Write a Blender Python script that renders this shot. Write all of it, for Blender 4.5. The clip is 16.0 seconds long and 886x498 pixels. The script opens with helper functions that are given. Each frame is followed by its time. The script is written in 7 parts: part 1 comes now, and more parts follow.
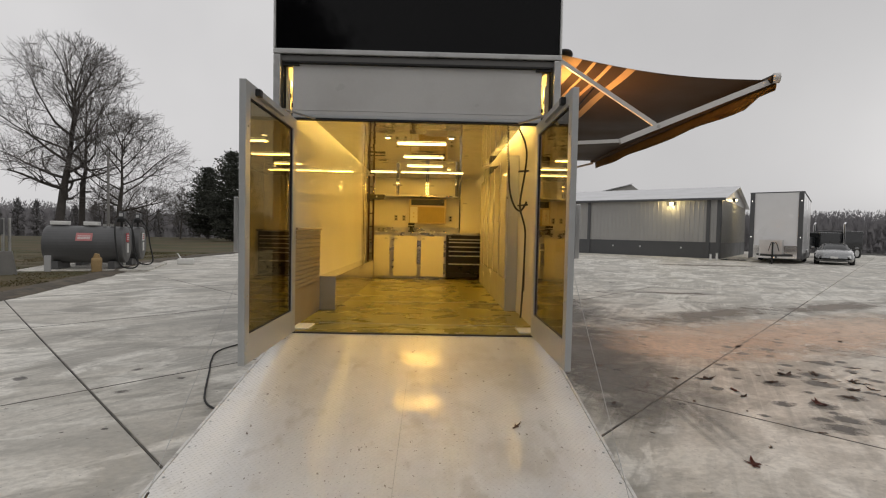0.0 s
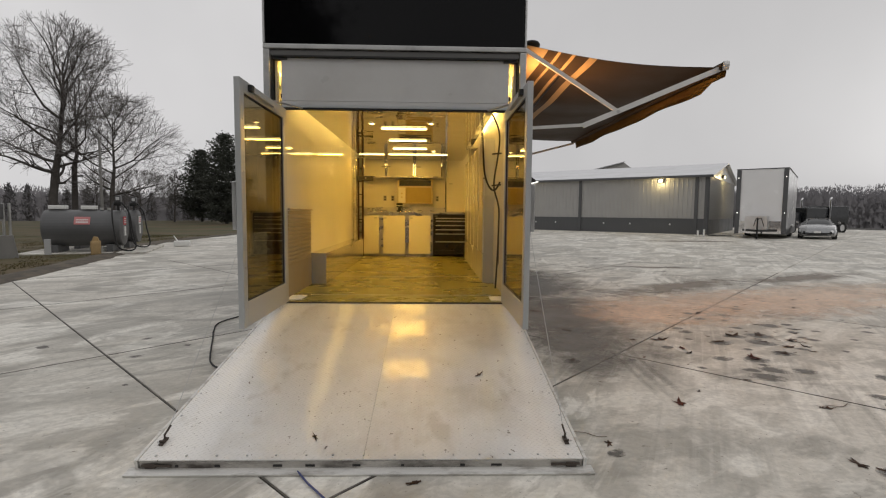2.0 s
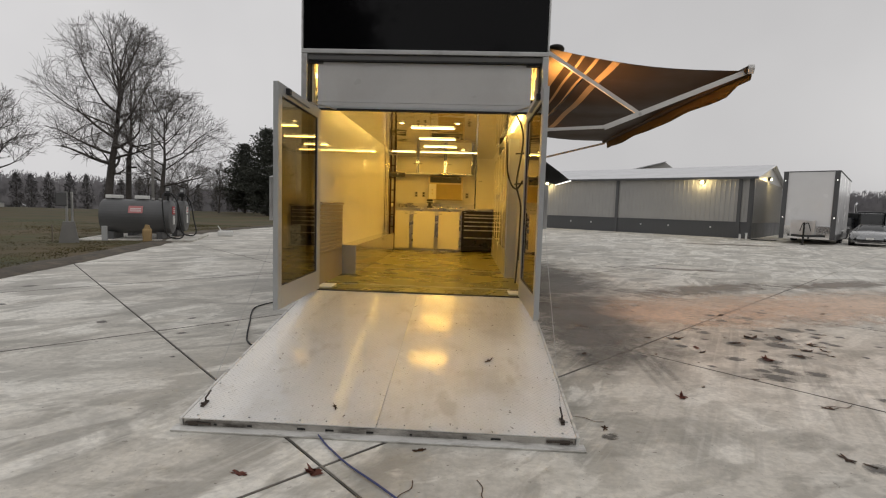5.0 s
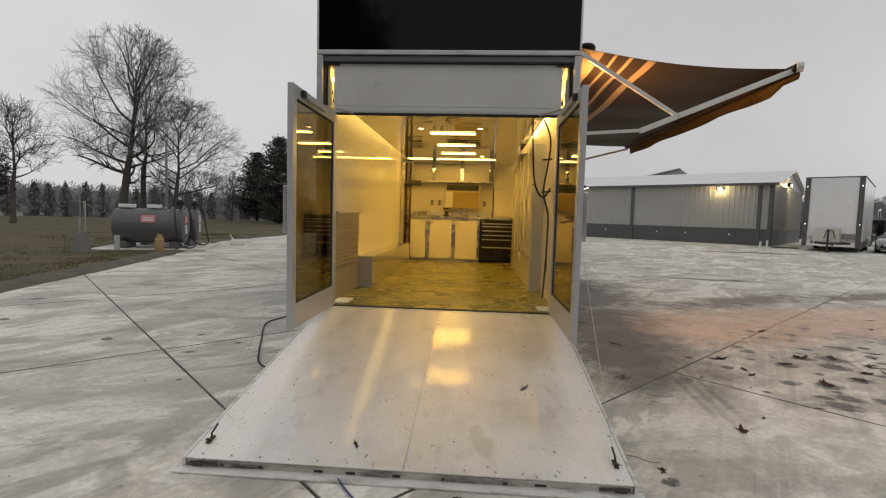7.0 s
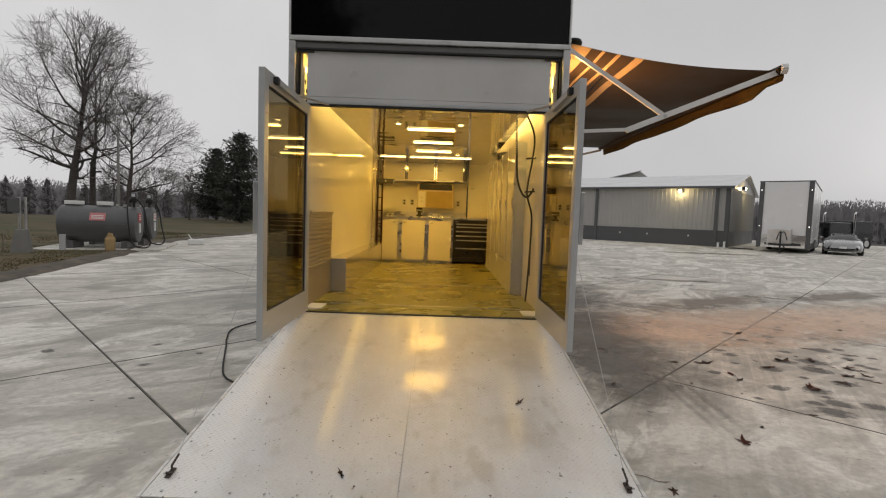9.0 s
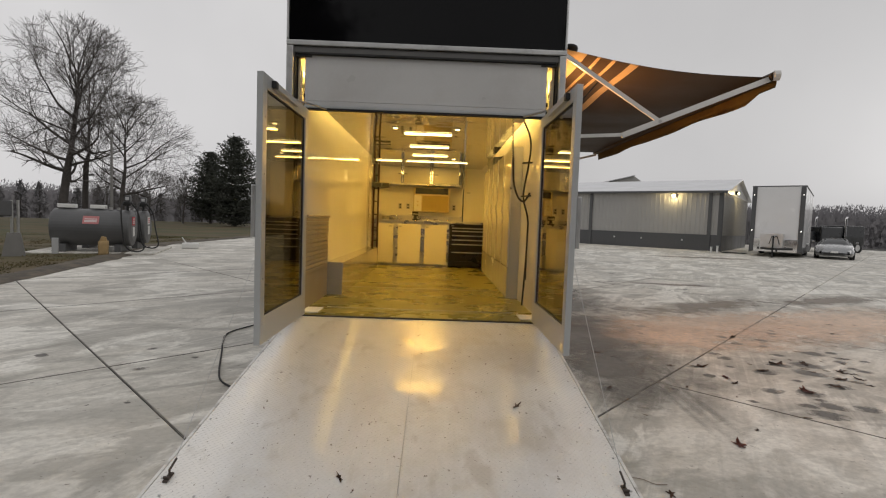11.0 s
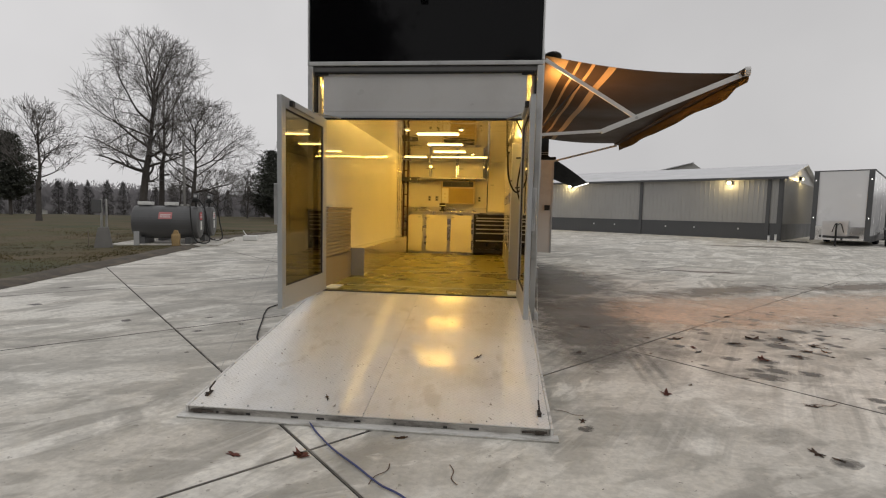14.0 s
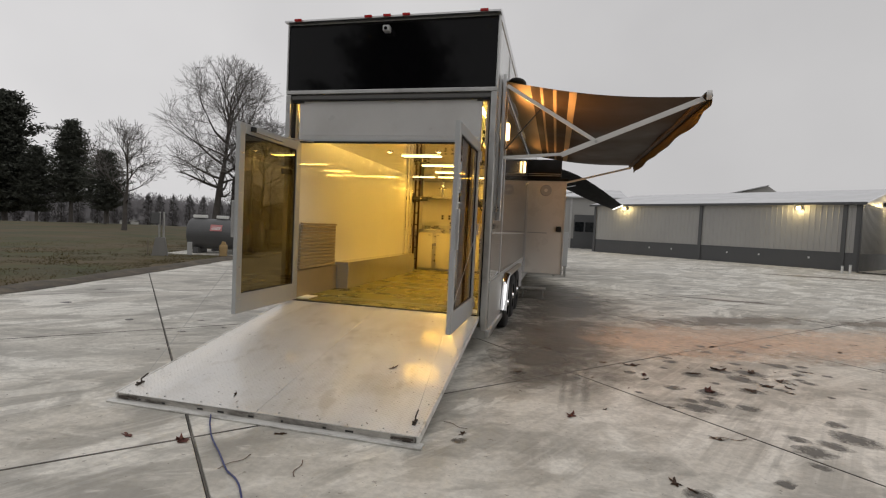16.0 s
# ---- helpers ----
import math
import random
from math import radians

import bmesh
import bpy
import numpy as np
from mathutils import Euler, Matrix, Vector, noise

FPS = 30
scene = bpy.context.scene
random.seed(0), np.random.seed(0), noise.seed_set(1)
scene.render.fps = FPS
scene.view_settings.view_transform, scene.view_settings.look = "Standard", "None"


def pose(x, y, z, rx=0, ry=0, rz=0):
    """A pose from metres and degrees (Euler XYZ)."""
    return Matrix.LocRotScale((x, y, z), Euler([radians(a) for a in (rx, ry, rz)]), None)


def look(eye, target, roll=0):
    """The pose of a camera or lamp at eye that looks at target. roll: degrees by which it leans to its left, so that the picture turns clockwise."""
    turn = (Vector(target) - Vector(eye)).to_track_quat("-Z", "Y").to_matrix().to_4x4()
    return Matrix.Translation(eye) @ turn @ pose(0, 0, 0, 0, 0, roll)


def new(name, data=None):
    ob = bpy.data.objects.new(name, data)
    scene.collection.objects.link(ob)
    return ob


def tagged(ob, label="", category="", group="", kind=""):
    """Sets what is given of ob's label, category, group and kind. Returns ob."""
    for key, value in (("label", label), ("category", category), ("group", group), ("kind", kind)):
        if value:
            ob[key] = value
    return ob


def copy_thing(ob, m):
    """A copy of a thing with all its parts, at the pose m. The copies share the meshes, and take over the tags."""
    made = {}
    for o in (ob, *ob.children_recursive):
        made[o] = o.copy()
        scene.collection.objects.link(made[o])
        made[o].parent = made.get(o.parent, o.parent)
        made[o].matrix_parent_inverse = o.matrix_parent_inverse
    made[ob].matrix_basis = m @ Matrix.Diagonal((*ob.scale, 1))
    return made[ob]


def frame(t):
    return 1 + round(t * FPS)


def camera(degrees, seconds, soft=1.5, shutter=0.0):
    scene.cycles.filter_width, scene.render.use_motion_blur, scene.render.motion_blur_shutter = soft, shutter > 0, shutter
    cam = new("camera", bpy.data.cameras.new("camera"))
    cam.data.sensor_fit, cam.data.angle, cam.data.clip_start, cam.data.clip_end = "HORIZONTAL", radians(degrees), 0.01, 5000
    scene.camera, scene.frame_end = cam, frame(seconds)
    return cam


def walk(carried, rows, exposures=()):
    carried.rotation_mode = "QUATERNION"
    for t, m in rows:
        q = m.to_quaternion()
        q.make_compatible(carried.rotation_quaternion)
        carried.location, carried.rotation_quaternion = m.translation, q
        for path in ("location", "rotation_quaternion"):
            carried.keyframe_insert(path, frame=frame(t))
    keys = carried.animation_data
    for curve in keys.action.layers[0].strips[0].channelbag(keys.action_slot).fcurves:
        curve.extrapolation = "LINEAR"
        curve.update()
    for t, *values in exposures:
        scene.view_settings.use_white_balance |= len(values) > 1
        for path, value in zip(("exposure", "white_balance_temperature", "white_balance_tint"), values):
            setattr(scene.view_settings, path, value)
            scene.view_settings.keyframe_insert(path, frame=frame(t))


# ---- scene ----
cam = camera(85.0, 16.0, 1.15)
PATH = [
    (0, (0.189, -4.431, 1.411), (0.221, -2.433, 1.342), 1.2),
    (0.5, (0.194, -4.425, 1.405), (0.246, -2.427, 1.329), 0.9),
    (1, (0.208, -4.519, 1.406), (0.278, -2.522, 1.32), 0.7),
    (1.5, (0.292, -4.717, 1.401), (0.355, -2.721, 1.29), 0.6),
    (2, (0.355, -4.922, 1.397), (0.407, -2.929, 1.246), 0.5),
    (2.5, (0.351, -5.057, 1.383), (0.396, -3.066, 1.2), 0.8),
    (3, (0.364, -5.191, 1.387), (0.381, -3.201, 1.192), 1.2),
    (3.5, (0.504, -5.201, 1.386), (0.478, -3.21, 1.198), 1.7),
    (4, (0.593, -5.205, 1.39), (0.531, -3.214, 1.214), 2.1),
    (6.5, (0.326, -5.016, 1.405), (0.203, -3.025, 1.253), 1.4),
    (7, (0.346, -4.85, 1.418), (0.21, -2.86, 1.28), 1.6),
    (7.5, (0.353, -4.763, 1.409), (0.231, -2.772, 1.275), 1.9),
    (8, (0.3, -4.702, 1.415), (0.216, -2.707, 1.291), 1.9),
    (8.5, (0.221, -4.633, 1.416), (0.187, -2.637, 1.291), 2.0),
    (9, (0.167, -4.577, 1.416), (0.175, -2.582, 1.282), 2.0),
    (11.5, (0.146, -4.603, 1.416), (0.175, -2.607, 1.301), 2.1),
    (12, (0.293, -4.742, 1.408), (0.298, -2.747, 1.279), 2.1),
    (12.5, (0.376, -4.886, 1.408), (0.343, -2.891, 1.263), 2.0),
    (13, (0.4, -5.103, 1.41), (0.328, -3.111, 1.251), 1.9),
    (13.5, (0.476, -5.263, 1.405), (0.331, -3.275, 1.244), 1.5),
    (14, (0.79, -5.372, 1.402), (0.595, -3.388, 1.247), 1.3),
    (14.5, (1.096, -5.428, 1.402), (0.839, -3.449, 1.271), 1.2),
    (15, (1.414, -5.395, 1.422), (1.086, -3.425, 1.31), 1.4),
    (15.5, (1.731, -5.42, 1.433), (1.339, -3.46, 1.343), 2.0),
    (16, (2.015, -5.41, 1.44), (1.563, -3.464, 1.354), 2.7),
]
walk(cam, [(t, look(eye, target, roll)) for t, eye, target, roll in PATH])

# ---- world and light ----
world = bpy.data.worlds.new("overcast_dusk")
scene.world = world
world.use_nodes = True
wn, wl = world.node_tree.nodes, world.node_tree.links
wn.clear()
w_out = wn.new("ShaderNodeOutputWorld")
w_bg = wn.new("ShaderNodeBackground")
w_sky = wn.new("ShaderNodeTexSky")
w_sky.sky_type, w_sky.sun_disc = "NISHITA", False
w_sky.sun_elevation, w_sky.sun_rotation = radians(9), radians(60)
w_sky.air_density, w_sky.dust_density, w_sky.ozone_density = 1.0, 5.0, 1.0
w_hsv = wn.new("ShaderNodeHueSaturation")
w_hsv.inputs["Saturation"].default_value = 0.06
w_hsv.inputs["Value"].default_value = 0.10
w_cloud = wn.new("ShaderNodeTexNoise")
w_cloud.inputs["Scale"].default_value, w_cloud.inputs["Detail"].default_value = 2.2, 4.0
w_ramp = wn.new("ShaderNodeValToRGB")
w_ramp.color_ramp.elements[0].position, w_ramp.color_ramp.elements[1].position = 0.25, 0.8
w_ramp.color_ramp.elements[0].color = (0.50, 0.492, 0.498, 1)
w_ramp.color_ramp.elements[1].color = (0.62, 0.61, 0.611, 1)
w_mix = wn.new("ShaderNodeMixRGB")
w_mix.inputs[0].default_value = 0.90
wl.new(w_sky.outputs[0], w_hsv.inputs["Color"])
wl.new(w_cloud.outputs["Fac"], w_ramp.inputs[0])
wl.new(w_hsv.outputs[0], w_mix.inputs[1])
wl.new(w_ramp.outputs[0], w_mix.inputs[2])
# the overcast is brighter towards the evening side
w_side = wn.new("ShaderNodeTexGradient")
w_side.texture_mapping.scale = (-0.5, 0.5, 0.5)
w_side.texture_mapping.translation = (0.5, 0, 0)
w_lift = wn.new("ShaderNodeMapRange")
w_lift.inputs[3].default_value, w_lift.inputs[4].default_value = 0.80, 1.42
w_mul = wn.new("ShaderNodeMixRGB")
w_mul.blend_type, w_mul.inputs[0].default_value = "MULTIPLY", 1.0
wl.new(w_side.outputs["Fac"], w_lift.inputs[0])
wl.new(w_mix.outputs[0], w_mul.inputs[1])
wl.new(w_lift.outputs[0], w_mul.inputs[2])
wl.new(w_mul.outputs[0], w_bg.inputs["Color"])
w_bg.inputs["Strength"].default_value = 1.0
wl.new(w_bg.outputs[0], w_out.inputs["Surface"])

sun = new("sun", bpy.data.lights.new("sun", "SUN"))
sun.data.energy, sun.data.angle, sun.data.color = 0.5, radians(40), (1.0, 0.97, 0.93)
sun.matrix_world = look((40, -30, 45), (0, 0, 0))
scene.view_settings.exposure = 0.0

WARM = (1.0, 0.535, 0.062)


# ---- helpers for building ----
def mesh_of(bm, name):
    me = bpy.data.meshes.new(name)
    bm.normal_update()
    bm.to_mesh(me)
    bm.free()
    return me


def part(name, bm, material, parent, label="", smooth=False):
    me = mesh_of(bm, name)
    me.materials.append(material)
    if smooth:
        for p in me.polygons:
            p.use_smooth = True
    ob = new(name, me)
    ob.parent = parent
    if label:
        ob["label"] = label
    return ob


def thing(name, label, category, group="", kind=""):
    return tagged(new(name), label, category, group, kind)


def settle(root):
    """Moves a finished thing's origin to the middle of its foot."""
    kids = [o for o in root.children_recursive if o.data]
    pts = [v.co for o in kids for v in o.data.vertices]
    lo = [min(p[i] for p in pts) for i in range(3)]
    hi = [max(p[i] for p in pts) for i in range(3)]
    base = Vector(((lo[0] + hi[0]) / 2, (lo[1] + hi[1]) / 2, lo[2]))
    for me in {o.data for o in kids}:
        me.transform(Matrix.Translation(-base))
    root.location = base
    return root


def structure(name, bm, material, label, category, smooth=False):
    ob = part(name, bm, material, None, "", smooth)
    return tagged(ob, label, category, "", "structure")


def B():
    return bmesh.new()


def box(bm, x0, x1, y0, y1, z0, z1, bevel=0.0, m=None):
    t = Matrix.LocRotScale(((x0 + x1) / 2, (y0 + y1) / 2, (z0 + z1) / 2), None, (abs(x1 - x0), abs(y1 - y0), abs(z1 - z0)))
    r = bmesh.ops.create_cube(bm, size=1, matrix=t)
    vs = r["verts"]
    if bevel:
        es = list({e for v in vs for e in v.link_edges})
        r = bmesh.ops.bevel(bm, geom=es, offset=bevel, segments=2, affect="EDGES", profile=0.6)
        vs = list({v for f in r["faces"] for v in f.verts} | {v for v in vs if v.is_valid})
    if m is not None:
        bmesh.ops.transform(bm, matrix=m, verts=vs)
    return bm


def tube(bm, pts, r, n=8, caps=True):
    """A round bar along points; r is one radius or one for each point."""
    pts = [Vector(p) for p in pts]
    rs = r if isinstance(r, (list, tuple)) else [r] * len(pts)
    rings = []
    side = None
    for i, p in enumerate(pts):
        d = (pts[min(i + 1, len(pts) - 1)] - pts[max(i - 1, 0)]).normalized()
        if side is None:
            side = d.cross(Vector((0, 0, 1)) if abs(d.z) < 0.9 else Vector((1, 0, 0))).normalized()
        else:
            side = (side - d * side.dot(d)).normalized()
        up = d.cross(side)
        rings.append([bm.verts.new(p + (side * math.cos(a) + up * math.sin(a)) * rs[i]) for a in (2 * math.pi * k / n for k in range(n))])
    for a, b in zip(rings, rings[1:]):
        for k in range(n):
            bm.faces.new((a[k], a[(k + 1) % n], b[(k + 1) % n], b[k]))
    if caps and n > 2:
        bm.faces.new(rings[0][::-1])
        bm.faces.new(rings[-1])
    return bm


def bar(bm, a, b, w, h, up=(0, 0, 1)):
    """A square bar from a to b, w wide and h high."""
    a, b = Vector(a), Vector(b)
    d = (b - a).normalized()
    s = d.cross(Vector(up)).normalized()
    u = s.cross(d)
    q = []
    for p in (a, b):
        q.append([bm.verts.new(p + s * (i * w / 2) + u * (j * h / 2)) for i, j in ((-1, -1), (1, -1), (1, 1), (-1, 1))])
    for k in range(4):
        bm.faces.new((q[0][k], q[0][(k + 1) % 4], q[1][(k + 1) % 4], q[1][k]))
    bm.faces.new(q[0][::-1])
    bm.faces.new(q[1])
    return bm


def prism(bm, outline, axis, a, b):
    """An outline of (u, v) pairs drawn out along an axis from a to b; u, v are the other two axes in order."""
    def at(u, v, w):
        return {"x": (w, u, v), "y": (u, w, v), "z": (u, v, w)}[axis]
    lo = [bm.verts.new(at(u, v, a)) for u, v in outline]
    hi = [bm.verts.new(at(u, v, b)) for u, v in outline]
    n = len(outline)
    for k in range(n):
        bm.faces.new((lo[k], lo[(k + 1) % n], hi[(k + 1) % n], hi[k]))
    bm.faces.new(lo[::-1])
    bm.faces.new(hi)
    bmesh.ops.recalc_face_normals(bm, faces=bm.faces)
    return bm


def curve_points(pts, n=6):
    """A smooth line through points."""
    pts = [Vector(p) for p in pts]
    out = []
    for i in range(len(pts) - 1):
        p0, p1, p2, p3 = pts[max(i - 1, 0)], pts[i], pts[i + 1], pts[min(i + 2, len(pts) - 1)]
        for k in range(n):
            t = k / n
            out.append(0.5 * (2 * p1 + (p2 - p0) * t + (2 * p0 - 5 * p1 + 4 * p2 - p3) * t * t + (3 * p1 - p0 - 3 * p2 + p3) * t ** 3))
    out.append(pts[-1])
    return out


# ---- materials ----
def mat(name, color, rough=0.5, metal=0.0, var=0.12, scale=3.0, fine=60.0, bump=0.05, dirt=None, dirt_at=0.62, coat=0.0, stretch=(1, 1, 1)):
    m = bpy.data.materials.new(name)
    m.use_nodes = True
    n, l = m.node_tree.nodes, m.node_tree.links
    bs = n["Principled BSDF"]
    geo = n.new("ShaderNodeNewGeometry")
    mp = n.new("ShaderNodeMapping")
    mp.inputs["Scale"].default_value = stretch
    l.new(geo.outputs["Position"], mp.inputs["Vector"])
    big, small = n.new("ShaderNodeTexNoise"), n.new("ShaderNodeTexNoise")
    big.inputs["Scale"].default_value, big.inputs["Detail"].default_value = scale, 5
    small.inputs["Scale"].default_value, small.inputs["Detail"].default_value = fine, 3
    for t in (big, small):
        l.new(mp.outputs[0], t.inputs["Vector"])
    mixn = n.new("ShaderNodeMath")
    mixn.operation = "ADD"
    l.new(big.outputs["Fac"], mixn.inputs[0])
    half = n.new("ShaderNodeMath")
    half.operation = "MULTIPLY"
    half.inputs[1].default_value = 0.5
    l.new(small.outputs["Fac"], half.inputs[0])
    l.new(half.outputs[0], mixn.inputs[1])
    rng = n.new("ShaderNodeMapRange")
    rng.inputs[1].default_value, rng.inputs[2].default_value = 0.45, 1.05
    rng.inputs[3].default_value, rng.inputs[4].default_value = 1 - var, 1 + var
    l.new(mixn.outputs[0], rng.inputs[0])
    mul = n.new("ShaderNodeMixRGB")
    mul.blend_type, mul.inputs[0].default_value, mul.inputs[1].default_value = "MULTIPLY", 1, (*color, 1)
    l.new(rng.outputs[0], mul.inputs[2])
    col = mul.outputs[0]
    if dirt:
        dn = n.new("ShaderNodeTexNoise")
        dn.inputs["Scale"].default_value, dn.inputs["Detail"].default_value, dn.inputs["Roughness"].default_value = scale * 0.6, 7, 0.65
        l.new(mp.outputs[0], dn.inputs["Vector"])
        dr = n.new("ShaderNodeMapRange")
        dr.inputs[1].default_value, dr.inputs[2].default_value = dirt_at - 0.08, dirt_at + 0.12
        l.new(dn.outputs["Fac"], dr.inputs[0])
        dm = n.new("ShaderNodeMixRGB")
        dm.inputs[2].default_value = (*dirt, 1)
        l.new(dr.outputs[0], dm.inputs[0])
        l.new(col, dm.inputs[1])
        col = dm.outputs[0]
    l.new(col, bs.inputs["Base Color"])
    rr = n.new("ShaderNodeMapRange")
    rr.inputs[1].default_value, rr.inputs[2].default_value = 0.3, 0.7
    rr.inputs[3].default_value, rr.inputs[4].default_value = max(0.02, rough * 0.85), min(1, rough * 1.15)
    l.new(big.outputs["Fac"], rr.inputs[0])
    l.new(rr.outputs[0], bs.inputs["Roughness"])
    bs.inputs["Metallic"].default_value = metal
    bs.inputs["Coat Weight"].default_value = coat
    bs.inputs["Coat Roughness"].default_value = 0.04
    if bump:
        bp = n.new("ShaderNodeBump")
        bp.inputs["Strength"].default_value, bp.inputs["Distance"].default_value = bump, 0.01
        l.new(small.outputs["Fac"], bp.inputs["Height"])
        l.new(bp.outputs[0], bs.inputs["Normal"])
    return m


def glow(name, color, strength):
    m = bpy.data.materials.new(name)
    m.use_nodes = True
    bs = m.node_tree.nodes["Principled BSDF"]
    bs.inputs["Base Color"].default_value = (0.8, 0.8, 0.8, 1)
    bs.inputs["Emission Color"].default_value = (*color, 1)
    bs.inputs["Emission Strength"].default_value = strength
    return m


def concrete_material():
    m = mat("concrete", (0.63, 0.600, 0.540), 0.55, 0, 0.14, 0.9, 45, 0.14)
    n, l = m.node_tree.nodes, m.node_tree.links
    bs = n["Principled BSDF"]
    base = bs.inputs["Base Color"].links[0].from_socket
    geo = n.new("ShaderNodeNewGeometry")
    def noise_mask(scale, detail, lo, hi, stretch, rot=0.0, dist=0.0):
        mp, t, r = n.new("ShaderNodeMapping"), n.new("ShaderNodeTexNoise"), n.new("ShaderNodeMapRange")
        mp.vector_type = "TEXTURE"
        mp.inputs["Scale"].default_value = [1 / v for v in stretch]
        mp.inputs["Rotation"].default_value = (0, 0, radians(rot))
        t.inputs["Scale"].default_value, t.inputs["Detail"].default_value, t.inputs["Distortion"].default_value = scale, detail, dist
        t.inputs["Roughness"].default_value = 0.60
        r.inputs[1].default_value, r.inputs[2].default_value = lo, hi
        l.new(geo.outputs["Position"], mp.inputs["Vector"])
        l.new(mp.outputs[0], t.inputs["Vector"])
        l.new(t.outputs["Fac"], r.inputs[0])
        return r.outputs[0]
    def layer(col, fac_socket, amount, color, mode="MIX"):
        k = n.new("ShaderNodeMath")
        k.operation = "MULTIPLY"
        k.inputs[1].default_value = amount
        l.new(fac_socket, k.inputs[0])
        x = n.new("ShaderNodeMixRGB")
        x.blend_type = mode
        x.inputs[2].default_value = (*color, 1)
        l.new(k.outputs[0], x.inputs[0])
        l.new(col, x.inputs[1])
        return x.outputs[0]
    def both(p, q):
        k = n.new("ShaderNodeMath")
        k.operation = "MULTIPLY"
        l.new(p, k.inputs[0])
        l.new(q, k.inputs[1])
        return k.outputs[0]
    wet = noise_mask(0.50, 6, 0.47, 0.56, (0.62, 1.0, 1), 52, 1.5)
    damp = noise_mask(1.2, 6, 0.52, 0.60, (0.50, 1.0, 1), 22, 1.2)
    mottle = noise_mask(3.8, 6, 0.50, 0.60, (0.8, 1.0, 1), 48, 0.8)
    pale = noise_mask(0.75, 6, 0.515, 0.575, (0.50, 1.0, 1), 58, 1.5)
    smear = noise_mask(2.0, 6, 0.55, 0.61, (0.42, 1.0, 1), 30, 1.2)
    patch = noise_mask(0.45, 3, 0.45, 0.56, (1, 1, 1), 20)
    streak = both(noise_mask(9.0, 4, 0.49, 0.60, (0.03, 1, 1), 61), patch)
    sweep = both(noise_mask(20.0, 3, 0.50, 0.62, (0.02, 1, 1), 61), patch)
    fleck = noise_mask(13, 6, 0.65, 0.69, (1, 1, 1))
    speck = noise_mask(34, 2, 0.715, 0.735, (0.7, 1, 1))
    pit = noise_mask(70, 2, 0.66, 0.71, (1, 1, 1))
    grain = noise_mask(24, 6, 0.42, 0.60, (0.8, 1, 1))
    col = layer(base, wet, 0.62, (0.33, 0.315, 0.278))
    col = layer(col, pale, 0.90, (0.83, 0.805, 0.74))
    col = layer(col, damp, 0.54, (0.26, 0.247, 0.218))
    col = layer(col, smear, 0.55, (0.80, 0.775, 0.71))
    col = layer(col, streak, 0.36, (0.30, 0.29, 0.262))
    col = layer(col, sweep, 0.30, (0.80, 0.775, 0.72))
    col = layer(col, mottle, 0.26, (0.27, 0.255, 0.225))
    col = layer(col, grain, 0.22, (0.25, 0.236, 0.206))
    col = layer(col, fleck, 0.55, (0.17, 0.155, 0.13))
    col = layer(col, speck, 0.75, (0.10, 0.085, 0.065))
    col = layer(col, pit, 0.40, (0.20, 0.186, 0.16))
    l.new(col, bs.inputs["Base Color"])
    r = n.new("ShaderNodeMapRange")
    r.inputs[3].default_value, r.inputs[4].default_value = 0.78, 0.56
    l.new(wet, r.inputs[0])
    l.new(r.outputs[0], bs.inputs["Roughness"])
    return m


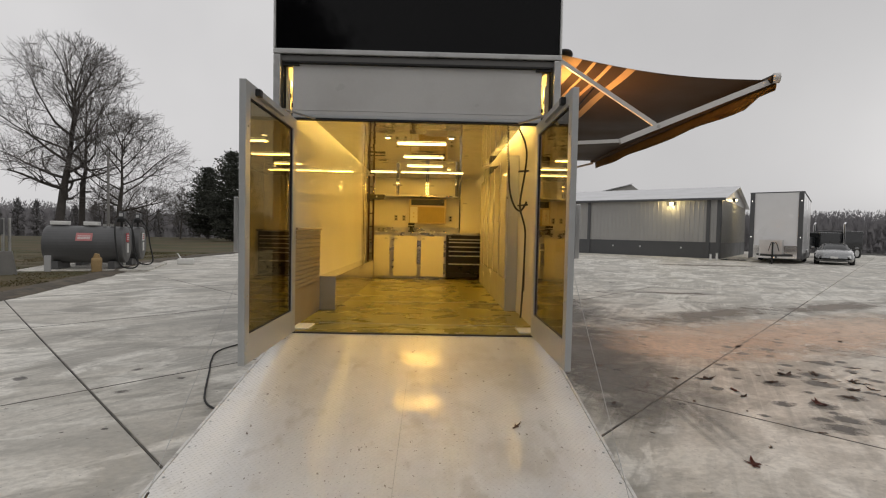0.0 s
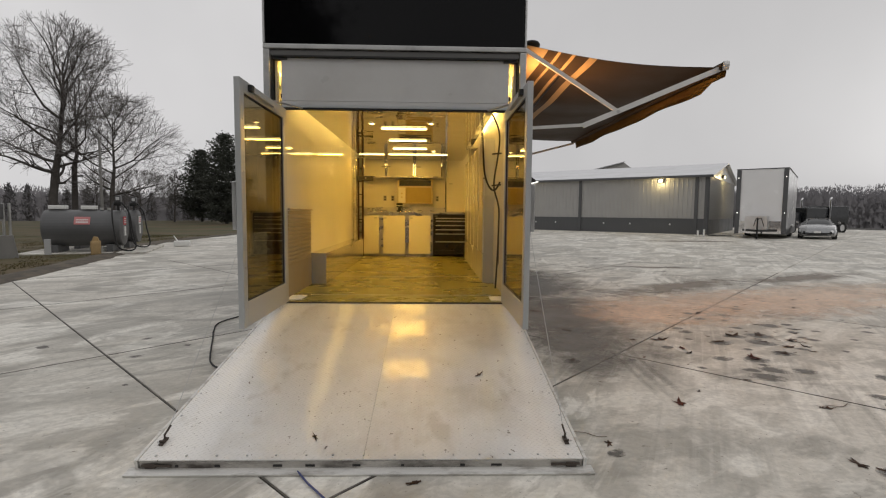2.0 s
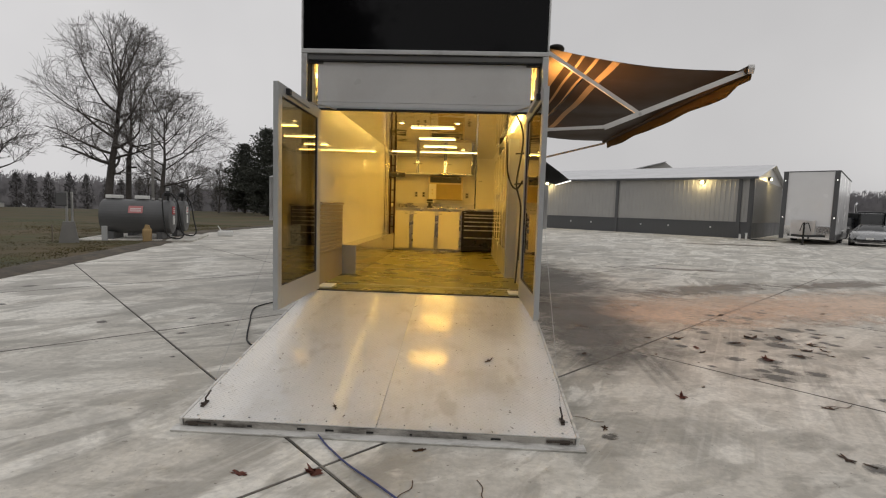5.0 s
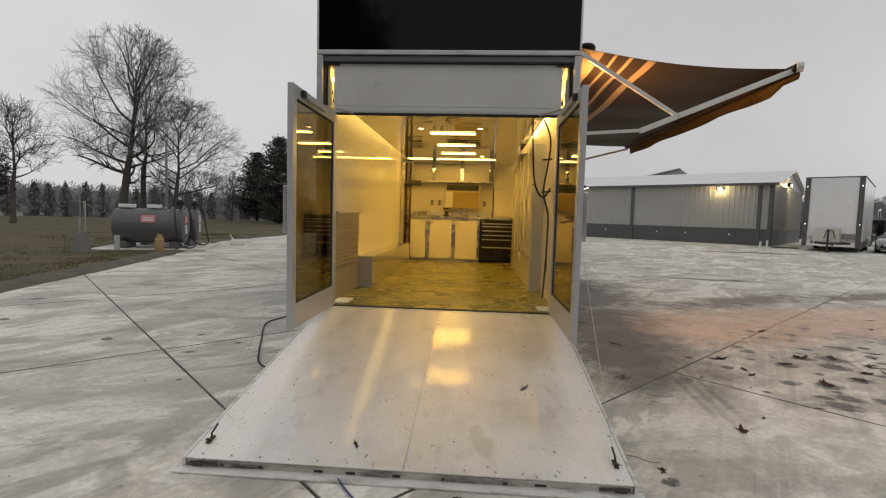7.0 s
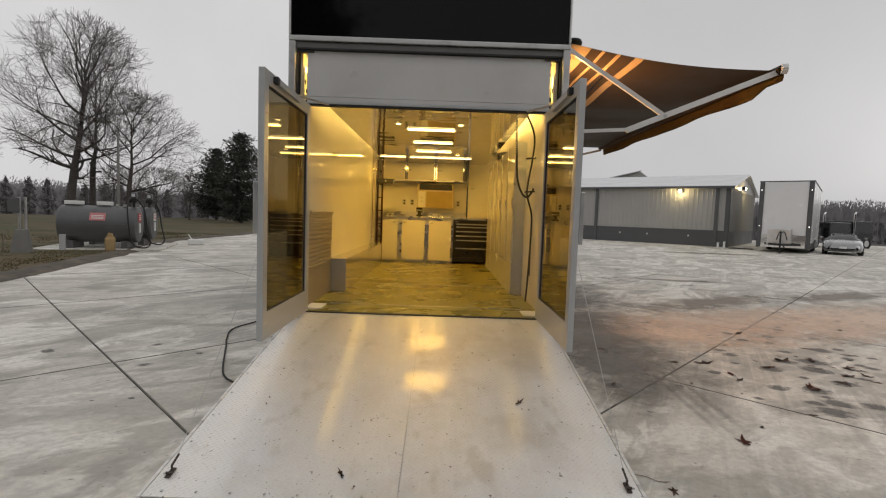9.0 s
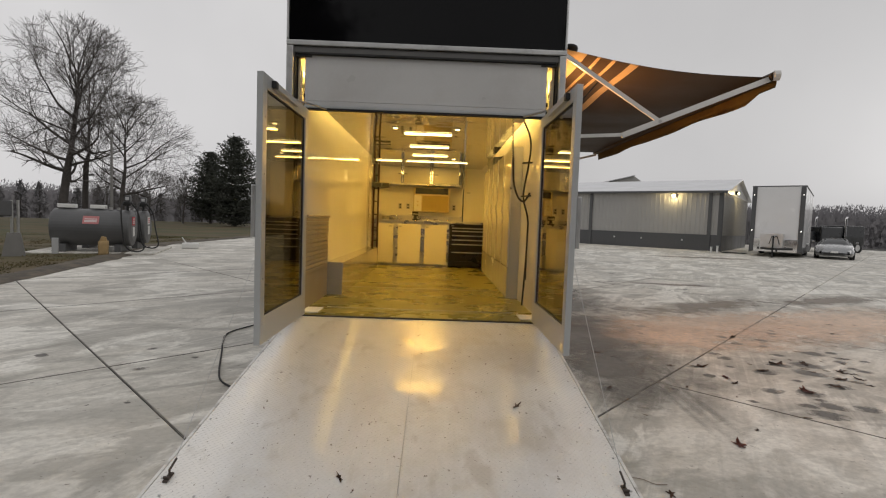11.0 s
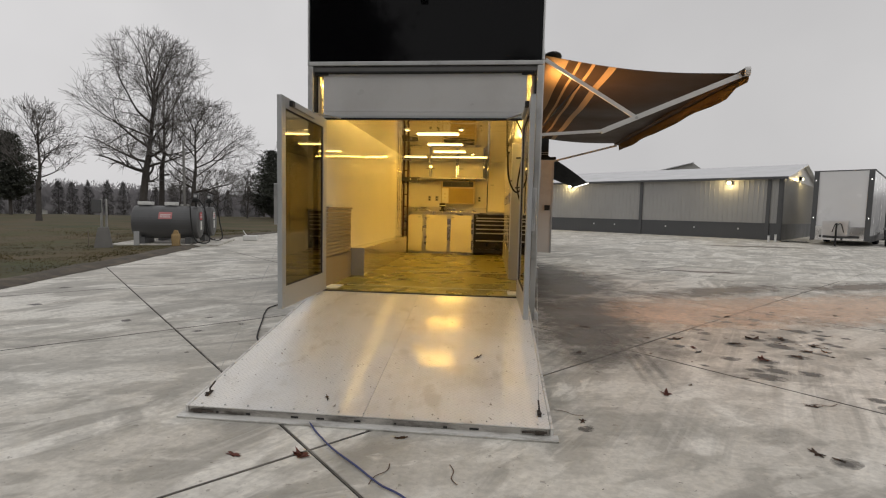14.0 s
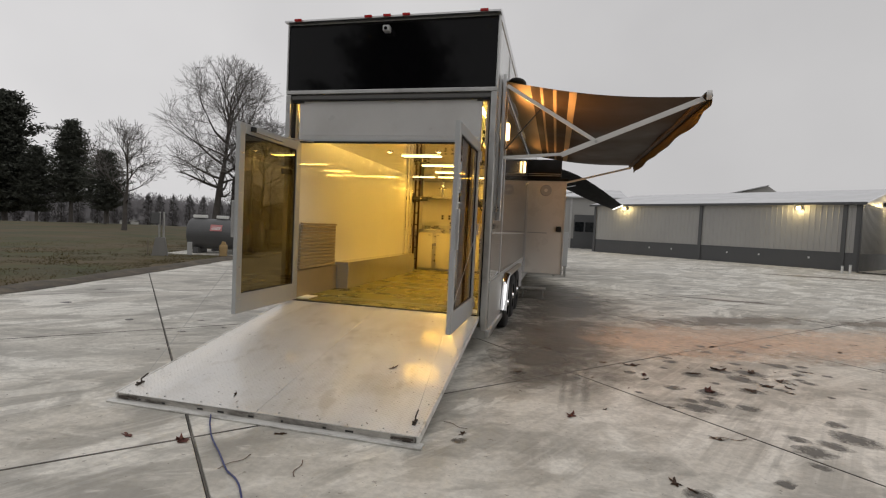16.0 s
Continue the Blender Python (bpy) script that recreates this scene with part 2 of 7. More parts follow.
def diamond_plate_material():
    """Bright aluminium tread plate: raised bars in two directions, worn along the middle, with grit and drag marks."""
    m = mat("aluminium_tread_plate", (0.68, 0.668, 0.645), 0.52, 0.26, 0.09, 2.4, 70, 0.04, (0.56, 0.53, 0.48), 0.58, 1.0)
    n, l = m.node_tree.nodes, m.node_tree.links
    bs = n["Principled BSDF"]
    bs.inputs["Specular IOR Level"].default_value = 0.25
    bs.inputs["Coat IOR"].default_value = 1.6
    bs.inputs["Coat Roughness"].default_value = 0.02
    geo = n.new("ShaderNodeNewGeometry")
    sep = n.new("ShaderNodeSeparateXYZ")
    l.new(geo.outputs["Position"], sep.inputs[0])
    def f(op, a, b=None):
        k = n.new("ShaderNodeMath")
        k.operation = op
        for i, v in enumerate((a, b)):
            if v is None:
                continue
            if isinstance(v, (int, float)):
                k.inputs[i].default_value = v
            else:
                l.new(v, k.inputs[i])
        return k.outputs[0]
    def spread(src, lo, hi, to0, to1):
        r = n.new("ShaderNodeMapRange")
        for i, v in zip((1, 2, 3, 4), (lo, hi, to0, to1)):
            r.inputs[i].default_value = v
        l.new(src, r.inputs[0])
        return r.outputs[0]
    def marks(scale, stretch, lo, hi, most, detail=5):
        mp, t = n.new("ShaderNodeMapping"), n.new("ShaderNodeTexNoise")
        mp.inputs["Scale"].default_value = stretch
        t.inputs["Scale"].default_value, t.inputs["Detail"].default_value = scale, detail
        l.new(geo.outputs["Position"], mp.inputs["Vector"])
        l.new(mp.outputs[0], t.inputs["Vector"])
        return spread(t.outputs["Fac"], lo, hi, 0.0, most)
    def over(col, fac, color):
        x = n.new("ShaderNodeMixRGB")
        x.inputs[2].default_value = (*color, 1)
        l.new(fac, x.inputs[0])
        l.new(col, x.inputs[1])
        return x.outputs[0]
    # margins whitened with painted sky reflection, a worn dull middle, long drag marks and grit
    margin = spread(f("ABSOLUTE", sep.outputs[0]), 0.78, 1.02, 0.0, 1.0)
    col = bs.inputs["Base Color"].links[0].from_socket
    col = over(col, f("MULTIPLY", margin, 0.6), (0.84, 0.82, 0.78))
    col = over(col, marks(5, (1.0, 0.22, 1), 0.50, 0.68, 0.22), (0.50, 0.47, 0.42))
    col = over(col, marks(44, (1.0, 0.10, 1), 0.55, 0.68, 0.14), (0.83, 0.81, 0.77))
    col = over(col, marks(5, (1.0, 0.5, 1), 0.60, 0.70, 0.45), (0.42, 0.38, 0.32))
    col = over(col, marks(26, (1, 0.8, 1), 0.700, 0.725, 0.8, 3), (0.16, 0.13, 0.10))
    col = over(col, marks(75, (1, 1, 1), 0.69, 0.72, 0.7, 2), (0.22, 0.19, 0.16))
    l.new(col, bs.inputs["Base Color"])
    pitch = 0.034
    u = f("MULTIPLY", f("ADD", sep.outputs[0], sep.outputs[1]), math.pi / pitch)
    v = f("MULTIPLY", f("SUBTRACT", sep.outputs[0], sep.outputs[1]), math.pi / pitch)
    su, sv = f("SINE", u), f("SINE", v)
    a = f("MULTIPLY", f("POWER", f("ABSOLUTE", su), 6.0), f("ABSOLUTE", sv))
    b = f("MULTIPLY", f("POWER", f("ABSOLUTE", sv), 6.0), f("ABSOLUTE", su))
    par = f("GREATER_THAN", f("MULTIPLY", f("SINE", f("MULTIPLY", u, 0.5)), f("SINE", f("MULTIPLY", v, 0.5))), 0.0)
    hgt = f("ADD", f("MULTIPLY", a, par), f("MULTIPLY", b, f("SUBTRACT", 1.0, par)))
    bp = n.new("ShaderNodeBump")
    bp.inputs["Distance"].default_value = 0.003
    l.new(f("ADD", 0.55, f("MULTIPLY", margin, 0.35)), bp.inputs["Strength"])
    l.new(hgt, bp.inputs["Height"])
    l.new(bs.inputs["Normal"].links[0].from_socket, bp.inputs["Normal"])
    l.new(bp.outputs[0], bs.inputs["Coat Normal"])
    return m


def grass_material():
    m = mat("winter_grass", (0.054, 0.058, 0.018), 0.95, 0, 0.6, 0.45, 6, 0.8, (0.098, 0.070, 0.032), 0.47)
    return m


def glass_material(name, color, rough=0.0):
    m = bpy.data.materials.new(name)
    m.use_nodes = True
    bs = m.node_tree.nodes["Principled BSDF"]
    bs.inputs["Base Color"].default_value = (*color, 1)
    bs.inputs["Roughness"].default_value = rough
    bs.inputs["IOR"].default_value = 1.5
    bs.inputs["Transmission Weight"].default_value = 1.0
    return m



def stain_and_light_material(name="wet_leaf_stain", color=(0.12, 0.108, 0.094), grain=14, most=0.76, soft=1.45, ragged=2.3):
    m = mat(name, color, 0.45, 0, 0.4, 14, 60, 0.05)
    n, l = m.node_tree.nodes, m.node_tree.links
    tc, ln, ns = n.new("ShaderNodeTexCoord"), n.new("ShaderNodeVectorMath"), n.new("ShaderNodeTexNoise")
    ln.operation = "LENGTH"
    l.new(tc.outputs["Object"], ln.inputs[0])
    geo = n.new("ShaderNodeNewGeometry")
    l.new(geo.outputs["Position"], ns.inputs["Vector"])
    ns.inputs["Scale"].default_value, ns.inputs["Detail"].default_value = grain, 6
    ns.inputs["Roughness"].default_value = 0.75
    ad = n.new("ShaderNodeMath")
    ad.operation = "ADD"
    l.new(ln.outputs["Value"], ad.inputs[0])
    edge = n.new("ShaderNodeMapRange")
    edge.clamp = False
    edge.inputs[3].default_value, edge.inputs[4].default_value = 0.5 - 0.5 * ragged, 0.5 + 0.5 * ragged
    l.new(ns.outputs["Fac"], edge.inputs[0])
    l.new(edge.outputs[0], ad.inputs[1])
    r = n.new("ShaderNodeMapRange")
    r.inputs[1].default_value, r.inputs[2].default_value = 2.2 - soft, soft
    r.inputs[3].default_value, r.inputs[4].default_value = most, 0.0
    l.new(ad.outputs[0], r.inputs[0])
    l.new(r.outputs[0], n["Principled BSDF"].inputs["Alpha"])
    return m


M = {
    "concrete": concrete_material(),
    "soil": mat("bare_soil", (0.078, 0.066, 0.052), 0.95, 0, 0.45, 3.5, 18, 0.7, (0.15, 0.125, 0.09), 0.54),
    "joint": mat("joint_soil", (0.035, 0.032, 0.028), 0.9),
    "sealant": mat("dusty_joint_sealant", (0.105, 0.096, 0.084), 0.9, 0, 0.45, 5, 60, 0.1, (0.22, 0.205, 0.18), 0.55),
    "tread": diamond_plate_material(),
    "alu": mat("mill_aluminium", (0.66, 0.66, 0.66), 0.32, 1.0, 0.08, 4, 120, 0.02),
    "lip": mat("scuffed_lip_metal", (0.70, 0.69, 0.66), 0.45, 0.35, 0.12, 6, 80, 0.05, (0.30, 0.28, 0.25), 0.60, 0, (1, 3, 3)),
    "rust_iron": mat("dark_rusty_iron", (0.075, 0.06, 0.05), 0.6, 0.5, 0.3, 20, 120, 0.1),
    "alu_dull": mat("weathered_aluminium", (0.50, 0.50, 0.49), 0.45, 1.0, 0.12, 5, 90, 0.04, (0.30, 0.29, 0.28), 0.64),
    "grimy": mat("grimy_aluminium", (0.52, 0.50, 0.47), 0.5, 0.9, 0.25, 5, 60, 0.06, (0.12, 0.11, 0.10), 0.52, 0, (1, 1, 3)),
    "frame": mat("grey_painted_frame", (0.42, 0.43, 0.43), 0.42, 0.3, 0.06, 3, 80, 0.02),
    "chrome": mat("chrome", (0.85, 0.85, 0.86), 0.08, 1.0, 0.03, 6, 60, 0),
    "white": mat("white_gloss_panel", (0.72, 0.71, 0.68), 0.035, 0, 0.03, 1.2, 60, 0.004, None, 0.6, 0.0),
    "white_body": mat("white_body_skin", (0.74, 0.74, 0.74), 0.25, 0, 0.04, 1.0, 60, 0.01, (0.62, 0.62, 0.61), 0.66, 0.3),
    "panel_grey": mat("light_grey_panel", (0.46, 0.465, 0.47), 0.25, 0, 0.04, 2, 60, 0.01),
    "ceiling": mat("gloss_ceiling_panel", (0.34, 0.33, 0.31), 0.05, 0.0, 0.03, 1.5, 50, 0.004, None, 0.6, 1.0),
    "black_gloss": mat("black_gloss_panel", (0.003, 0.003, 0.0035), 0.06, 0, 0.1, 1.5, 40, 0.0, None, 0.6, 0.0),
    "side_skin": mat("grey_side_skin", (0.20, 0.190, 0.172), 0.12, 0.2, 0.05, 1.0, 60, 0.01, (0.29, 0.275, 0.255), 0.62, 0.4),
    "slide_skin": mat("cream_slide_skin", (0.76, 0.735, 0.69), 0.3, 0, 0.05, 1.0, 60, 0.01, (0.47, 0.445, 0.405), 0.64, 0.2),
    "black_cloth": mat("black_cloth", (0.008, 0.008, 0.008), 0.95, 0, 0.2, 6, 80, 0.05),
    "cove": glow("cove_strip_glow", (1.0, 0.62, 0.14), 60.0),
    "arm": mat("pale_painted_arm", (0.66, 0.65, 0.63), 0.35, 0.2, 0.06, 5, 80, 0.02),
    "black": mat("black_plastic", (0.012, 0.012, 0.012), 0.45, 0, 0.1, 10, 80, 0.03),
    "rubber": mat("rubber", (0.016, 0.016, 0.016), 0.75, 0, 0.2, 12, 90, 0.08),
    "transom": mat("grey_white_transom", (0.50, 0.495, 0.485), 0.30, 0, 0.05, 1.4, 50, 0.01, (0.44, 0.43, 0.415), 0.60),
    # grey rail, darkened in colour for the shadow below the header
    "shaded_rail": mat("shaded_track_rail", (0.15, 0.148, 0.143), 0.45, 0.3, 0.12, 4, 70, 0.03),
    "floor": mat("trailer_floor_vinyl", (0.215, 0.195, 0.042), 0.28, 0, 0.14, 2.2, 40, 0.05, (0.15, 0.13, 0.032), 0.66, 0, (0.9, 1.3, 1)),
    "bronze_glass": glass_material("bronze_tinted_glass", (0.19, 0.145, 0.07)),
    "awning": mat("awning_fabric", (0.048, 0.031, 0.016), 0.5, 0, 0.12, 1.5, 70, 0.05),
    # brown cloth; the golden light on and through it is in the colour
    "valance": mat("glow_tinted_valance_cloth", (0.175, 0.115, 0.045), 0.6, 0, 0.2, 2.5, 70, 0.05, (0.12, 0.07, 0.03), 0.58),
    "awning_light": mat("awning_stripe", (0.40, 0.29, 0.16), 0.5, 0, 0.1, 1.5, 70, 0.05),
    "tank": mat("grey_tank_paint", (0.095, 0.096, 0.098), 0.42, 0, 0.15, 2.0, 40, 0.03, (0.06, 0.055, 0.05), 0.63),
    "bark": mat("bark", (0.078, 0.070, 0.064), 0.95, 0, 0.3, 3, 30, 0.4),
    "twig": mat("twigs", (0.15, 0.138, 0.132), 0.95, 0, 0.25, 1, 10, 0),
    "needles": mat("conifer_needles", (0.052, 0.057, 0.044), 0.8, 0, 0.4, 0.8, 6, 0),
    # grey-brown bark tone with the distance haze mixed into the colour
    "woods": mat("far_woods_haze_tint", (0.23, 0.222, 0.232), 1.0, 0, 0.14, 0.05, 0.5, 0),
    "well_metal": mat("satin_wheel_well_metal", (0.52, 0.51, 0.49), 0.14, 0.55, 0.08, 2, 60, 0.01, (0.40, 0.385, 0.35), 0.62, 0.3),
    # crown colour lifted a little towards grey for haze
    "far_crown": mat("far_crowns_haze_tint", (0.135, 0.130, 0.133), 1.0, 0, 0.3, 0.3, 2, 0),
    "straw": mat("dead_grass_litter", (0.125, 0.098, 0.042), 0.95, 0, 0.6, 1.2, 12, 0.0, (0.07, 0.066, 0.026), 0.50),
    "grass": grass_material(),
    "siding": mat("steel_siding", (0.355, 0.35, 0.335), 0.42, 0.2, 0.06, 0.8, 30, 0.01),
    "wainscot": mat("charcoal_siding", (0.088, 0.09, 0.093), 0.45, 0.2, 0.08, 0.8, 30, 0.01),
    "roof_metal": mat("pale_metal_roof", (0.62, 0.63, 0.65), 0.22, 0.3, 0.05, 0.6, 20, 0.02),
    "door_white": mat("white_cabinet_door", (0.76, 0.74, 0.70), 0.22, 0, 0.03, 2, 60, 0.008, None, 0.6, 0.3),
    "counter": mat("brushed_steel", (0.60, 0.59, 0.58), 0.28, 1.0, 0.06, 3, 60, 0.0, None, 0.6, 0, (1, 3, 3)),
    "tool_black": mat("black_powder_coat", (0.014, 0.013, 0.013), 0.3, 0, 0.1, 6, 90, 0.02),
    "louver": mat("tan_slats", (0.30, 0.25, 0.175), 0.45, 0, 0.08, 4, 60, 0.02),
    "ladder": mat("dark_red_ladder", (0.028, 0.009, 0.008), 0.4, 0.2, 0.15, 8, 60, 0.03),
    "beige": mat("beige_plastic", (0.55, 0.47, 0.32), 0.5, 0, 0.06, 6, 60, 0.02),
    "ac_front": mat("amber_filter_panel", (0.40, 0.31, 0.12), 0.6, 0, 0.08, 6, 80, 0.03),
    "leaf": mat("dead_leaf", (0.085, 0.042, 0.022), 0.6, 0, 0.4, 12, 90, 0.2),
    "leaf_red": mat("red_dead_leaf", (0.16, 0.045, 0.028), 0.6, 0, 0.3, 12, 90, 0.2),
    "stain": stain_and_light_material(),
    # rusty dirt, brightened to carry the porch lamp's warm pool on the slabs
    "mud_glow": stain_and_light_material("rusty_mud_glow", (0.80, 0.60, 0.45), 2.2, 0.72, 1.6, 1.8),
    "mud_dark": stain_and_light_material("dark_mud", (0.20, 0.155, 0.115), 2.6, 0.72, 1.45, 2.2),
    # shade of trailer and awning, painted as dark sheets on the concrete
    "trailer_shade": stain_and_light_material("trailer_shade", (0.165, 0.152, 0.132), 1.8, 0.78, 1.55, 1.8),
    "tyre_mark": stain_and_light_material("tyre_mark", (0.24, 0.225, 0.20), 6.0, 0.30, 1.5, 2.0),
    "blue": mat("blue_cord", (0.04, 0.052, 0.165), 0.45, 0, 0.1, 12, 80, 0.03),
    "red": mat("red_lens", (0.40, 0.012, 0.012), 0.25, 0, 0.1, 10, 60, 0),
    "pink_sign": mat("faded_red_sign", (0.50, 0.19, 0.19), 0.5, 0, 0.1, 10, 60, 0),
    "red_sign": mat("red_sign", (0.50, 0.035, 0.05), 0.5, 0, 0.1, 10, 60, 0),
    "sign_white": mat("white_sign", (0.72, 0.72, 0.70), 0.5, 0, 0.05, 10, 60, 0),
    "paper_bag": mat("tan_sack", (0.36, 0.25, 0.12), 0.85, 0, 0.2, 8, 50, 0.3),
    "pole_grey": mat("weathered_grey_pole", (0.20, 0.195, 0.185), 0.8, 0, 0.15, 4, 40, 0.1),
    "timber": mat("weathered_timber", (0.20, 0.17, 0.13), 0.85, 0, 0.2, 5, 60, 0.2),
    "car": mat("silver_car_paint", (0.30, 0.305, 0.31), 0.25, 0.6, 0.04, 3, 80, 0, None, 0.6, 1.0),
    "dark_glass": mat("dark_glass", (0.012, 0.014, 0.016), 0.06, 0, 0.1, 3, 30, 0),
    "truck": mat("dark_truck_paint", (0.018, 0.020, 0.023), 0.3, 0.2, 0.1, 2, 50, 0, None, 0.6, 0.6),
    "lamp": glow("warm_tube_glow", (1.0, 0.74, 0.28), 6.0),
    "lamp_far": glow("wall_pack_glow", (1.0, 0.80, 0.35), 30.0),
    "porch": glow("porch_lens_glow", (1.0, 0.66, 0.26), 5.0),
    "led": glow("white_led_strip", (1.0, 0.97, 0.9), 2.0),
}
M["black_gloss"].node_tree.nodes["Principled BSDF"].inputs["Specular IOR Level"].default_value = 0.16

for key in ("awning", "awning_light", "valance"):
    M[key].node_tree.nodes["Principled BSDF"].inputs["Specular IOR Level"].default_value = 0.08


def ripple(m, scale, strength):
    """Slow waviness of a thin glossy sheet."""
    n, l = m.node_tree.nodes, m.node_tree.links
    bs = n["Principled BSDF"]
    geo, t, bp = n.new("ShaderNodeNewGeometry"), n.new("ShaderNodeTexNoise"), n.new("ShaderNodeBump")
    t.inputs["Scale"].default_value, t.inputs["Detail"].default_value = scale, 1
    bp.inputs["Strength"].default_value, bp.inputs["Distance"].default_value = strength, 0.02
    l.new(geo.outputs["Position"], t.inputs["Vector"])
    l.new(t.outputs["Fac"], bp.inputs["Height"])
    l.new(bp.outputs[0], bs.inputs["Normal"])
    l.new(bp.outputs[0], bs.inputs["Coat Normal"])


ripple(M["ceiling"], 3.2, 0.22)
ripple(M["white"], 1.6, 0.07)
M["white"].node_tree.nodes["Principled BSDF"].inputs["Specular IOR Level"].default_value = 0.6

# ---- ground, pavement, lawn ----
def smooth01(a, b, x):
    t = min(1, max(0, (x - a) / (b - a)))
    return t * t * (3 - 2 * t)


def land(x, y):
    """Height of the land: level round the yard, falling away towards the far woods."""
    r = math.hypot(x, y)
    return -6.5 * smooth01(62, 190, r) + 0.25 * smooth01(12, 60, -x) * noise.noise((x * 0.05, y * 0.05, 3.1))


def lawn_edge(y):
    pts = [(-60, -5.0), (-14, -6.0), (1.0, -6.95), (5.0, -7.85), (9.3, -8.95), (16.0, -11.1), (24.0, -11.0), (70, -11.0)]
    for (y0, x0), (y1, x1) in zip(pts, pts[1:]):
        if y0 <= y <= y1:
            return x0 + (x1 - x0) * (y - y0) / (y1 - y0)
    return pts[-1][1]


def build_ground():
    bm = B()
    radii = [0.0] + [6 * 1.17 ** k for k in range(40)]
    rings = []
    for r in radii:
        n = 1 if r == 0 else 72
        rings.append([bm.verts.new((r * math.cos(a), r * math.sin(a), land(r * math.cos(a), r * math.sin(a)) - 0.15)) for a in (2 * math.pi * k / n for k in range(n))])
    for k in range(72):
        bm.faces.new((rings[0][0], rings[1][k], rings[1][(k + 1) % 72]))
    for a, b in zip(rings[1:], rings[2:]):
        for k in range(72):
            bm.faces.new((a[k], b[k], b[(k + 1) % 72], a[(k + 1) % 72]))
    structure("ground", bm, M["grass"], "level ground of dull winter grass falling away to the woods", "ground", True)
    bm = B()
    ys = [-60 + 1.0 * k for k in range(131)]
    cols = [0, 0.25, 0.6, 1.2, 2, 3, 4.5, 6.5, 9, 12, 16, 21, 27, 34, 42, 52]
    grid = []
    for y in ys:
        e = lawn_edge(y) + 0.12 * noise.noise((0, y * 0.9, 0))
        row = []
        for i, c in enumerate(cols):
            x = e - c
            z = land(x, y) + (0.03 if i else 0.002) + 0.03 * noise.noise((x * 0.6, y * 0.6, 1.0)) * min(1, c)
            row.append(bm.verts.new((x, y, z)))
        grid.append(row)
    for a, b in zip(grid, grid[1:]):
        for k in range(len(cols) - 1):
            bm.faces.new((a[k], b[k], b[k + 1], a[k + 1]))
    bmesh.ops.recalc_face_normals(bm, faces=bm.faces)
    if sum(f.normal.z for f in bm.faces) < 0:
        bmesh.ops.reverse_faces(bm, faces=bm.faces)
    structure("lawn", bm, M["grass"], "thin brown-green winter lawn beside the concrete", "lawn", True)

    bm = B()
    grid = []
    for k in range(261):
        y = -30 + 0.3 * k
        e = lawn_edge(y)
        grid.append([bm.verts.new((e - w + 0.10 * noise.noise((w, y * 1.7, 4.0)), y, z)) for w, z in ((-0.10, 0.004), (0.02, 0.028), (0.22 + 0.14 * noise.noise((0, y, 9)), 0.062), (0.5 + 0.4 * noise.noise((0, y * 0.8, 2)), 0.048), (0.95, -0.01))])
    for a, b in zip(grid, grid[1:]):
        for k in range(4):
            bm.faces.new((a[k], b[k], b[k + 1], a[k + 1]))
    bmesh.ops.recalc_face_normals(bm, faces=bm.faces)
    if sum(f.normal.z for f in bm.faces) < 0:
        bmesh.ops.reverse_faces(bm, faces=bm.faces)
    structure("soil_verge", bm, M["soil"], "strip of bare dark soil along the concrete edge", "verge", True)


build_ground()

SLAB, SLAB_TURN, SLAB_X, SLAB_Y = 3.525, 45.8, -0.225, -2.745


def build_pavement():
    bm = B()
    box(bm, -14, 52, -16, 52, -0.12, -0.035)
    bed = structure("pavement", bm, M["joint"], "pale concrete yard cut into large square slabs with dark joints", "pavement")
    g = 0.009
    def slab_mesh():
        s = B()
        box(s, g, SLAB - g, g, SLAB - g, -0.034, 0.0)
        top = [e for e in s.edges if all(v.co.z > -0.01 for v in e.verts)]
        bmesh.ops.bevel(s, geom=top, offset=0.004, segments=1, affect="EDGES")
        return s
    me = mesh_of(slab_mesh(), "slab")
    me.materials.append(M["concrete"])
    base = pose(SLAB_X, SLAB_Y, 0, 0, 0, SLAB_TURN)
    for i in range(-12, 18):
        for j in range(-14, 18):
            c = base @ Vector(((i + 0.5) * SLAB, (j + 0.5) * SLAB, 0))
            if not (-12.5 < c.x < 46 and -12 < c.y < 49 and c.x > lawn_edge(c.y) - 2.4):
                continue
            ob = new("slab", me)
            ob.parent = bed
            ob.matrix_basis = base @ pose(i * SLAB, j * SLAB, 0)
    # dark sealant standing a hair proud of the joints near the trailer
    for k in range(-2, 4):
        for along in (0, 1):
            bm = B()
            lo, hi = (-9.0, 13.0)
            for q in range(44):
                a, b = lo + (hi - lo) * q / 44, lo + (hi - lo) * (q + 1) / 44
                w = (0.0050 if k == 0 else 0.0032) + 0.0018 * noise.noise((q * 0.7, k * 3.1, along * 5.0))
                c = k * SLAB + 0.0025 * noise.noise((q * 0.4, k, along + 9.0))
                if along:
                    box(bm, a, b, c - w, c + w, -0.030, 0.0022)
                else:
                    box(bm, c - w, c + w, a, b, -0.030, 0.0018)
            bm.transform(base)
            part("joint_sealant", bm, M["sealant"], bed)


# ---- the trailer ----
W, FLOOR, CEIL, HEAD, TOP, LEN = 1.295, 0.464, 2.62, 3.0, 3.852, 16.2
IN = 1.20
DROP = 2.505


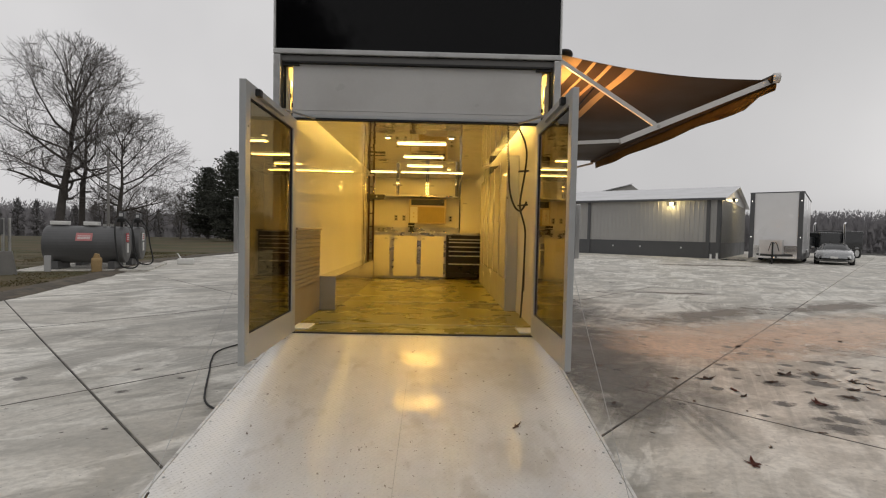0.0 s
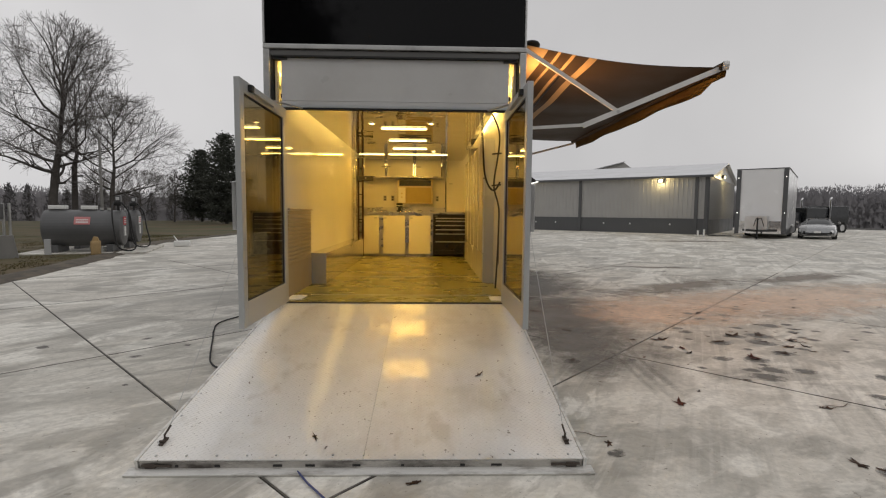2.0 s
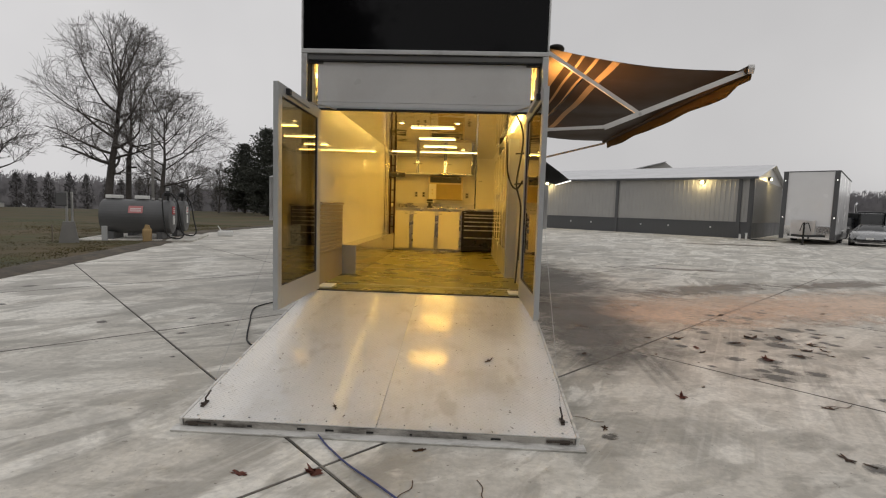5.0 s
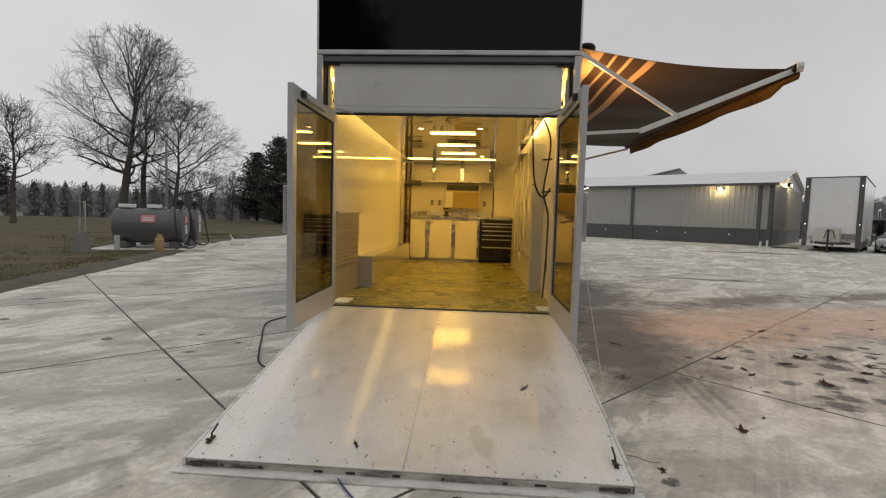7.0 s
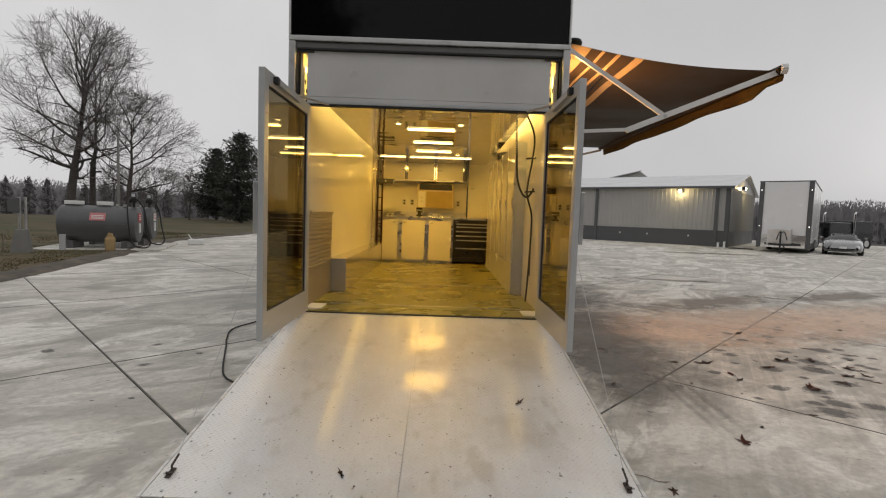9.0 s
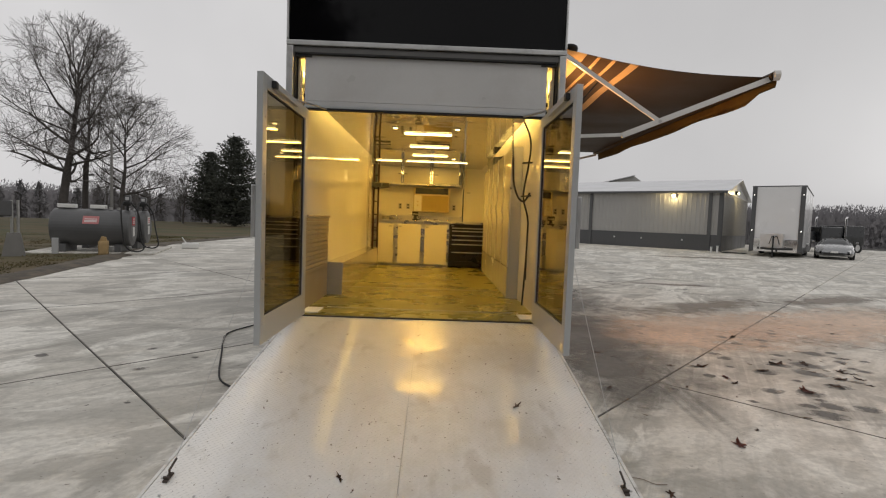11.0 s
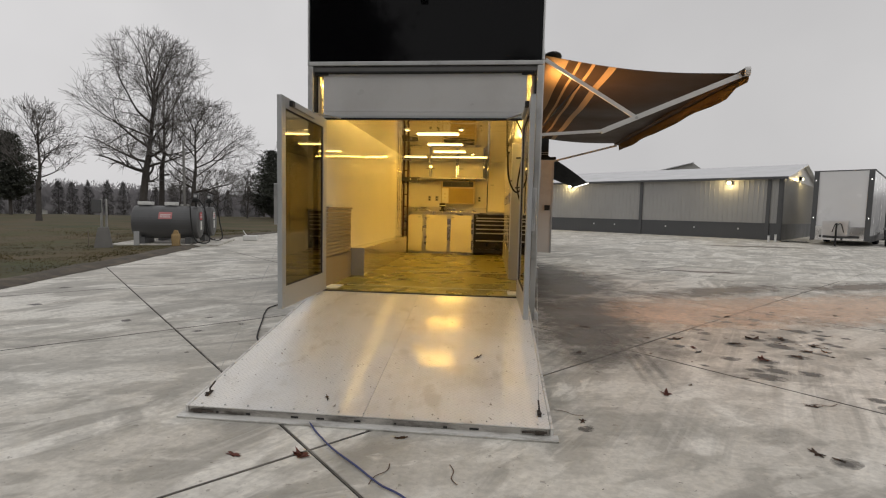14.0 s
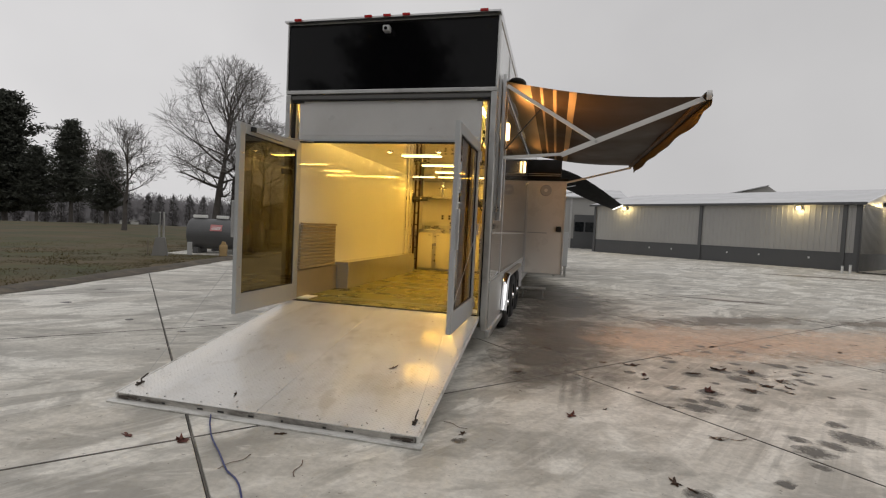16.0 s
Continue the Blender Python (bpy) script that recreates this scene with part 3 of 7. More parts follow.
def build_trailer():
    t = thing("race_trailer", "tall white enclosed race trailer with open glazed rear doors", "trailer")
    bm = B()
    box(bm, -W + 0.002, -IN, 0.10, LEN, 0.32, TOP - 0.1)
    part("side_wall", bm, M["white_body"], t)
    bm = B()
    box(bm, IN, W - 0.002, 0.10, LEN, 0.32, TOP - 0.1)
    part("side_wall", bm, M["white_body"], t)
    bm = B()
    box(bm, -W, W, LEN, LEN + 0.08, 0.32, TOP - 0.1)
    part("front_wall", bm, M["white_body"], t)
    bm = B()
    box(bm, -IN, IN, 0.03, LEN, FLOOR - 0.12, FLOOR)
    part("floor", bm, M["floor"], t, "worn tan vinyl floor with scuffs")
    bm = B()
    box(bm, -IN, IN, 0.10, 6.0, 2.93, 2.97)
    part("upper_ceiling", bm, M["white_body"], t)
    bm = B()
    box(bm, -1.045, 1.045, 0.12, 5.54, DROP, DROP + 0.05, 0.004)
    part("ceiling_panel", bm, M["ceiling"], t, "glossy pale ceiling panel")
    bm = B()
    box(bm, -W + 0.01, W - 0.01, 0.0, LEN + 0.06, TOP - 0.1, TOP - 0.02)
    part("roof", bm, M["white_body"], t)
    bm = B()
    prism(bm, [(-0.10, TOP - 0.035), (-0.10, TOP - 0.015), (0.02, TOP + 0.02), (0.25, TOP + 0.02), (0.25, TOP - 0.02), (0.02, TOP - 0.03)], "x", -W - 0.005, W + 0.005)
    part("roof_edge", bm, M["alu"], t)
    for s in (-1, 1):
        bm = B()
        box(bm, s * (W - 0.05), s * (W + 0.008), 0.02, LEN, TOP - 0.09, TOP + 0.01, 0.008)
        part("roof_rail", bm, M["alu"], t)
    # black header panel in its bright frame
    bm = B()
    box(bm, -W + 0.025, W - 0.025, -0.018, 0.06, HEAD + 0.03, TOP - 0.045)
    part("header_panel", bm, M["black_gloss"], t, "black gloss panel across the rear top")
    for x0, x1, z0, z1 in ((-W, W, HEAD - 0.02, HEAD + 0.027), (-W, -W + 0.022, HEAD + 0.03, TOP - 0.04), (W - 0.022, W, HEAD + 0.03, TOP - 0.04)):
        bm = B()
        box(bm, x0, x1, -0.035, 0.10, z0, z1, 0.008)
        part("header_trim", bm, M["alu_dull"], t)
    bm = B()
    box(bm, -W + 0.03, W - 0.03, -0.005, 0.09, HEAD - 0.075, HEAD - 0.024, 0.005)
    part("track_rail", bm, M["shaded_rail"], t)
    bm = B()
    box(bm, -1.2, 1.2, -0.02, 0.03, HEAD - 0.092, HEAD - 0.078)
    part("rail_seal", bm, M["rubber"], t)
    # corner posts and jambs
    for s in (-1, 1):
        bm = B()
        box(bm, s * W, s * (W - 0.065), -0.03, 0.10, 0.30, HEAD - 0.022, 0.008)
        part("corner_post", bm, M["alu_dull"], t)
        bm = B()
        box(bm, s * (W - 0.067), s * (W - 0.079), 0.0, 0.10, FLOOR, HEAD - 0.08)
        part("post_seal", bm, M["rubber"], t)
        bm = B()
        box(bm, s * 1.205, s * 1.182, 0.055, 0.10, FLOOR, HEAD - 0.08, 0.004)
        part("jamb", bm, M["beige"], t)
        bm = B()
        box(bm, s * 1.181, s * 1.172, 0.07, 0.10, FLOOR + 1.95, HEAD - 0.22, 0.003)
        part("jamb_strip", bm, M["alu"], t)
        for x in (1.143, 1.160):
            bm = B()
            tube(bm, [(s * x, 0.13, 2.44), (s * x, 0.13, HEAD - 0.20)], 0.0055, 8)
            part("lift_rod", bm, M["alu"], t)
        for x, z in ((1.150, 2.475), (1.150, 2.555), (1.178, 2.64)):
            bm = B()
            box(bm, s * x - 0.012, s * x + 0.012, 0.085, 0.115, z - 0.018, z + 0.018, 0.004)
            part("catch", bm, M["black"], t)
        bm = B()
        box(bm, s * 1.21, s * 1.07, -0.004, 0.05, HEAD - 0.115, HEAD - 0.093, 0.006)
        part("latch_bracket", bm, M["black"], t)
    # upper white panel above the doors
    bm = B()
    box(bm, -1.130, 1.130, 0.018, 0.06, 2.492, 2.905, 0.003)
    part("transom_panel", bm, M["transom"], t, "plain grey-white panel above the doors")
    bm = B()
    box(bm, -1.130, 1.130, 0.014, 0.06, 2.452, 2.489, 0.003)
    part("transom_strip", bm, M["transom"], t)
    bm = B()
    box(bm, -1.130, 1.130, 0.006, 0.07, 2.425, 2.450, 0.004)
    part("transom_rail", bm, M["frame"], t)
    bm = B()
    box(bm, -1.115, 1.115, 0.012, 0.07, 2.410, 2.424)
    part("transom_seal", bm, M["rubber"], t)
    bm = B()
    box(bm, -1.19, 1.19, -0.01, 0.028, FLOOR - 0.03, FLOOR + 0.006)
    part("sill_seal", bm, M["rubber"], t)
    bm = B()
    box(bm, -W, W, 0.03, 0.12, 0.20, FLOOR - 0.13, 0.01)
    part("rear_beam", bm, M["alu_dull"], t)
    # marker lights and camera
    for x in (-1.12, -0.23, 0.0, 0.23, 1.12):
        bm = B()
        box(bm, x - 0.045, x + 0.045, -0.118, -0.098, TOP - 0.030, TOP - 0.004, 0.006)
        part("marker_light", bm, M["red"], t, "red marker light")
    bm = B()
    box(bm, -0.045, 0.035, -0.12, -0.035, 3.66, 3.725, 0.012)
    rc = part("rear_camera", bm, M["panel_grey"], t, "small grey camera")
    bm = B()
    tube(bm, [(-0.005, -0.12, 3.685), (-0.005, -0.128, 3.685)], 0.02, 12)
    part("lens", bm, M["dark_glass"], rc)
    bm = B()
    box(bm, -0.03, 0.02, -0.04, -0.018, 3.665, 3.74, 0.004)
    part("camera_bracket", bm, M["alu"], rc)
    # lower skirt, fender and wheels on the awning side
    for s in (-1, 1):
        bm = B()
        box(bm, s * W, s * (W + 0.012), 0.10, 1.35, 0.26, 0.84, 0.004)
        part("skirt", bm, M["alu_dull"], t)
        bm = B()
        box(bm, s * (W - 0.01), s * (W + 0.04), 0.02, 1.42, 0.22, 0.30, 0.01)
        part("skirt_rail", bm, M["alu"], t)
        bm = B()
        out, inn = [], []
        for k in range(0, 61):
            u = k / 60
            y = 1.30 + u * 2.96
            z = 0.84 - 0.50 * (max(0, (abs(u - 0.5) - 0.38) / 0.12)) ** 2.2
            out.append((y, z))
        path = [(s * (W + 0.02), y, z) for y, z in out]
        for a, b in zip(path, path[1:]):
            q = [bm.verts.new(p) for p in (a, b, (b[0] + s * 0.085, b[1], b[2]), (a[0] + s * 0.085, a[1], a[2]))]
            bm.faces.new(q)
            q = [bm.verts.new(p) for p in ((a[0] + s * 0.085, a[1], a[2]), (b[0] + s * 0.085, b[1], b[2]), (b[0] + s * 0.085, b[1], b[2] - 0.05), (a[0] + s * 0.085, a[1], a[2] - 0.05))]
            bm.faces.new(q)
        bmesh.ops.remove_doubles(bm, verts=bm.verts, dist=0.0005)
        part("fender", bm, M["chrome"], t, "polished metal fender", True)
        for y in (1.86, 2.75, 3.64):
            bm = B()
            prof = [(-0.16, 0.19), (-0.16, 0.33), (-0.13, 0.37), (0.07, 0.37), (0.10, 0.33), (0.10, 0.19)]
            for p, q in zip(prof, prof[1:]):
                n = 40
                ra = [bm.verts.new((s * (W - 0.03 + p[0]), y + p[1] * math.cos(2 * math.pi * k / n), 0.37 + p[1] * math.sin(2 * math.pi * k / n))) for k in range(n)]
                rb = [bm.verts.new((s * (W - 0.03 + q[0]), y + q[1] * math.cos(2 * math.pi * k / n), 0.37 + q[1] * math.sin(2 * math.pi * k / n))) for k in range(n)]
                for k in range(n):
                    bm.faces.new((ra[k], ra[(k + 1) % n], rb[(k + 1) % n], rb[k]))
            bmesh.ops.remove_doubles(bm, verts=bm.verts, dist=0.0005)
            bmesh.ops.recalc_face_normals(bm, faces=bm.faces)
            wheel = part("wheel", bm, M["rubber"], t, "black tyre with a bright rim", True)
            bm = B()
            tube(bm, [(s * (W + 0.01), y, 0.37), (s * (W + 0.06), y, 0.37)], [0.19, 0.17], 28)
            tube(bm, [(s * (W + 0.055), y, 0.37), (s * (W + 0.085), y, 0.37)], [0.06, 0.045], 16)
            part("rim", bm, M["chrome"], wheel)
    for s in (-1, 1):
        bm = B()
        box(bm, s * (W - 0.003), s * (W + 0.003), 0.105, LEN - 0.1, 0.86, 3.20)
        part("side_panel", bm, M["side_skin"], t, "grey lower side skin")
    # narrow lines on the outer skin
    for z, h in ((1.40, 0.02), (0.855, 0.015)):
        bm = B()
        box(bm, W - 0.002, W + 0.006, 0.14, LEN, z, z + h)
        part("skin_trim", bm, M["alu_dull"], t)
    bm = B()
    box(bm, W - 0.002, W + 0.012, 1.05, 1.10, 0.86, TOP - 0.12, 0.003)
    part("skin_trim", bm, M["alu"], t)
    return t


def build_glass_door(s):
    """A glazed rear door standing open at a right angle; s is its side."""
    d = thing("glazed_door", "open grey-framed trailer door with bronze tinted glass", "door", "rear doors")
    x0, x1, y0, y1, z0, z1 = s * 1.09, s * 1.135, -1.165, 0.02, 0.475, 2.405
    rail, bot, top = 0.085, 0.20, 0.10
    for name, a, b, c, e in (("hinge_stile", y1 - 0.10, y1, z0, z1), ("lock_stile", y0, y0 + 0.085, z0, z1),
                             ("bottom_rail", y0 + 0.085, y1 - 0.10, z0, z0 + bot), ("top_rail", y0 + 0.085, y1 - 0.10, z1 - top, z1)):
        bm = B()
        box(bm, x0, x1, a, b, c, e, 0.004)
        part(name, bm, M["frame"], d)
    bm = B()
    box(bm, s * 1.107, s * 1.115, y0 + 0.08, y1 - 0.095, z0 + bot - 0.005, z1 - top + 0.005)
    g = part("glass", bm, M["bronze_glass"], d, "bronze tinted glass")
    g.visible_shadow = False
    for a, b, c, e in ((y0 + 0.085, y0 + 0.097, z0 + bot, z1 - top), (y1 - 0.112, y1 - 0.10, z0 + bot, z1 - top),
                       (y0 + 0.097, y1 - 0.112, z0 + bot, z0 + bot + 0.012), (y0 + 0.097, y1 - 0.112, z1 - top - 0.012, z1 - top)):
        bm = B()
        box(bm, s * 1.1, s * 1.122, a, b, c, e)
        part("glazing_bead", bm, M["rubber"], d)
    bm = B()
    bar(bm, (s * 1.075, -0.98, z1 - 0.045), (s * 1.075, -0.42, z1 - 0.05), 0.03, 0.045)
    closer = part("closer_track", bm, M["frame"], d)
    bm = B()
    box(bm, s * 1.055, s * 1.09, -1.0, -0.945, z1 - 0.07, z1 - 0.02, 0.004)
    part("closer_stop", bm, M["black"], closer)
    bm = B()
    bar(bm, (s * 1.07, -0.45, z1 - 0.02), (s * 0.93, 0.01, z1 + 0.012), 0.022, 0.012)
    part("closer_arm", bm, M["alu_dull"], d)
    for z in (0.62, 1.44, 2.26):
        bm = B()
        tube(bm, [(s * 1.145, 0.0, z - 0.06), (s * 1.145, 0.0, z + 0.06)], 0.013, 10)
        part("hinge", bm, M["alu_dull"], d)
    for z in (0.62, 0.95, 1.35, 1.7, 2.1):
        bm = B()
        tube(bm, [(s * 1.0905, y0 + 0.04, z), (s * 1.0865, y0 + 0.04, z)], 0.008, 8)
        part("screw", bm, M["chrome"], d)
    bm = B()
    box(bm, s * 1.135, s * 1.165, y0 - 0.004, y0 + 0.03, 1.25, 1.62, 0.005)
    part("pull_handle", bm, M["alu"], d)
    return settle(d)


def build_ramp():
    r = thing("loading_ramp", "lowered aluminium tread-plate loading ramp, scuffed and wet-dull", "ramp")
    y0, z0, y1, z1 = -2.40, 0.066, -0.012, FLOOR - 0.004
    run = math.hypot(y1 - y0, z1 - z0)
    ang = math.degrees(math.atan2(z1 - z0, y1 - y0))
    m = pose(0, y1, z1, ang, 0, 0)
    for x0, x1 in ((-1.195, -0.0015), (0.0015, 1.195)):
        bm = B()
        box(bm, x0, x1, -run, 0, -0.006, 0, 0.0, m)
        part("deck_plate", bm, M["tread"], r)
    bm = B()
    box(bm, -1.19, 1.19, -run + 0.012, -0.005, -0.05, -0.008, 0.0, m)
    part("core", bm, M["alu_dull"], r)
    for s in (-1, 1):
        bm = B()
        box(bm, s * 1.197, s * 1.215, -run - 0.004, 0, -0.055, 0.003, 0.002, m)
        part("side_channel", bm, M["lip"], r)
    bm = B()
    box(bm, -1.19, 1.19, -run - 0.002, -run + 0.010, -0.050, -0.008, 0.002, m)
    part("end_channel", bm, M["grimy"], r)
    bm = B()
    prism(bm, [(y0 + 0.02, 0.002), (y0 - 0.052, 0.002), (y0 - 0.055, 0.012), (y0 - 0.012, 0.018), (y0 + 0.02, 0.018)], "x", -1.245, 1.245)
    part("ground_lip", bm, M["lip"], r)
    rnd = random.Random(5)
    for k in range(15):
        x = -1.12 + k * 0.16 + rnd.uniform(-0.01, 0.01)
        bm = B()
        box(bm, x - 0.005, x + 0.005, -run + 0.03, -run + 0.040, 0.0005, 0.005, 0, m)
        part("rivet", bm, M["alu_dull"], r)
    for s in (-1, 1):
        for k in range(9):
            bm = B()
            yy = -run + 0.15 + k * 0.26
            box(bm, s * 1.17 - 0.005, s * 1.17 + 0.005, yy, yy + 0.01, 0.0005, 0.004, 0, m)
            part("rivet", bm, M["alu_dull"], r)
    for k in range(9):
        x = -1.0 + k * 0.25 + rnd.uniform(-0.05, 0.05)
        w = rnd.uniform(0.008, 0.03)
        bm = B()
        box(bm, x - w, x + w, -run - 0.005, -run - 0.0025, -0.040, -0.028, 0, m)
        part("end_notch", bm, M["black"], r)
    for s in (-1, 1):
        bm = B()
        box(bm, s * 1.13 - 0.030, s * 1.13 + 0.030, -run - 0.012, -run - 0.003, -0.044, -0.018, 0.004, m)
        tube(bm, [m @ Vector((s * 1.02, -run - 0.008, -0.030)), m @ Vector((s * 1.175, -run - 0.008, -0.026))], 0.006, 8)
        part("latch", bm, M["rust_iron"], r)
        bm = B()
        tube(bm, [m @ Vector((s * 1.14, -run + 0.17, 0.0)), m @ Vector((s * 1.14, -run + 0.17, 0.035)), m @ Vector((s * 1.14, -run + 0.24, 0.05))], 0.006, 8)
        box(bm, s * 1.14 - 0.012, s * 1.14 + 0.012, -run + 0.12, -run + 0.19, 0.0008, 0.010, 0.002, m)
        tube(bm, [m @ Vector((s * 1.14 - 0.014, -run + 0.14, 0.016)), m @ Vector((s * 1.14 + 0.014, -run + 0.14, 0.016))], 0.007, 8)
        part("cable_anchor", bm, M["rust_iron"], r)
        bm = B()
        a, b = m @ Vector((s * 1.14, -run + 0.23, 0.05)), Vector((s * 1.255, -0.02, 1.85))
        mid = (a + b) / 2 - Vector((0, 0, 0.03))
        tube(bm, curve_points([a, mid, b], 5), 0.0019, 6)
        part("lift_cable", bm, M["alu_dull"], r)
    return settle(r)


def build_interior_shell():
    # back wall and wall facings
    bm = B()
    box(bm, -IN, IN, 5.92, 5.97, FLOOR, 2.925)
    structure("wall_back", bm, M["door_white"], "white panel wall behind the workbench", "wall")
    bm = B()
    box(bm, -IN, -IN + 0.012, 0.12, 4.55, 0.86, 2.926)
    structure("wall_left_panel", bm, M["white"], "glossy white wall panel", "wall")
    bm = B()
    box(bm, -IN, -IN + 0.03, 4.55, 5.92, FLOOR, 2.926)
    structure("wall_left_end", bm, M["white"], "glossy white wall panel", "wall")
    bm = B()
    box(bm, IN - 0.012, IN, 0.12, 5.92, FLOOR, 2.926)
    structure("wall_right_panel", bm, M["door_white"], "glossy white wall panel", "wall")
    for y, w in ((4.50, 0.05), (4.72, 0.03), (4.95, 0.05)):
        bm = B()
        box(bm, -IN + 0.012, -IN + 0.055, y, y + w, 0.86, CEIL - 0.01, 0.004)
        structure("trim_post", bm, M["chrome"], "bright metal wall post with screws", "trim")
    bm = B()
    box(bm, -IN, -0.985, 1.30, 4.75, FLOOR, 0.862, 0.006)
    structure("wheel_well", bm, M["well_metal"], "boxed metal wheel well along the wall", "wheel well")
    bm = B()
    box(bm, -IN, -IN + 0.03, 0.12, 1.298, FLOOR, 0.82)
    structure("wall_left_kick", bm, M["louver"], "plain lower wall panel", "wall")
    for y in (0.47, 2.05):
        bm = B()
        box(bm, -0.98, 1.04, y, y + 0.02, FLOOR, FLOOR + 0.004)
        structure("floor_seam", bm, M["alu_dull"], "thin metal strip across the floor", "trim")


TRAILER = build_trailer()
build_glass_door(-1)
build_glass_door(1)
build_ramp()
build_interior_shell()


def ceiling_light(x0, x1, y0, y1, group="ceiling lights"):
    t = thing("ceiling_light", "lit warm fluorescent ceiling light", "ceiling light", group)
    bm = B()
    box(bm, x0 - 0.02, x1 + 0.02, y0 - 0.015, y1 + 0.015, DROP - 0.006, DROP - 0.001)
    part("housing", bm, M["white_body"], t)
    bm = B()
    box(bm, x0, x1, y0, y1, DROP - 0.014, DROP - 0.007, 0.002)
    part("diffuser", bm, M["lamp"], t, "glowing diffuser")
    lamp = new("tube_light", bpy.data.lights.new("tube_light", "AREA"))
    lamp.data.shape, lamp.data.size, lamp.data.size_y = "RECTANGLE", x1 - x0, y1 - y0
    lamp.data.energy, lamp.data.color = 9.0, WARM
    lamp.matrix_world = pose((x0 + x1) / 2, (y0 + y1) / 2, DROP - 0.018)
    return settle(t)


for x0, x1, y0, y1 in ((-0.30, 0.29, 1.54, 1.66), (-0.29, 0.28, 2.62, 2.73), (-0.30, 0.28, 3.60, 3.70), (-0.46, 0.67, 4.485, 4.535), (-1.02, -0.55, 4.515, 4.55)):
    ceiling_light(x0, x1, y0, y1)


# ---- inside the trailer ----
def handle(bm, x, y, z, w=0.06):
    box(bm, x - w / 2, x + w / 2, y - 0.022, y - 0.002, z - 0.012, z + 0.012, 0.004)
    return bm


def base_cabinet(x0, x1, d0, d1, hx):
    c = thing("base_cabinet", "steel-framed base cabinet with a white door", "cabinet", "workbench cabinets")
    yf = 5.30
    bm = B()
    box(bm, x0 + 0.001, x1 - 0.001, yf + 0.012, 5.90, FLOOR + 0.07, 1.355)
    part("body", bm, M["counter"], c)
    bm = B()
    box(bm, x0 + 0.001, x1 - 0.001, yf + 0.06, 5.88, FLOOR, FLOOR + 0.068)
    part("toe_kick", bm, M["counter"], c)
    bm = B()
    box(bm, d0, d1, yf - 0.006, yf + 0.010, 0.515, 1.325, 0.004)
    door = part("door", bm, M["door_white"], c, "white door")
    bm = B()
    handle(bm, hx, yf - 0.006, 1.27)
    part("handle", bm, M["alu_dull"], door)
    return settle(c)


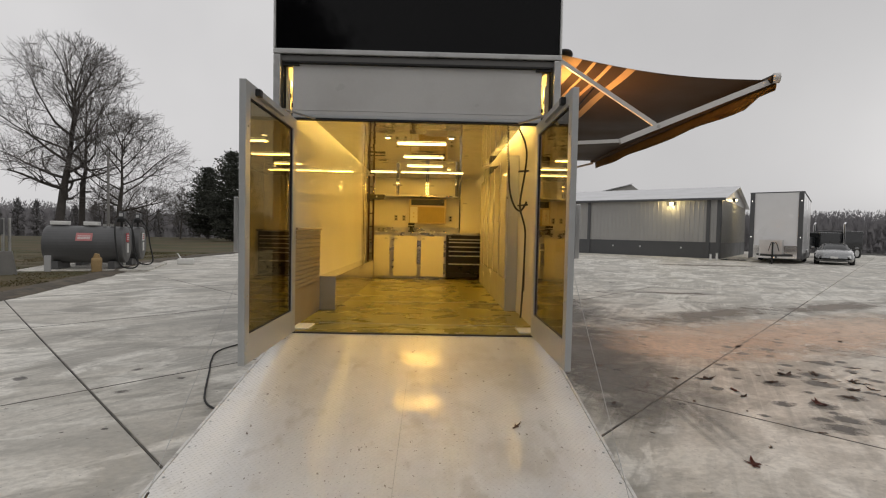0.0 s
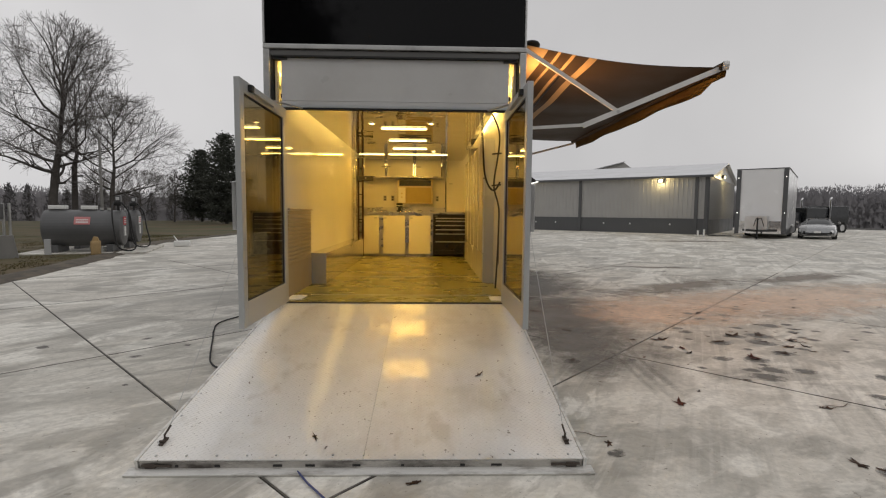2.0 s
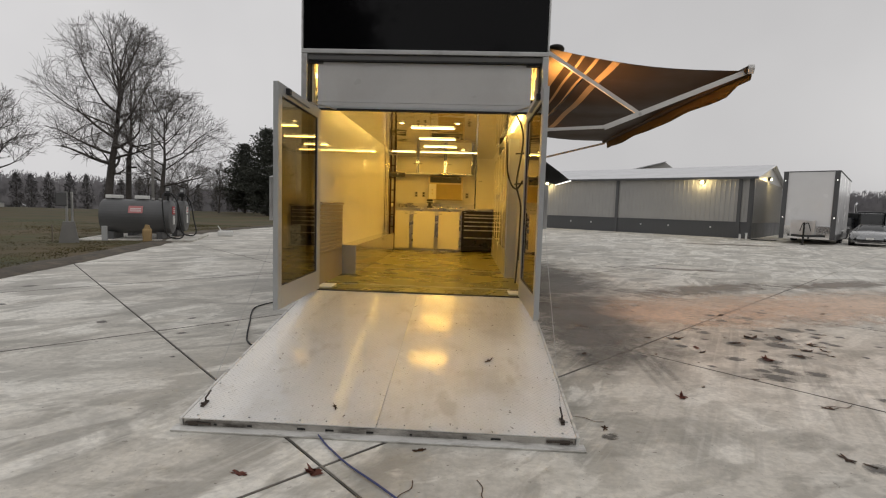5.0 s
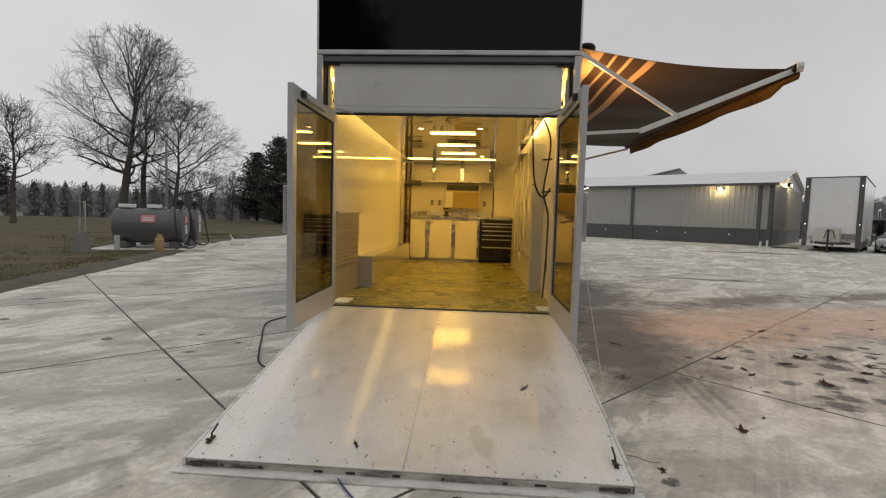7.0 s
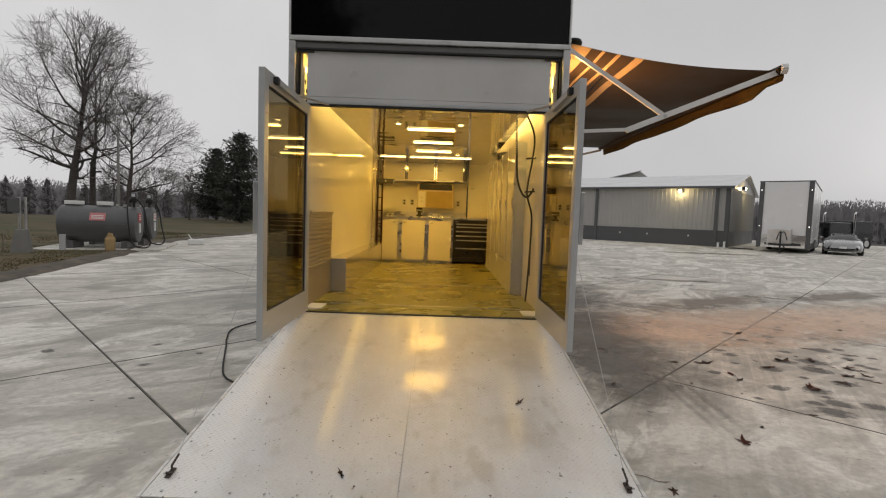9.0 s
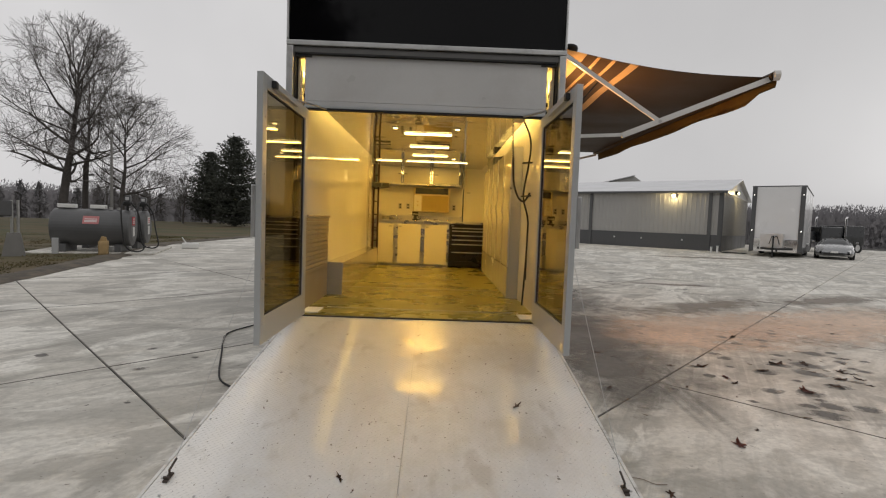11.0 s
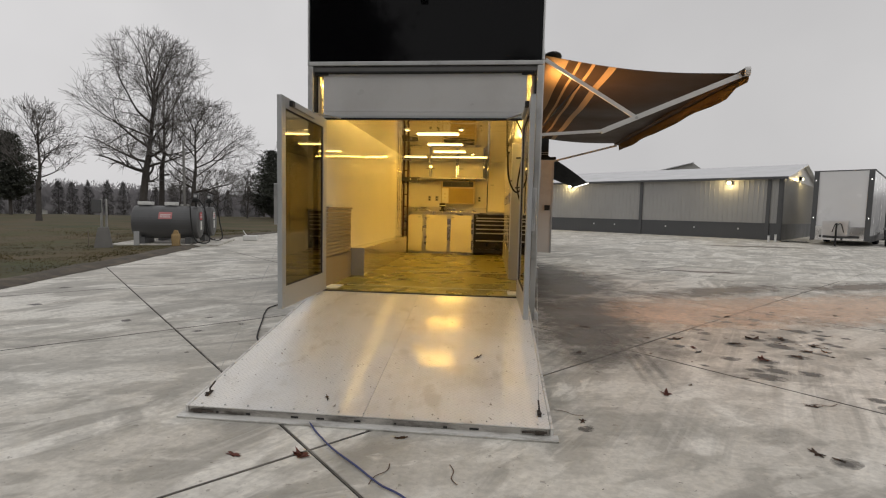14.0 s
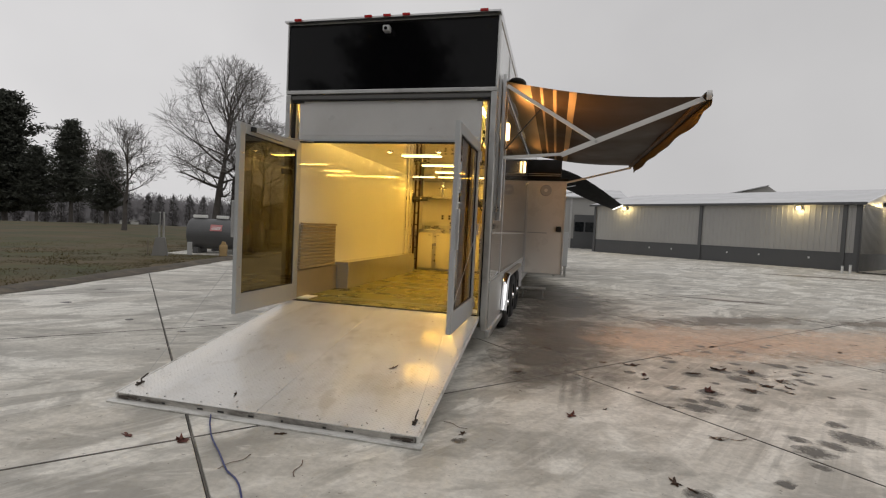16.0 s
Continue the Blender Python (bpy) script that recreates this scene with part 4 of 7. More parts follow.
def build_workbench():
    for x0, x1, d0, d1, hx in ((-1.16, -0.69, -1.07, -0.735, -0.80), (-0.69, -0.14, -0.645, -0.18, -0.60), (-0.14, 0.40, -0.10, 0.355, -0.05)):
        base_cabinet(x0, x1, d0, d1, hx)
    c = thing("worktop", "brushed steel worktop with a low splashback", "worktop")
    bm = B()
    box(bm, -1.165, 1.185, 5.27, 5.915, 1.358, 1.40, 0.005)
    part("top", bm, M["counter"], c)
    bm = B()
    box(bm, -1.165, 0.70, 5.895, 5.915, 1.402, 1.50, 0.003)
    part("splashback", bm, M["counter"], c)
    settle(c)
    t = thing("tool_chest", "black tool chest with bright drawer pulls", "tool chest")
    bm = B()
    box(bm, 0.41, 1.14, 5.29, 5.88, FLOOR + 0.03, 1.355, 0.004)
    part("body", bm, M["tool_black"], t)
    zs = [1.345, 1.295, 1.235, 1.145, 1.055, 0.965, 0.80, 0.60, 0.50]
    for a, b in zip(zs[:-1], zs[1:]):
        bm = B()
        box(bm, 0.435, 1.115, 5.272, 5.289, b + 0.006, a - 0.006, 0.003)
        drawer = part("drawer", bm, M["tool_black"], t)
        if a < 1.34 and a > 0.7:
            bm = B()
            box(bm, 0.46, 1.10, 5.245, 5.270, a - 0.034, a - 0.012, 0.004)
            part("drawer_pull", bm, M["alu"], drawer, "bright drawer pull")
    bm = B()
    box(bm, 0.44, 0.50, 5.268, 5.2715, 1.312, 1.325)
    part("maker_plate", bm, M["alu_dull"], t)
    settle(t)
    for x0, x1, hx in ((-1.10, -0.61, -0.66), (-0.60, -0.005, -0.55), (0.005, 0.60, 0.10)):
        u = thing("wall_cabinet", "white wall cabinet with bright edge trim", "wall cabinet", "wall cabinets")
        bm = B()
        box(bm, x0, x1, 5.57, 5.915, 2.165, 2.495, 0.003)
        part("body", bm, M["door_white"], u)
        bm = B()
        box(bm, x0 + 0.03, x1 - 0.03, 5.555, 5.568, 2.19, 2.485, 0.003)
        door = part("door", bm, M["door_white"], u)
        bm = B()
        handle(bm, hx, 5.555, 2.36, 0.08)
        part("handle", bm, M["alu_dull"], door)
        for xe in (x0 + 0.014, x1 - 0.014):
            bm = B()
            box(bm, xe - 0.012, xe + 0.012, 5.550, 5.569, 2.165, 2.50, 0.003)
            part("edge_trim", bm, M["chrome"], u)
        settle(u)
    t = thing("wall_cabinet_rail", "bright metal rail under the wall cabinets", "rail")
    bm = B()
    box(bm, -1.10, 0.64, 5.54, 5.90, 2.135, 2.162, 0.004)
    part("rail", bm, M["counter"], t)
    settle(t)
    t = thing("locker", "tall white locker with a chrome edge", "locker")
    bm = B()
    box(bm, 0.70, 1.185, 5.72, 5.915, 1.404, CEIL - 0.01, 0.004)
    part("body", bm, M["door_white"], t)
    bm = B()
    box(bm, 0.735, 1.18, 5.705, 5.718, 1.43, 2.56, 0.003)
    d = part("door", bm, M["door_white"], t)
    bm = B()
    handle(bm, 0.79, 5.705, 2.02, 0.08)
    part("handle", bm, M["alu_dull"], d)
    bm = B()
    box(bm, 0.665, 0.70, 5.70, 5.73, 1.404, CEIL - 0.01, 0.006)
    part("edge_post", bm, M["chrome"], t)
    settle(t)
    a = thing("air_conditioner", "beige window air conditioner with a dark louvre above", "air conditioner")
    bm = B()
    box(bm, -0.37, 0.40, 5.68, 5.915, 1.58, 2.11, 0.012)
    part("housing", bm, M["beige"], a)
    bm = B()
    box(bm, -0.33, 0.36, 5.668, 5.679, 1.965, 2.09, 0.004)
    g = part("outlet_grille", bm, M["tool_black"], a, "dark air outlet")
    for k in range(9):
        bm = B()
        x = -0.30 + k * 0.078
        box(bm, x, x + 0.008, 5.660, 5.667, 1.97, 2.085)
        part("vane", bm, M["tool_black"], g)
    bm = B()
    box(bm, -0.18, 0.37, 5.664, 5.679, 1.60, 1.93, 0.006)
    f = part("front_panel", bm, M["ac_front"], a, "amber slatted front panel")
    for k in range(14):
        bm = B()
        z = 1.625 + k * 0.021
        box(bm, -0.16, 0.35, 5.659, 5.663, z, z + 0.008)
        part("slat", bm, M["ac_front"], f)
    bm = B()
    box(bm, -0.35, -0.20, 5.664, 5.679, 1.60, 1.93, 0.004)
    c = part("control_panel", bm, M["door_white"], a)
    for z in (1.72, 1.80):
        bm = B()
        tube(bm, [(-0.275, 5.664, z), (-0.275, 5.645, z)], 0.018, 14)
        part("knob", bm, M["beige"], c)
    settle(a)
    for x in (-0.66, -0.49, 0.50):
        o = thing("wall_outlet", "small dark-faced wall outlet", "outlet", "wall outlets")
        bm = B()
        box(bm, x - 0.04, x + 0.04, 5.905, 5.919, 1.64, 1.76, 0.004)
        part("cover_plate", bm, M["alu_dull"], o)
        for z in (1.672, 1.728):
            bm = B()
            box(bm, x - 0.018, x + 0.018, 5.897, 5.904, z - 0.018, z + 0.018, 0.003)
            part("socket", bm, M["black"], o)
        settle(o)
    v = thing("bench_vise", "small black bench vise on the worktop", "vise")
    bm = B()
    box(bm, -0.37, -0.25, 5.42, 5.58, 1.401, 1.435, 0.006)
    part("base", bm, M["black"], v)
    bm = B()
    tube(bm, [(-0.31, 5.50, 1.436), (-0.31, 5.50, 1.50)], [0.04, 0.03], 14)
    part("post", bm, M["black"], v)
    bm = B()
    box(bm, -0.375, -0.245, 5.43, 5.48, 1.50, 1.585, 0.008)
    box(bm, -0.375, -0.245, 5.51, 5.58, 1.50, 1.585, 0.008)
    part("jaw", bm, M["black"], v)
    bm = B()
    tube(bm, [(-0.42, 5.39, 1.53), (-0.20, 5.39, 1.53)], 0.007, 8)
    part("handle", bm, M["alu"], v)
    settle(v)
    for x, y, r, h in ((-0.98, 5.6, 0.03, 0.06), (-0.88, 5.55, 0.03, 0.06), (0.12, 5.55, 0.05, 0.03)):
        j = thing("small_tin", "small metal tin on the worktop", "tin", "tins on the worktop")
        bm = B()
        tube(bm, [(x, y, 1.401), (x, y, 1.401 + h)], r, 14)
        part("can", bm, M["alu_dull"], j)
        bm = B()
        tube(bm, [(x, y, 1.402 + h), (x, y, 1.408 + h)], r * 0.9, 14)
        part("lid", bm, M["black"], j)
        settle(j)


def build_ladder():
    t = thing("ladder", "dark red access ladder fixed by the wall", "ladder")
    for x in (-1.135, -1.045):
        bm = B()
        box(bm, x - 0.019, x + 0.019, 5.12, 5.15, FLOOR + 0.012, 2.49, 0.003)
        part("rail", bm, M["ladder"], t)
    for k in range(8):
        z = FLOOR + 0.25 + k * 0.26
        bm = B()
        tube(bm, [(-1.125, 5.135, z), (-1.055, 5.135, z)], 0.011, 8)
        part("rung", bm, M["ladder"], t)
    bm = B()
    box(bm, -1.16, -1.02, 5.07, 5.20, FLOOR + 0.0005, FLOOR + 0.011)
    part("foot_plate", bm, M["sign_white"], t)
    settle(t)
    t = thing("black_wall_bracket", "black box on a bracket beside the ladder", "wall bracket")
    bm = B()
    box(bm, -1.17, -1.14, 5.05, 5.11, 1.98, 2.20, 0.004)
    part("plate", bm, M["black"], t)
    bm = B()
    box(bm, -1.14, -0.82, 5.02, 5.10, 2.03, 2.125, 0.012)
    body = part("box", bm, M["black"], t)
    bm = B()
    tube(bm, [(-0.97, 5.019, 2.08), (-0.97, 5.01, 2.08)], 0.018, 12)
    part("lens", bm, M["chrome"], body)
    settle(t)


def build_side_cabinets():
    ys = [1.45, 2.10, 2.75, 3.40, 4.05, 4.85]
    for a, b in zip(ys, ys[1:]):
        c = thing("tall_side_cabinet", "tall glossy white cabinet along the trailer wall", "cabinet", "tall wall cabinets")
        bm = B()
        box(bm, 1.062, IN - 0.014, a + 0.001, b - 0.001, FLOOR + 0.002, 2.36)
        part("body", bm, M["panel_grey"], c)
        bm = B()
        box(bm, 1.046, 1.060, a + 0.025, b - 0.025, 0.87, 2.35, 0.003)
        d = part("door", bm, M["white"], c)
        bm = B()
        box(bm, 1.030, 1.044, a + 0.06, a + 0.075, 1.55, 1.68, 0.003)
        part("handle", bm, M["chrome"], d)
        bm = B()
        box(bm, 1.042, 1.061, a + 0.001, a + 0.022, 0.86, 2.36, 0.003)
        part("edge_trim", bm, M["alu"], c)
        bm = B()
        box(bm, 1.046, 1.061, a + 0.002, b - 0.002, FLOOR + 0.004, 0.855, 0.003)
        part("kick_panel", bm, M["panel_grey"], c)
        settle(c)
    t = thing("wall_speaker", "small black wall speaker below the ceiling", "speaker")
    bm = B()
    prism(bm, [(1.035, 2.372), (1.035, 2.47), (1.185, 2.49), (1.185, 2.372)], "y", 3.30, 3.48)
    part("body", bm, M["black"], t)
    bm = B()
    tube(bm, [(1.10, 3.298, 2.42), (1.10, 3.292, 2.42)], 0.035, 16)
    part("cone", bm, M["rubber"], t)
    settle(t)


def build_hoses():
    k = 0.9117
    def at(x, z):
        return (min(1.172, 0.176 + (x - 0.176) * k), 0.85, 1.40 + (z - 1.40) * k)
    t = thing("air_hose", "black hose and coiled cord hanging by the doorway", "hose")
    coil = [at(*p) for p in ((1.03, 2.66), (1.035, 2.40), (1.05, 2.18))]
    pts = []
    line = curve_points(coil, 40)
    for i, p in enumerate(line):
        a = i * 1.3
        pts.append(p + Vector((0.013 * math.cos(a), 0.013 * math.sin(a), 0)))
    bm = B()
    tube(bm, pts, 0.005, 6)
    part("coiled_cord", bm, M["rubber"], t)
    bm = B()
    tube(bm, curve_points([at(*p) for p in ((1.05, 2.18), (1.07, 1.91), (1.13, 1.74), (1.2, 1.69), (1.26, 1.77), (1.285, 1.80))], 8), 0.011, 8)
    part("cord", bm, M["rubber"], t, "", True)
    bm = B()
    tube(bm, curve_points([at(*p) for p in ((1.14, 2.70), (1.23, 2.52), (1.26, 2.35), (1.24, 2.12), (1.2, 1.85), (1.2, 1.7), (1.26, 1.48), (1.265, 1.24), (1.255, 0.83), (1.235, 0.40))], 8), 0.010, 8)
    part("hose", bm, M["rubber"], t, "", True)
    bm = B()
    tube(bm, curve_points([at(*p) for p in ((1.255, 1.50), (1.275, 1.41), (1.268, 1.1), (1.275, 0.83), (1.28, 0.72))], 8), 0.005, 6)
    part("thin_cord", bm, M["rubber"], t, "", True)
    for z in (2.10, 1.73):
        bm = B()
        bar(bm, (1.188, 0.86, z), (1.08, 0.86, z - 0.01), 0.05, 0.016)
        part("hanger", bm, M["black"], t)
    settle(t)


def build_left_wall_things():
    t = thing("slatted_panel", "stack of beige slatted panels leaning on the wall", "slatted panel")
    m = pose(-1.165, 0, 0.83, 0, 3.0, 0)
    for k in range(13):
        bm = B()
        z = 0.003 + k * 0.044
        e = 1.17 - 0.004 * k
        box(bm, -0.012, 0.024 - 0.0008 * k, 0.16, e, z, z + 0.040, 0.006, m)
        part("slat", bm, M["louver"], t)
    bm = B()
    box(bm, -0.012, 0.028, 0.15, 1.13, 0.576, 0.60, 0.006, m)
    part("top_rail", bm, M["louver"], t)
    settle(t)
    for x0, x1, y0, y1 in ((-1.16, -1.0, 0.14, 0.40), (1.0, 1.17, 0.12, 0.36)):
        s = thing("floor_pad", "small white pad on the floor by the doorway", "pad", "door pads")
        bm = B()
        box(bm, x0, x1, y0, y1, FLOOR + 0.001, FLOOR + 0.012, 0.003)
        part("pad", bm, M["sign_white"], s)
        settle(s)
    for x, y in ((-0.39, 1.26), (0.35, 1.22), (0.40, 4.0)):
        d = thing("downlight", "small lit round ceiling downlight", "downlight", "downlights")
        bm = B()
        tube(bm, [(x, y, DROP - 0.010), (x, y, DROP - 0.001)], [0.045, 0.05], 20)
        ring = part("rim", bm, M["chrome"], d)
        bm = B()
        tube(bm, [(x, y, DROP - 0.014), (x, y, DROP - 0.0105)], 0.028, 16)
        part("lens", bm, M["lamp"], ring)
        settle(d)


def build_cove_lights():
    for s in (-1, 1):
        t = thing("cove_light", "warm light strip hidden above the ceiling edge", "cove light", "cove lights")
        bm = B()
        box(bm, s * 1.02, s * 1.08, 0.13, 4.45, 2.914, 2.9295)
        part("channel", bm, M["alu"], t)
        bm = B()
        box(bm, s * 1.03, s * 1.07, 0.14, 4.44, 2.906, 2.9135)
        part("strip", bm, M["cove"], t)
        settle(t)


build_cove_lights()
build_workbench()
build_ladder()
build_side_cabinets()
build_hoses()
build_left_wall_things()


# ---- awnings and slide-out on the trailer's side ----
def build_awning():
    t = thing("side_awning", "open brown striped side awning lit from below", "awning")
    xh, zh, xo, zo, y0, y1 = 1.335, 3.22, 3.535, 3.01, 0.44, 5.95
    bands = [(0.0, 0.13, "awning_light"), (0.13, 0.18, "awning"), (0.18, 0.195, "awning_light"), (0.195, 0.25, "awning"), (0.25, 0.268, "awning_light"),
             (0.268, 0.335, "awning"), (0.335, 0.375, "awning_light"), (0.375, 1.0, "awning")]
    def fab(u, v):
        sag = 0.10 * math.sin(math.pi * u) * (0.6 + 0.4 * math.sin(math.pi * v)) + 0.012 * math.sin(v * 19 + u * 3)
        return Vector((xh + (xo - xh) * u, y0 + (y1 - y0) * v, zh + (zo - zh) * u - sag))
    for a, b, name in bands:
        bm = B()
        nu, nv = max(1, int((b - a) * 30)), 24
        g = [[[bm.verts.new(fab(a + (b - a) * i / nu, j / nv) + Vector((0, 0, dz))) for j in range(nv + 1)] for i in range(nu + 1)] for dz in (0, 0.003)]
        for i in range(nu):
            for j in range(nv):
                bm.faces.new((g[0][i][j], g[0][i][j + 1], g[0][i + 1][j + 1], g[0][i + 1][j]))
                bm.faces.new((g[1][i][j], g[1][i + 1][j], g[1][i + 1][j + 1], g[1][i][j + 1]))
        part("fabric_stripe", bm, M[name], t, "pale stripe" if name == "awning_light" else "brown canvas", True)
    bm = B()
    tube(bm, [(xo, y0 - 0.05, zo), (xo, y1 + 0.05, zo)], 0.045, 16)
    part("roller_tube", bm, M["awning"], t)
    bm = B()
    rows = []
    for j in range(25):
        v = j / 24
        y = y0 + (y1 - y0) * v
        drop = 0.19 + 0.012 * math.sin(v * 17) - (0.07 if v < 0.06 else 0)
        rows.append([bm.verts.new((xo + 0.045 + 0.012 * math.sin(v * 30 + k), y, zo + 0.02 - drop * k / 3)) for k in range(4)])
    for p, q in zip(rows, rows[1:]):
        for k in range(3):
            bm.faces.new((p[k], p[k + 1], q[k + 1], q[k]))
    bmesh.ops.solidify(bm, geom=bm.faces[:], thickness=0.004)
    part("valance", bm, M["valance"], t, "drooping brown valance, its amber glow put into the colour", True)
    y = y0
    bm = B()
    bar(bm, (2.02, y, 2.36), (xo, y, zo - 0.01), 0.04, 0.055)
    arm = part("outer_arm", bm, M["arm"], t)
    bm = B()
    tube(bm, [(2.40, y - 0.024, 2.515), (2.40, y + 0.024, 2.515)], 0.018, 10)
    part("pivot", bm, M["alu_dull"], arm)
    bm = B()
    bar(bm, (xh + 0.02, y - 0.004, 3.17), (2.38, y - 0.004, 2.53), 0.028, 0.04)
    part("rafter_arm", bm, M["arm"], t)
    bm = B()
    bar(bm, (xh, y, 2.32), (2.05, y, 2.37), 0.03, 0.032)
    part("lower_arm", bm, M["arm"], t)
    bm = B()
    tube(bm, [(xh + 0.02, y + 0.03, 2.42), (1.78, y + 0.03, 2.93)], 0.008, 8)
    part("gas_strut", bm, M["black"], t)
    bm = B()
    box(bm, W + 0.008, W + 0.05, y - 0.04, y + 0.04, 1.56, 3.30, 0.006)
    part("wall_rail", bm, M["alu"], t)
    for y in (y0, y1):
        bm = B()
        tube(bm, [(xo - 0.02, y - 0.06, zo), (xo + 0.03, y - 0.075, zo)], 0.05, 16)
        part("end_cap", bm, M["arm"], t)
    bm = B()
    bar(bm, (xo, y1, zo - 0.05), (2.15, y1 + 0.06, 2.60), 0.03, 0.04)
    part("far_brace", bm, M["arm"], t)
    bm = B()
    box(bm, W + 0.008, W + 0.06, y0, y1, 3.22, 3.27, 0.01)
    part("wall_channel", bm, M["alu"], t)
    bm = B()
    bmesh.ops.create_uvsphere(bm, u_segments=24, v_segments=10, radius=1, matrix=Matrix.LocRotScale((1.45, 0.62, 3.25), None, (0.11, 0.20, 0.04)))
    part("black_cap", bm, M["black"], t, "black oval cap", True)
    settle(t)
    p = thing("porch_light", "lit warm porch light on the trailer side", "porch light", "porch lights")
    bm = B()
    box(bm, W + 0.004, W + 0.02, 0.86, 1.04, 2.60, 2.86, 0.006)
    part("base", bm, M["white_body"], p)
    bm = B()
    box(bm, W + 0.021, W + 0.055, 0.885, 1.015, 2.625, 2.835, 0.012)
    part("lens", bm, M["porch"], p, "glowing lens")
    settle(p)
    for y in (0.95, 4.4):
        lamp = new("porch_lamp", bpy.data.lights.new("porch_lamp", "AREA"))
        lamp.data.shape, lamp.data.size = "SQUARE", 0.16
        lamp.data.energy, lamp.data.color = (38 if y < 2 else 6), (1.0, 0.50, 0.17)
        lamp.matrix_world = look((W + 0.068, y, 2.73), (W + 2.0, y, 2.62))
    q = copy_thing(p, pose(p.location.x, p.location.y + 3.45, p.location.z))


def build_slide_out():
    t = thing("slide_out", "white slide-out room with black top band", "slide-out")
    bm = B()
    box(bm, W - 0.2, 2.18, 6.03, 10.6, 0.50, 2.64, 0.01)
    part("body", bm, M["slide_skin"], t)
    bm = B()
    box(bm, W, 2.22, 5.99, 10.65, 2.645, 2.70, 0.008)
    part("top_band", bm, M["black_cloth"], t, "black top band")
    bm = B()
    box(bm, W, 2.06, 6.10, 10.4, 2.705, 3.14, 0.02)
    topper = part("topper", bm, M["black_cloth"], t, "black topper housing")
    for z in (2.76, 2.80):
        bm = B()
        box(bm, W + 0.02, 2.05, 6.085, 6.098, z, z + 0.012)
        part("topper_trim", bm, M["alu_dull"], topper)
    for x in (W + 0.02, 2.165):
        bm = B()
        box(bm, x - 0.02, x + 0.02, 6.015, 6.035, 0.50, 2.64, 0.004)
        part("corner_trim", bm, M["alu"], t)
    bm = B()
    tube(bm, [(1.73, 6.028, 2.42), (1.73, 5.99, 2.42)], [0.13, 0.12], 28)
    v = part("round_vent", bm, M["panel_grey"], t, "round grey vent cover")
    bm = B()
    tube(bm, [(1.73, 5.992, 2.42), (1.73, 5.975, 2.42)], [0.045, 0.04], 6)
    part("vent_badge", bm, M["sign_white"], v)
    bm = B()
    box(bm, 2.00, 2.12, 5.97, 6.028, 1.48, 1.60, 0.008)
    part("lock_box", bm, M["black"], t)
    bm = B()
    box(bm, 1.36, 1.80, 6.024, 6.0295, 1.43, 1.45)
    part("skin_mark", bm, M["panel_grey"], t)
    settle(t)
    t = thing("entry_awning", "black entry awning with a white lit edge", "awning")
    m0, m1 = Vector((1.75, 12.7, 3.62)), Vector((4.22, 12.7, 2.55))
    bm = B()
    rows = []
    for i in range(9):
        u = i / 8
        p = m0.lerp(m1, u)
        rows.append([bm.verts.new(p + Vector((0, 3.0 * v, (0.34 * (1 - v) * math.sin(math.pi * (0.25 + 0.75 * u)) - 0.06 * v * math.sin(math.pi * u))))) for v in (0, 0.25, 0.5, 0.75, 1)])
    for a, b in zip(rows, rows[1:]):
        for k in range(4):
            bm.faces.new((a[k], a[k + 1], b[k + 1], b[k]))
    bmesh.ops.solidify(bm, geom=bm.faces[:], thickness=0.02)
    part("panel", bm, M["black_cloth"], t, "", True)
    bm = B()
    bar(bm, (4.24, 12.7, 2.54), (4.24, 15.7, 2.54), 0.03, 0.03)
    part("lit_edge", bm, M["led"], t, "white lit edge strip")
    for y in (12.75, 15.6):
        bm = B()
        bar(bm, (1.33, y, 2.95), (2.6, y, 3.2), 0.03, 0.03)
        part("strut", bm, M["alu"], t)
    bm = B()
    box(bm, 1.29, 1.78, 12.75, 15.65, 3.60, 3.68, 0.01)
    part("mount", bm, M["black"], t)
    settle(t)
    s = thing("entry_step", "folding metal step beside the slide-out", "step")
    bm = B()
    box(bm, 1.32, 1.85, 5.2, 5.6, 0.20, 0.23, 0.006)
    part("tread", bm, M["alu_dull"], s)
    for x in (1.36, 1.80):
        bm = B()
        bar(bm, (x, 5.4, 0.20), (x, 5.4, 0.001), 0.03, 0.03, (0, 1, 0))
        part("leg", bm, M["alu_dull"], s)
    settle(s)
    b = thing("lower_locker", "low grey locker behind the slide-out", "locker")
    bm = B()
    box(bm, 1.9, 2.42, 11.2, 12.2, 0.35, 1.5, 0.02)
    part("body", bm, M["panel_grey"], b)
    for x in (2.0, 2.35):
        bm = B()
        box(bm, x - 0.04, x + 0.04, 11.3, 11.4, 0.002, 0.348)
        part("leg", bm, M["alu_dull"], b)
    settle(b)


build_awning()
build_slide_out()


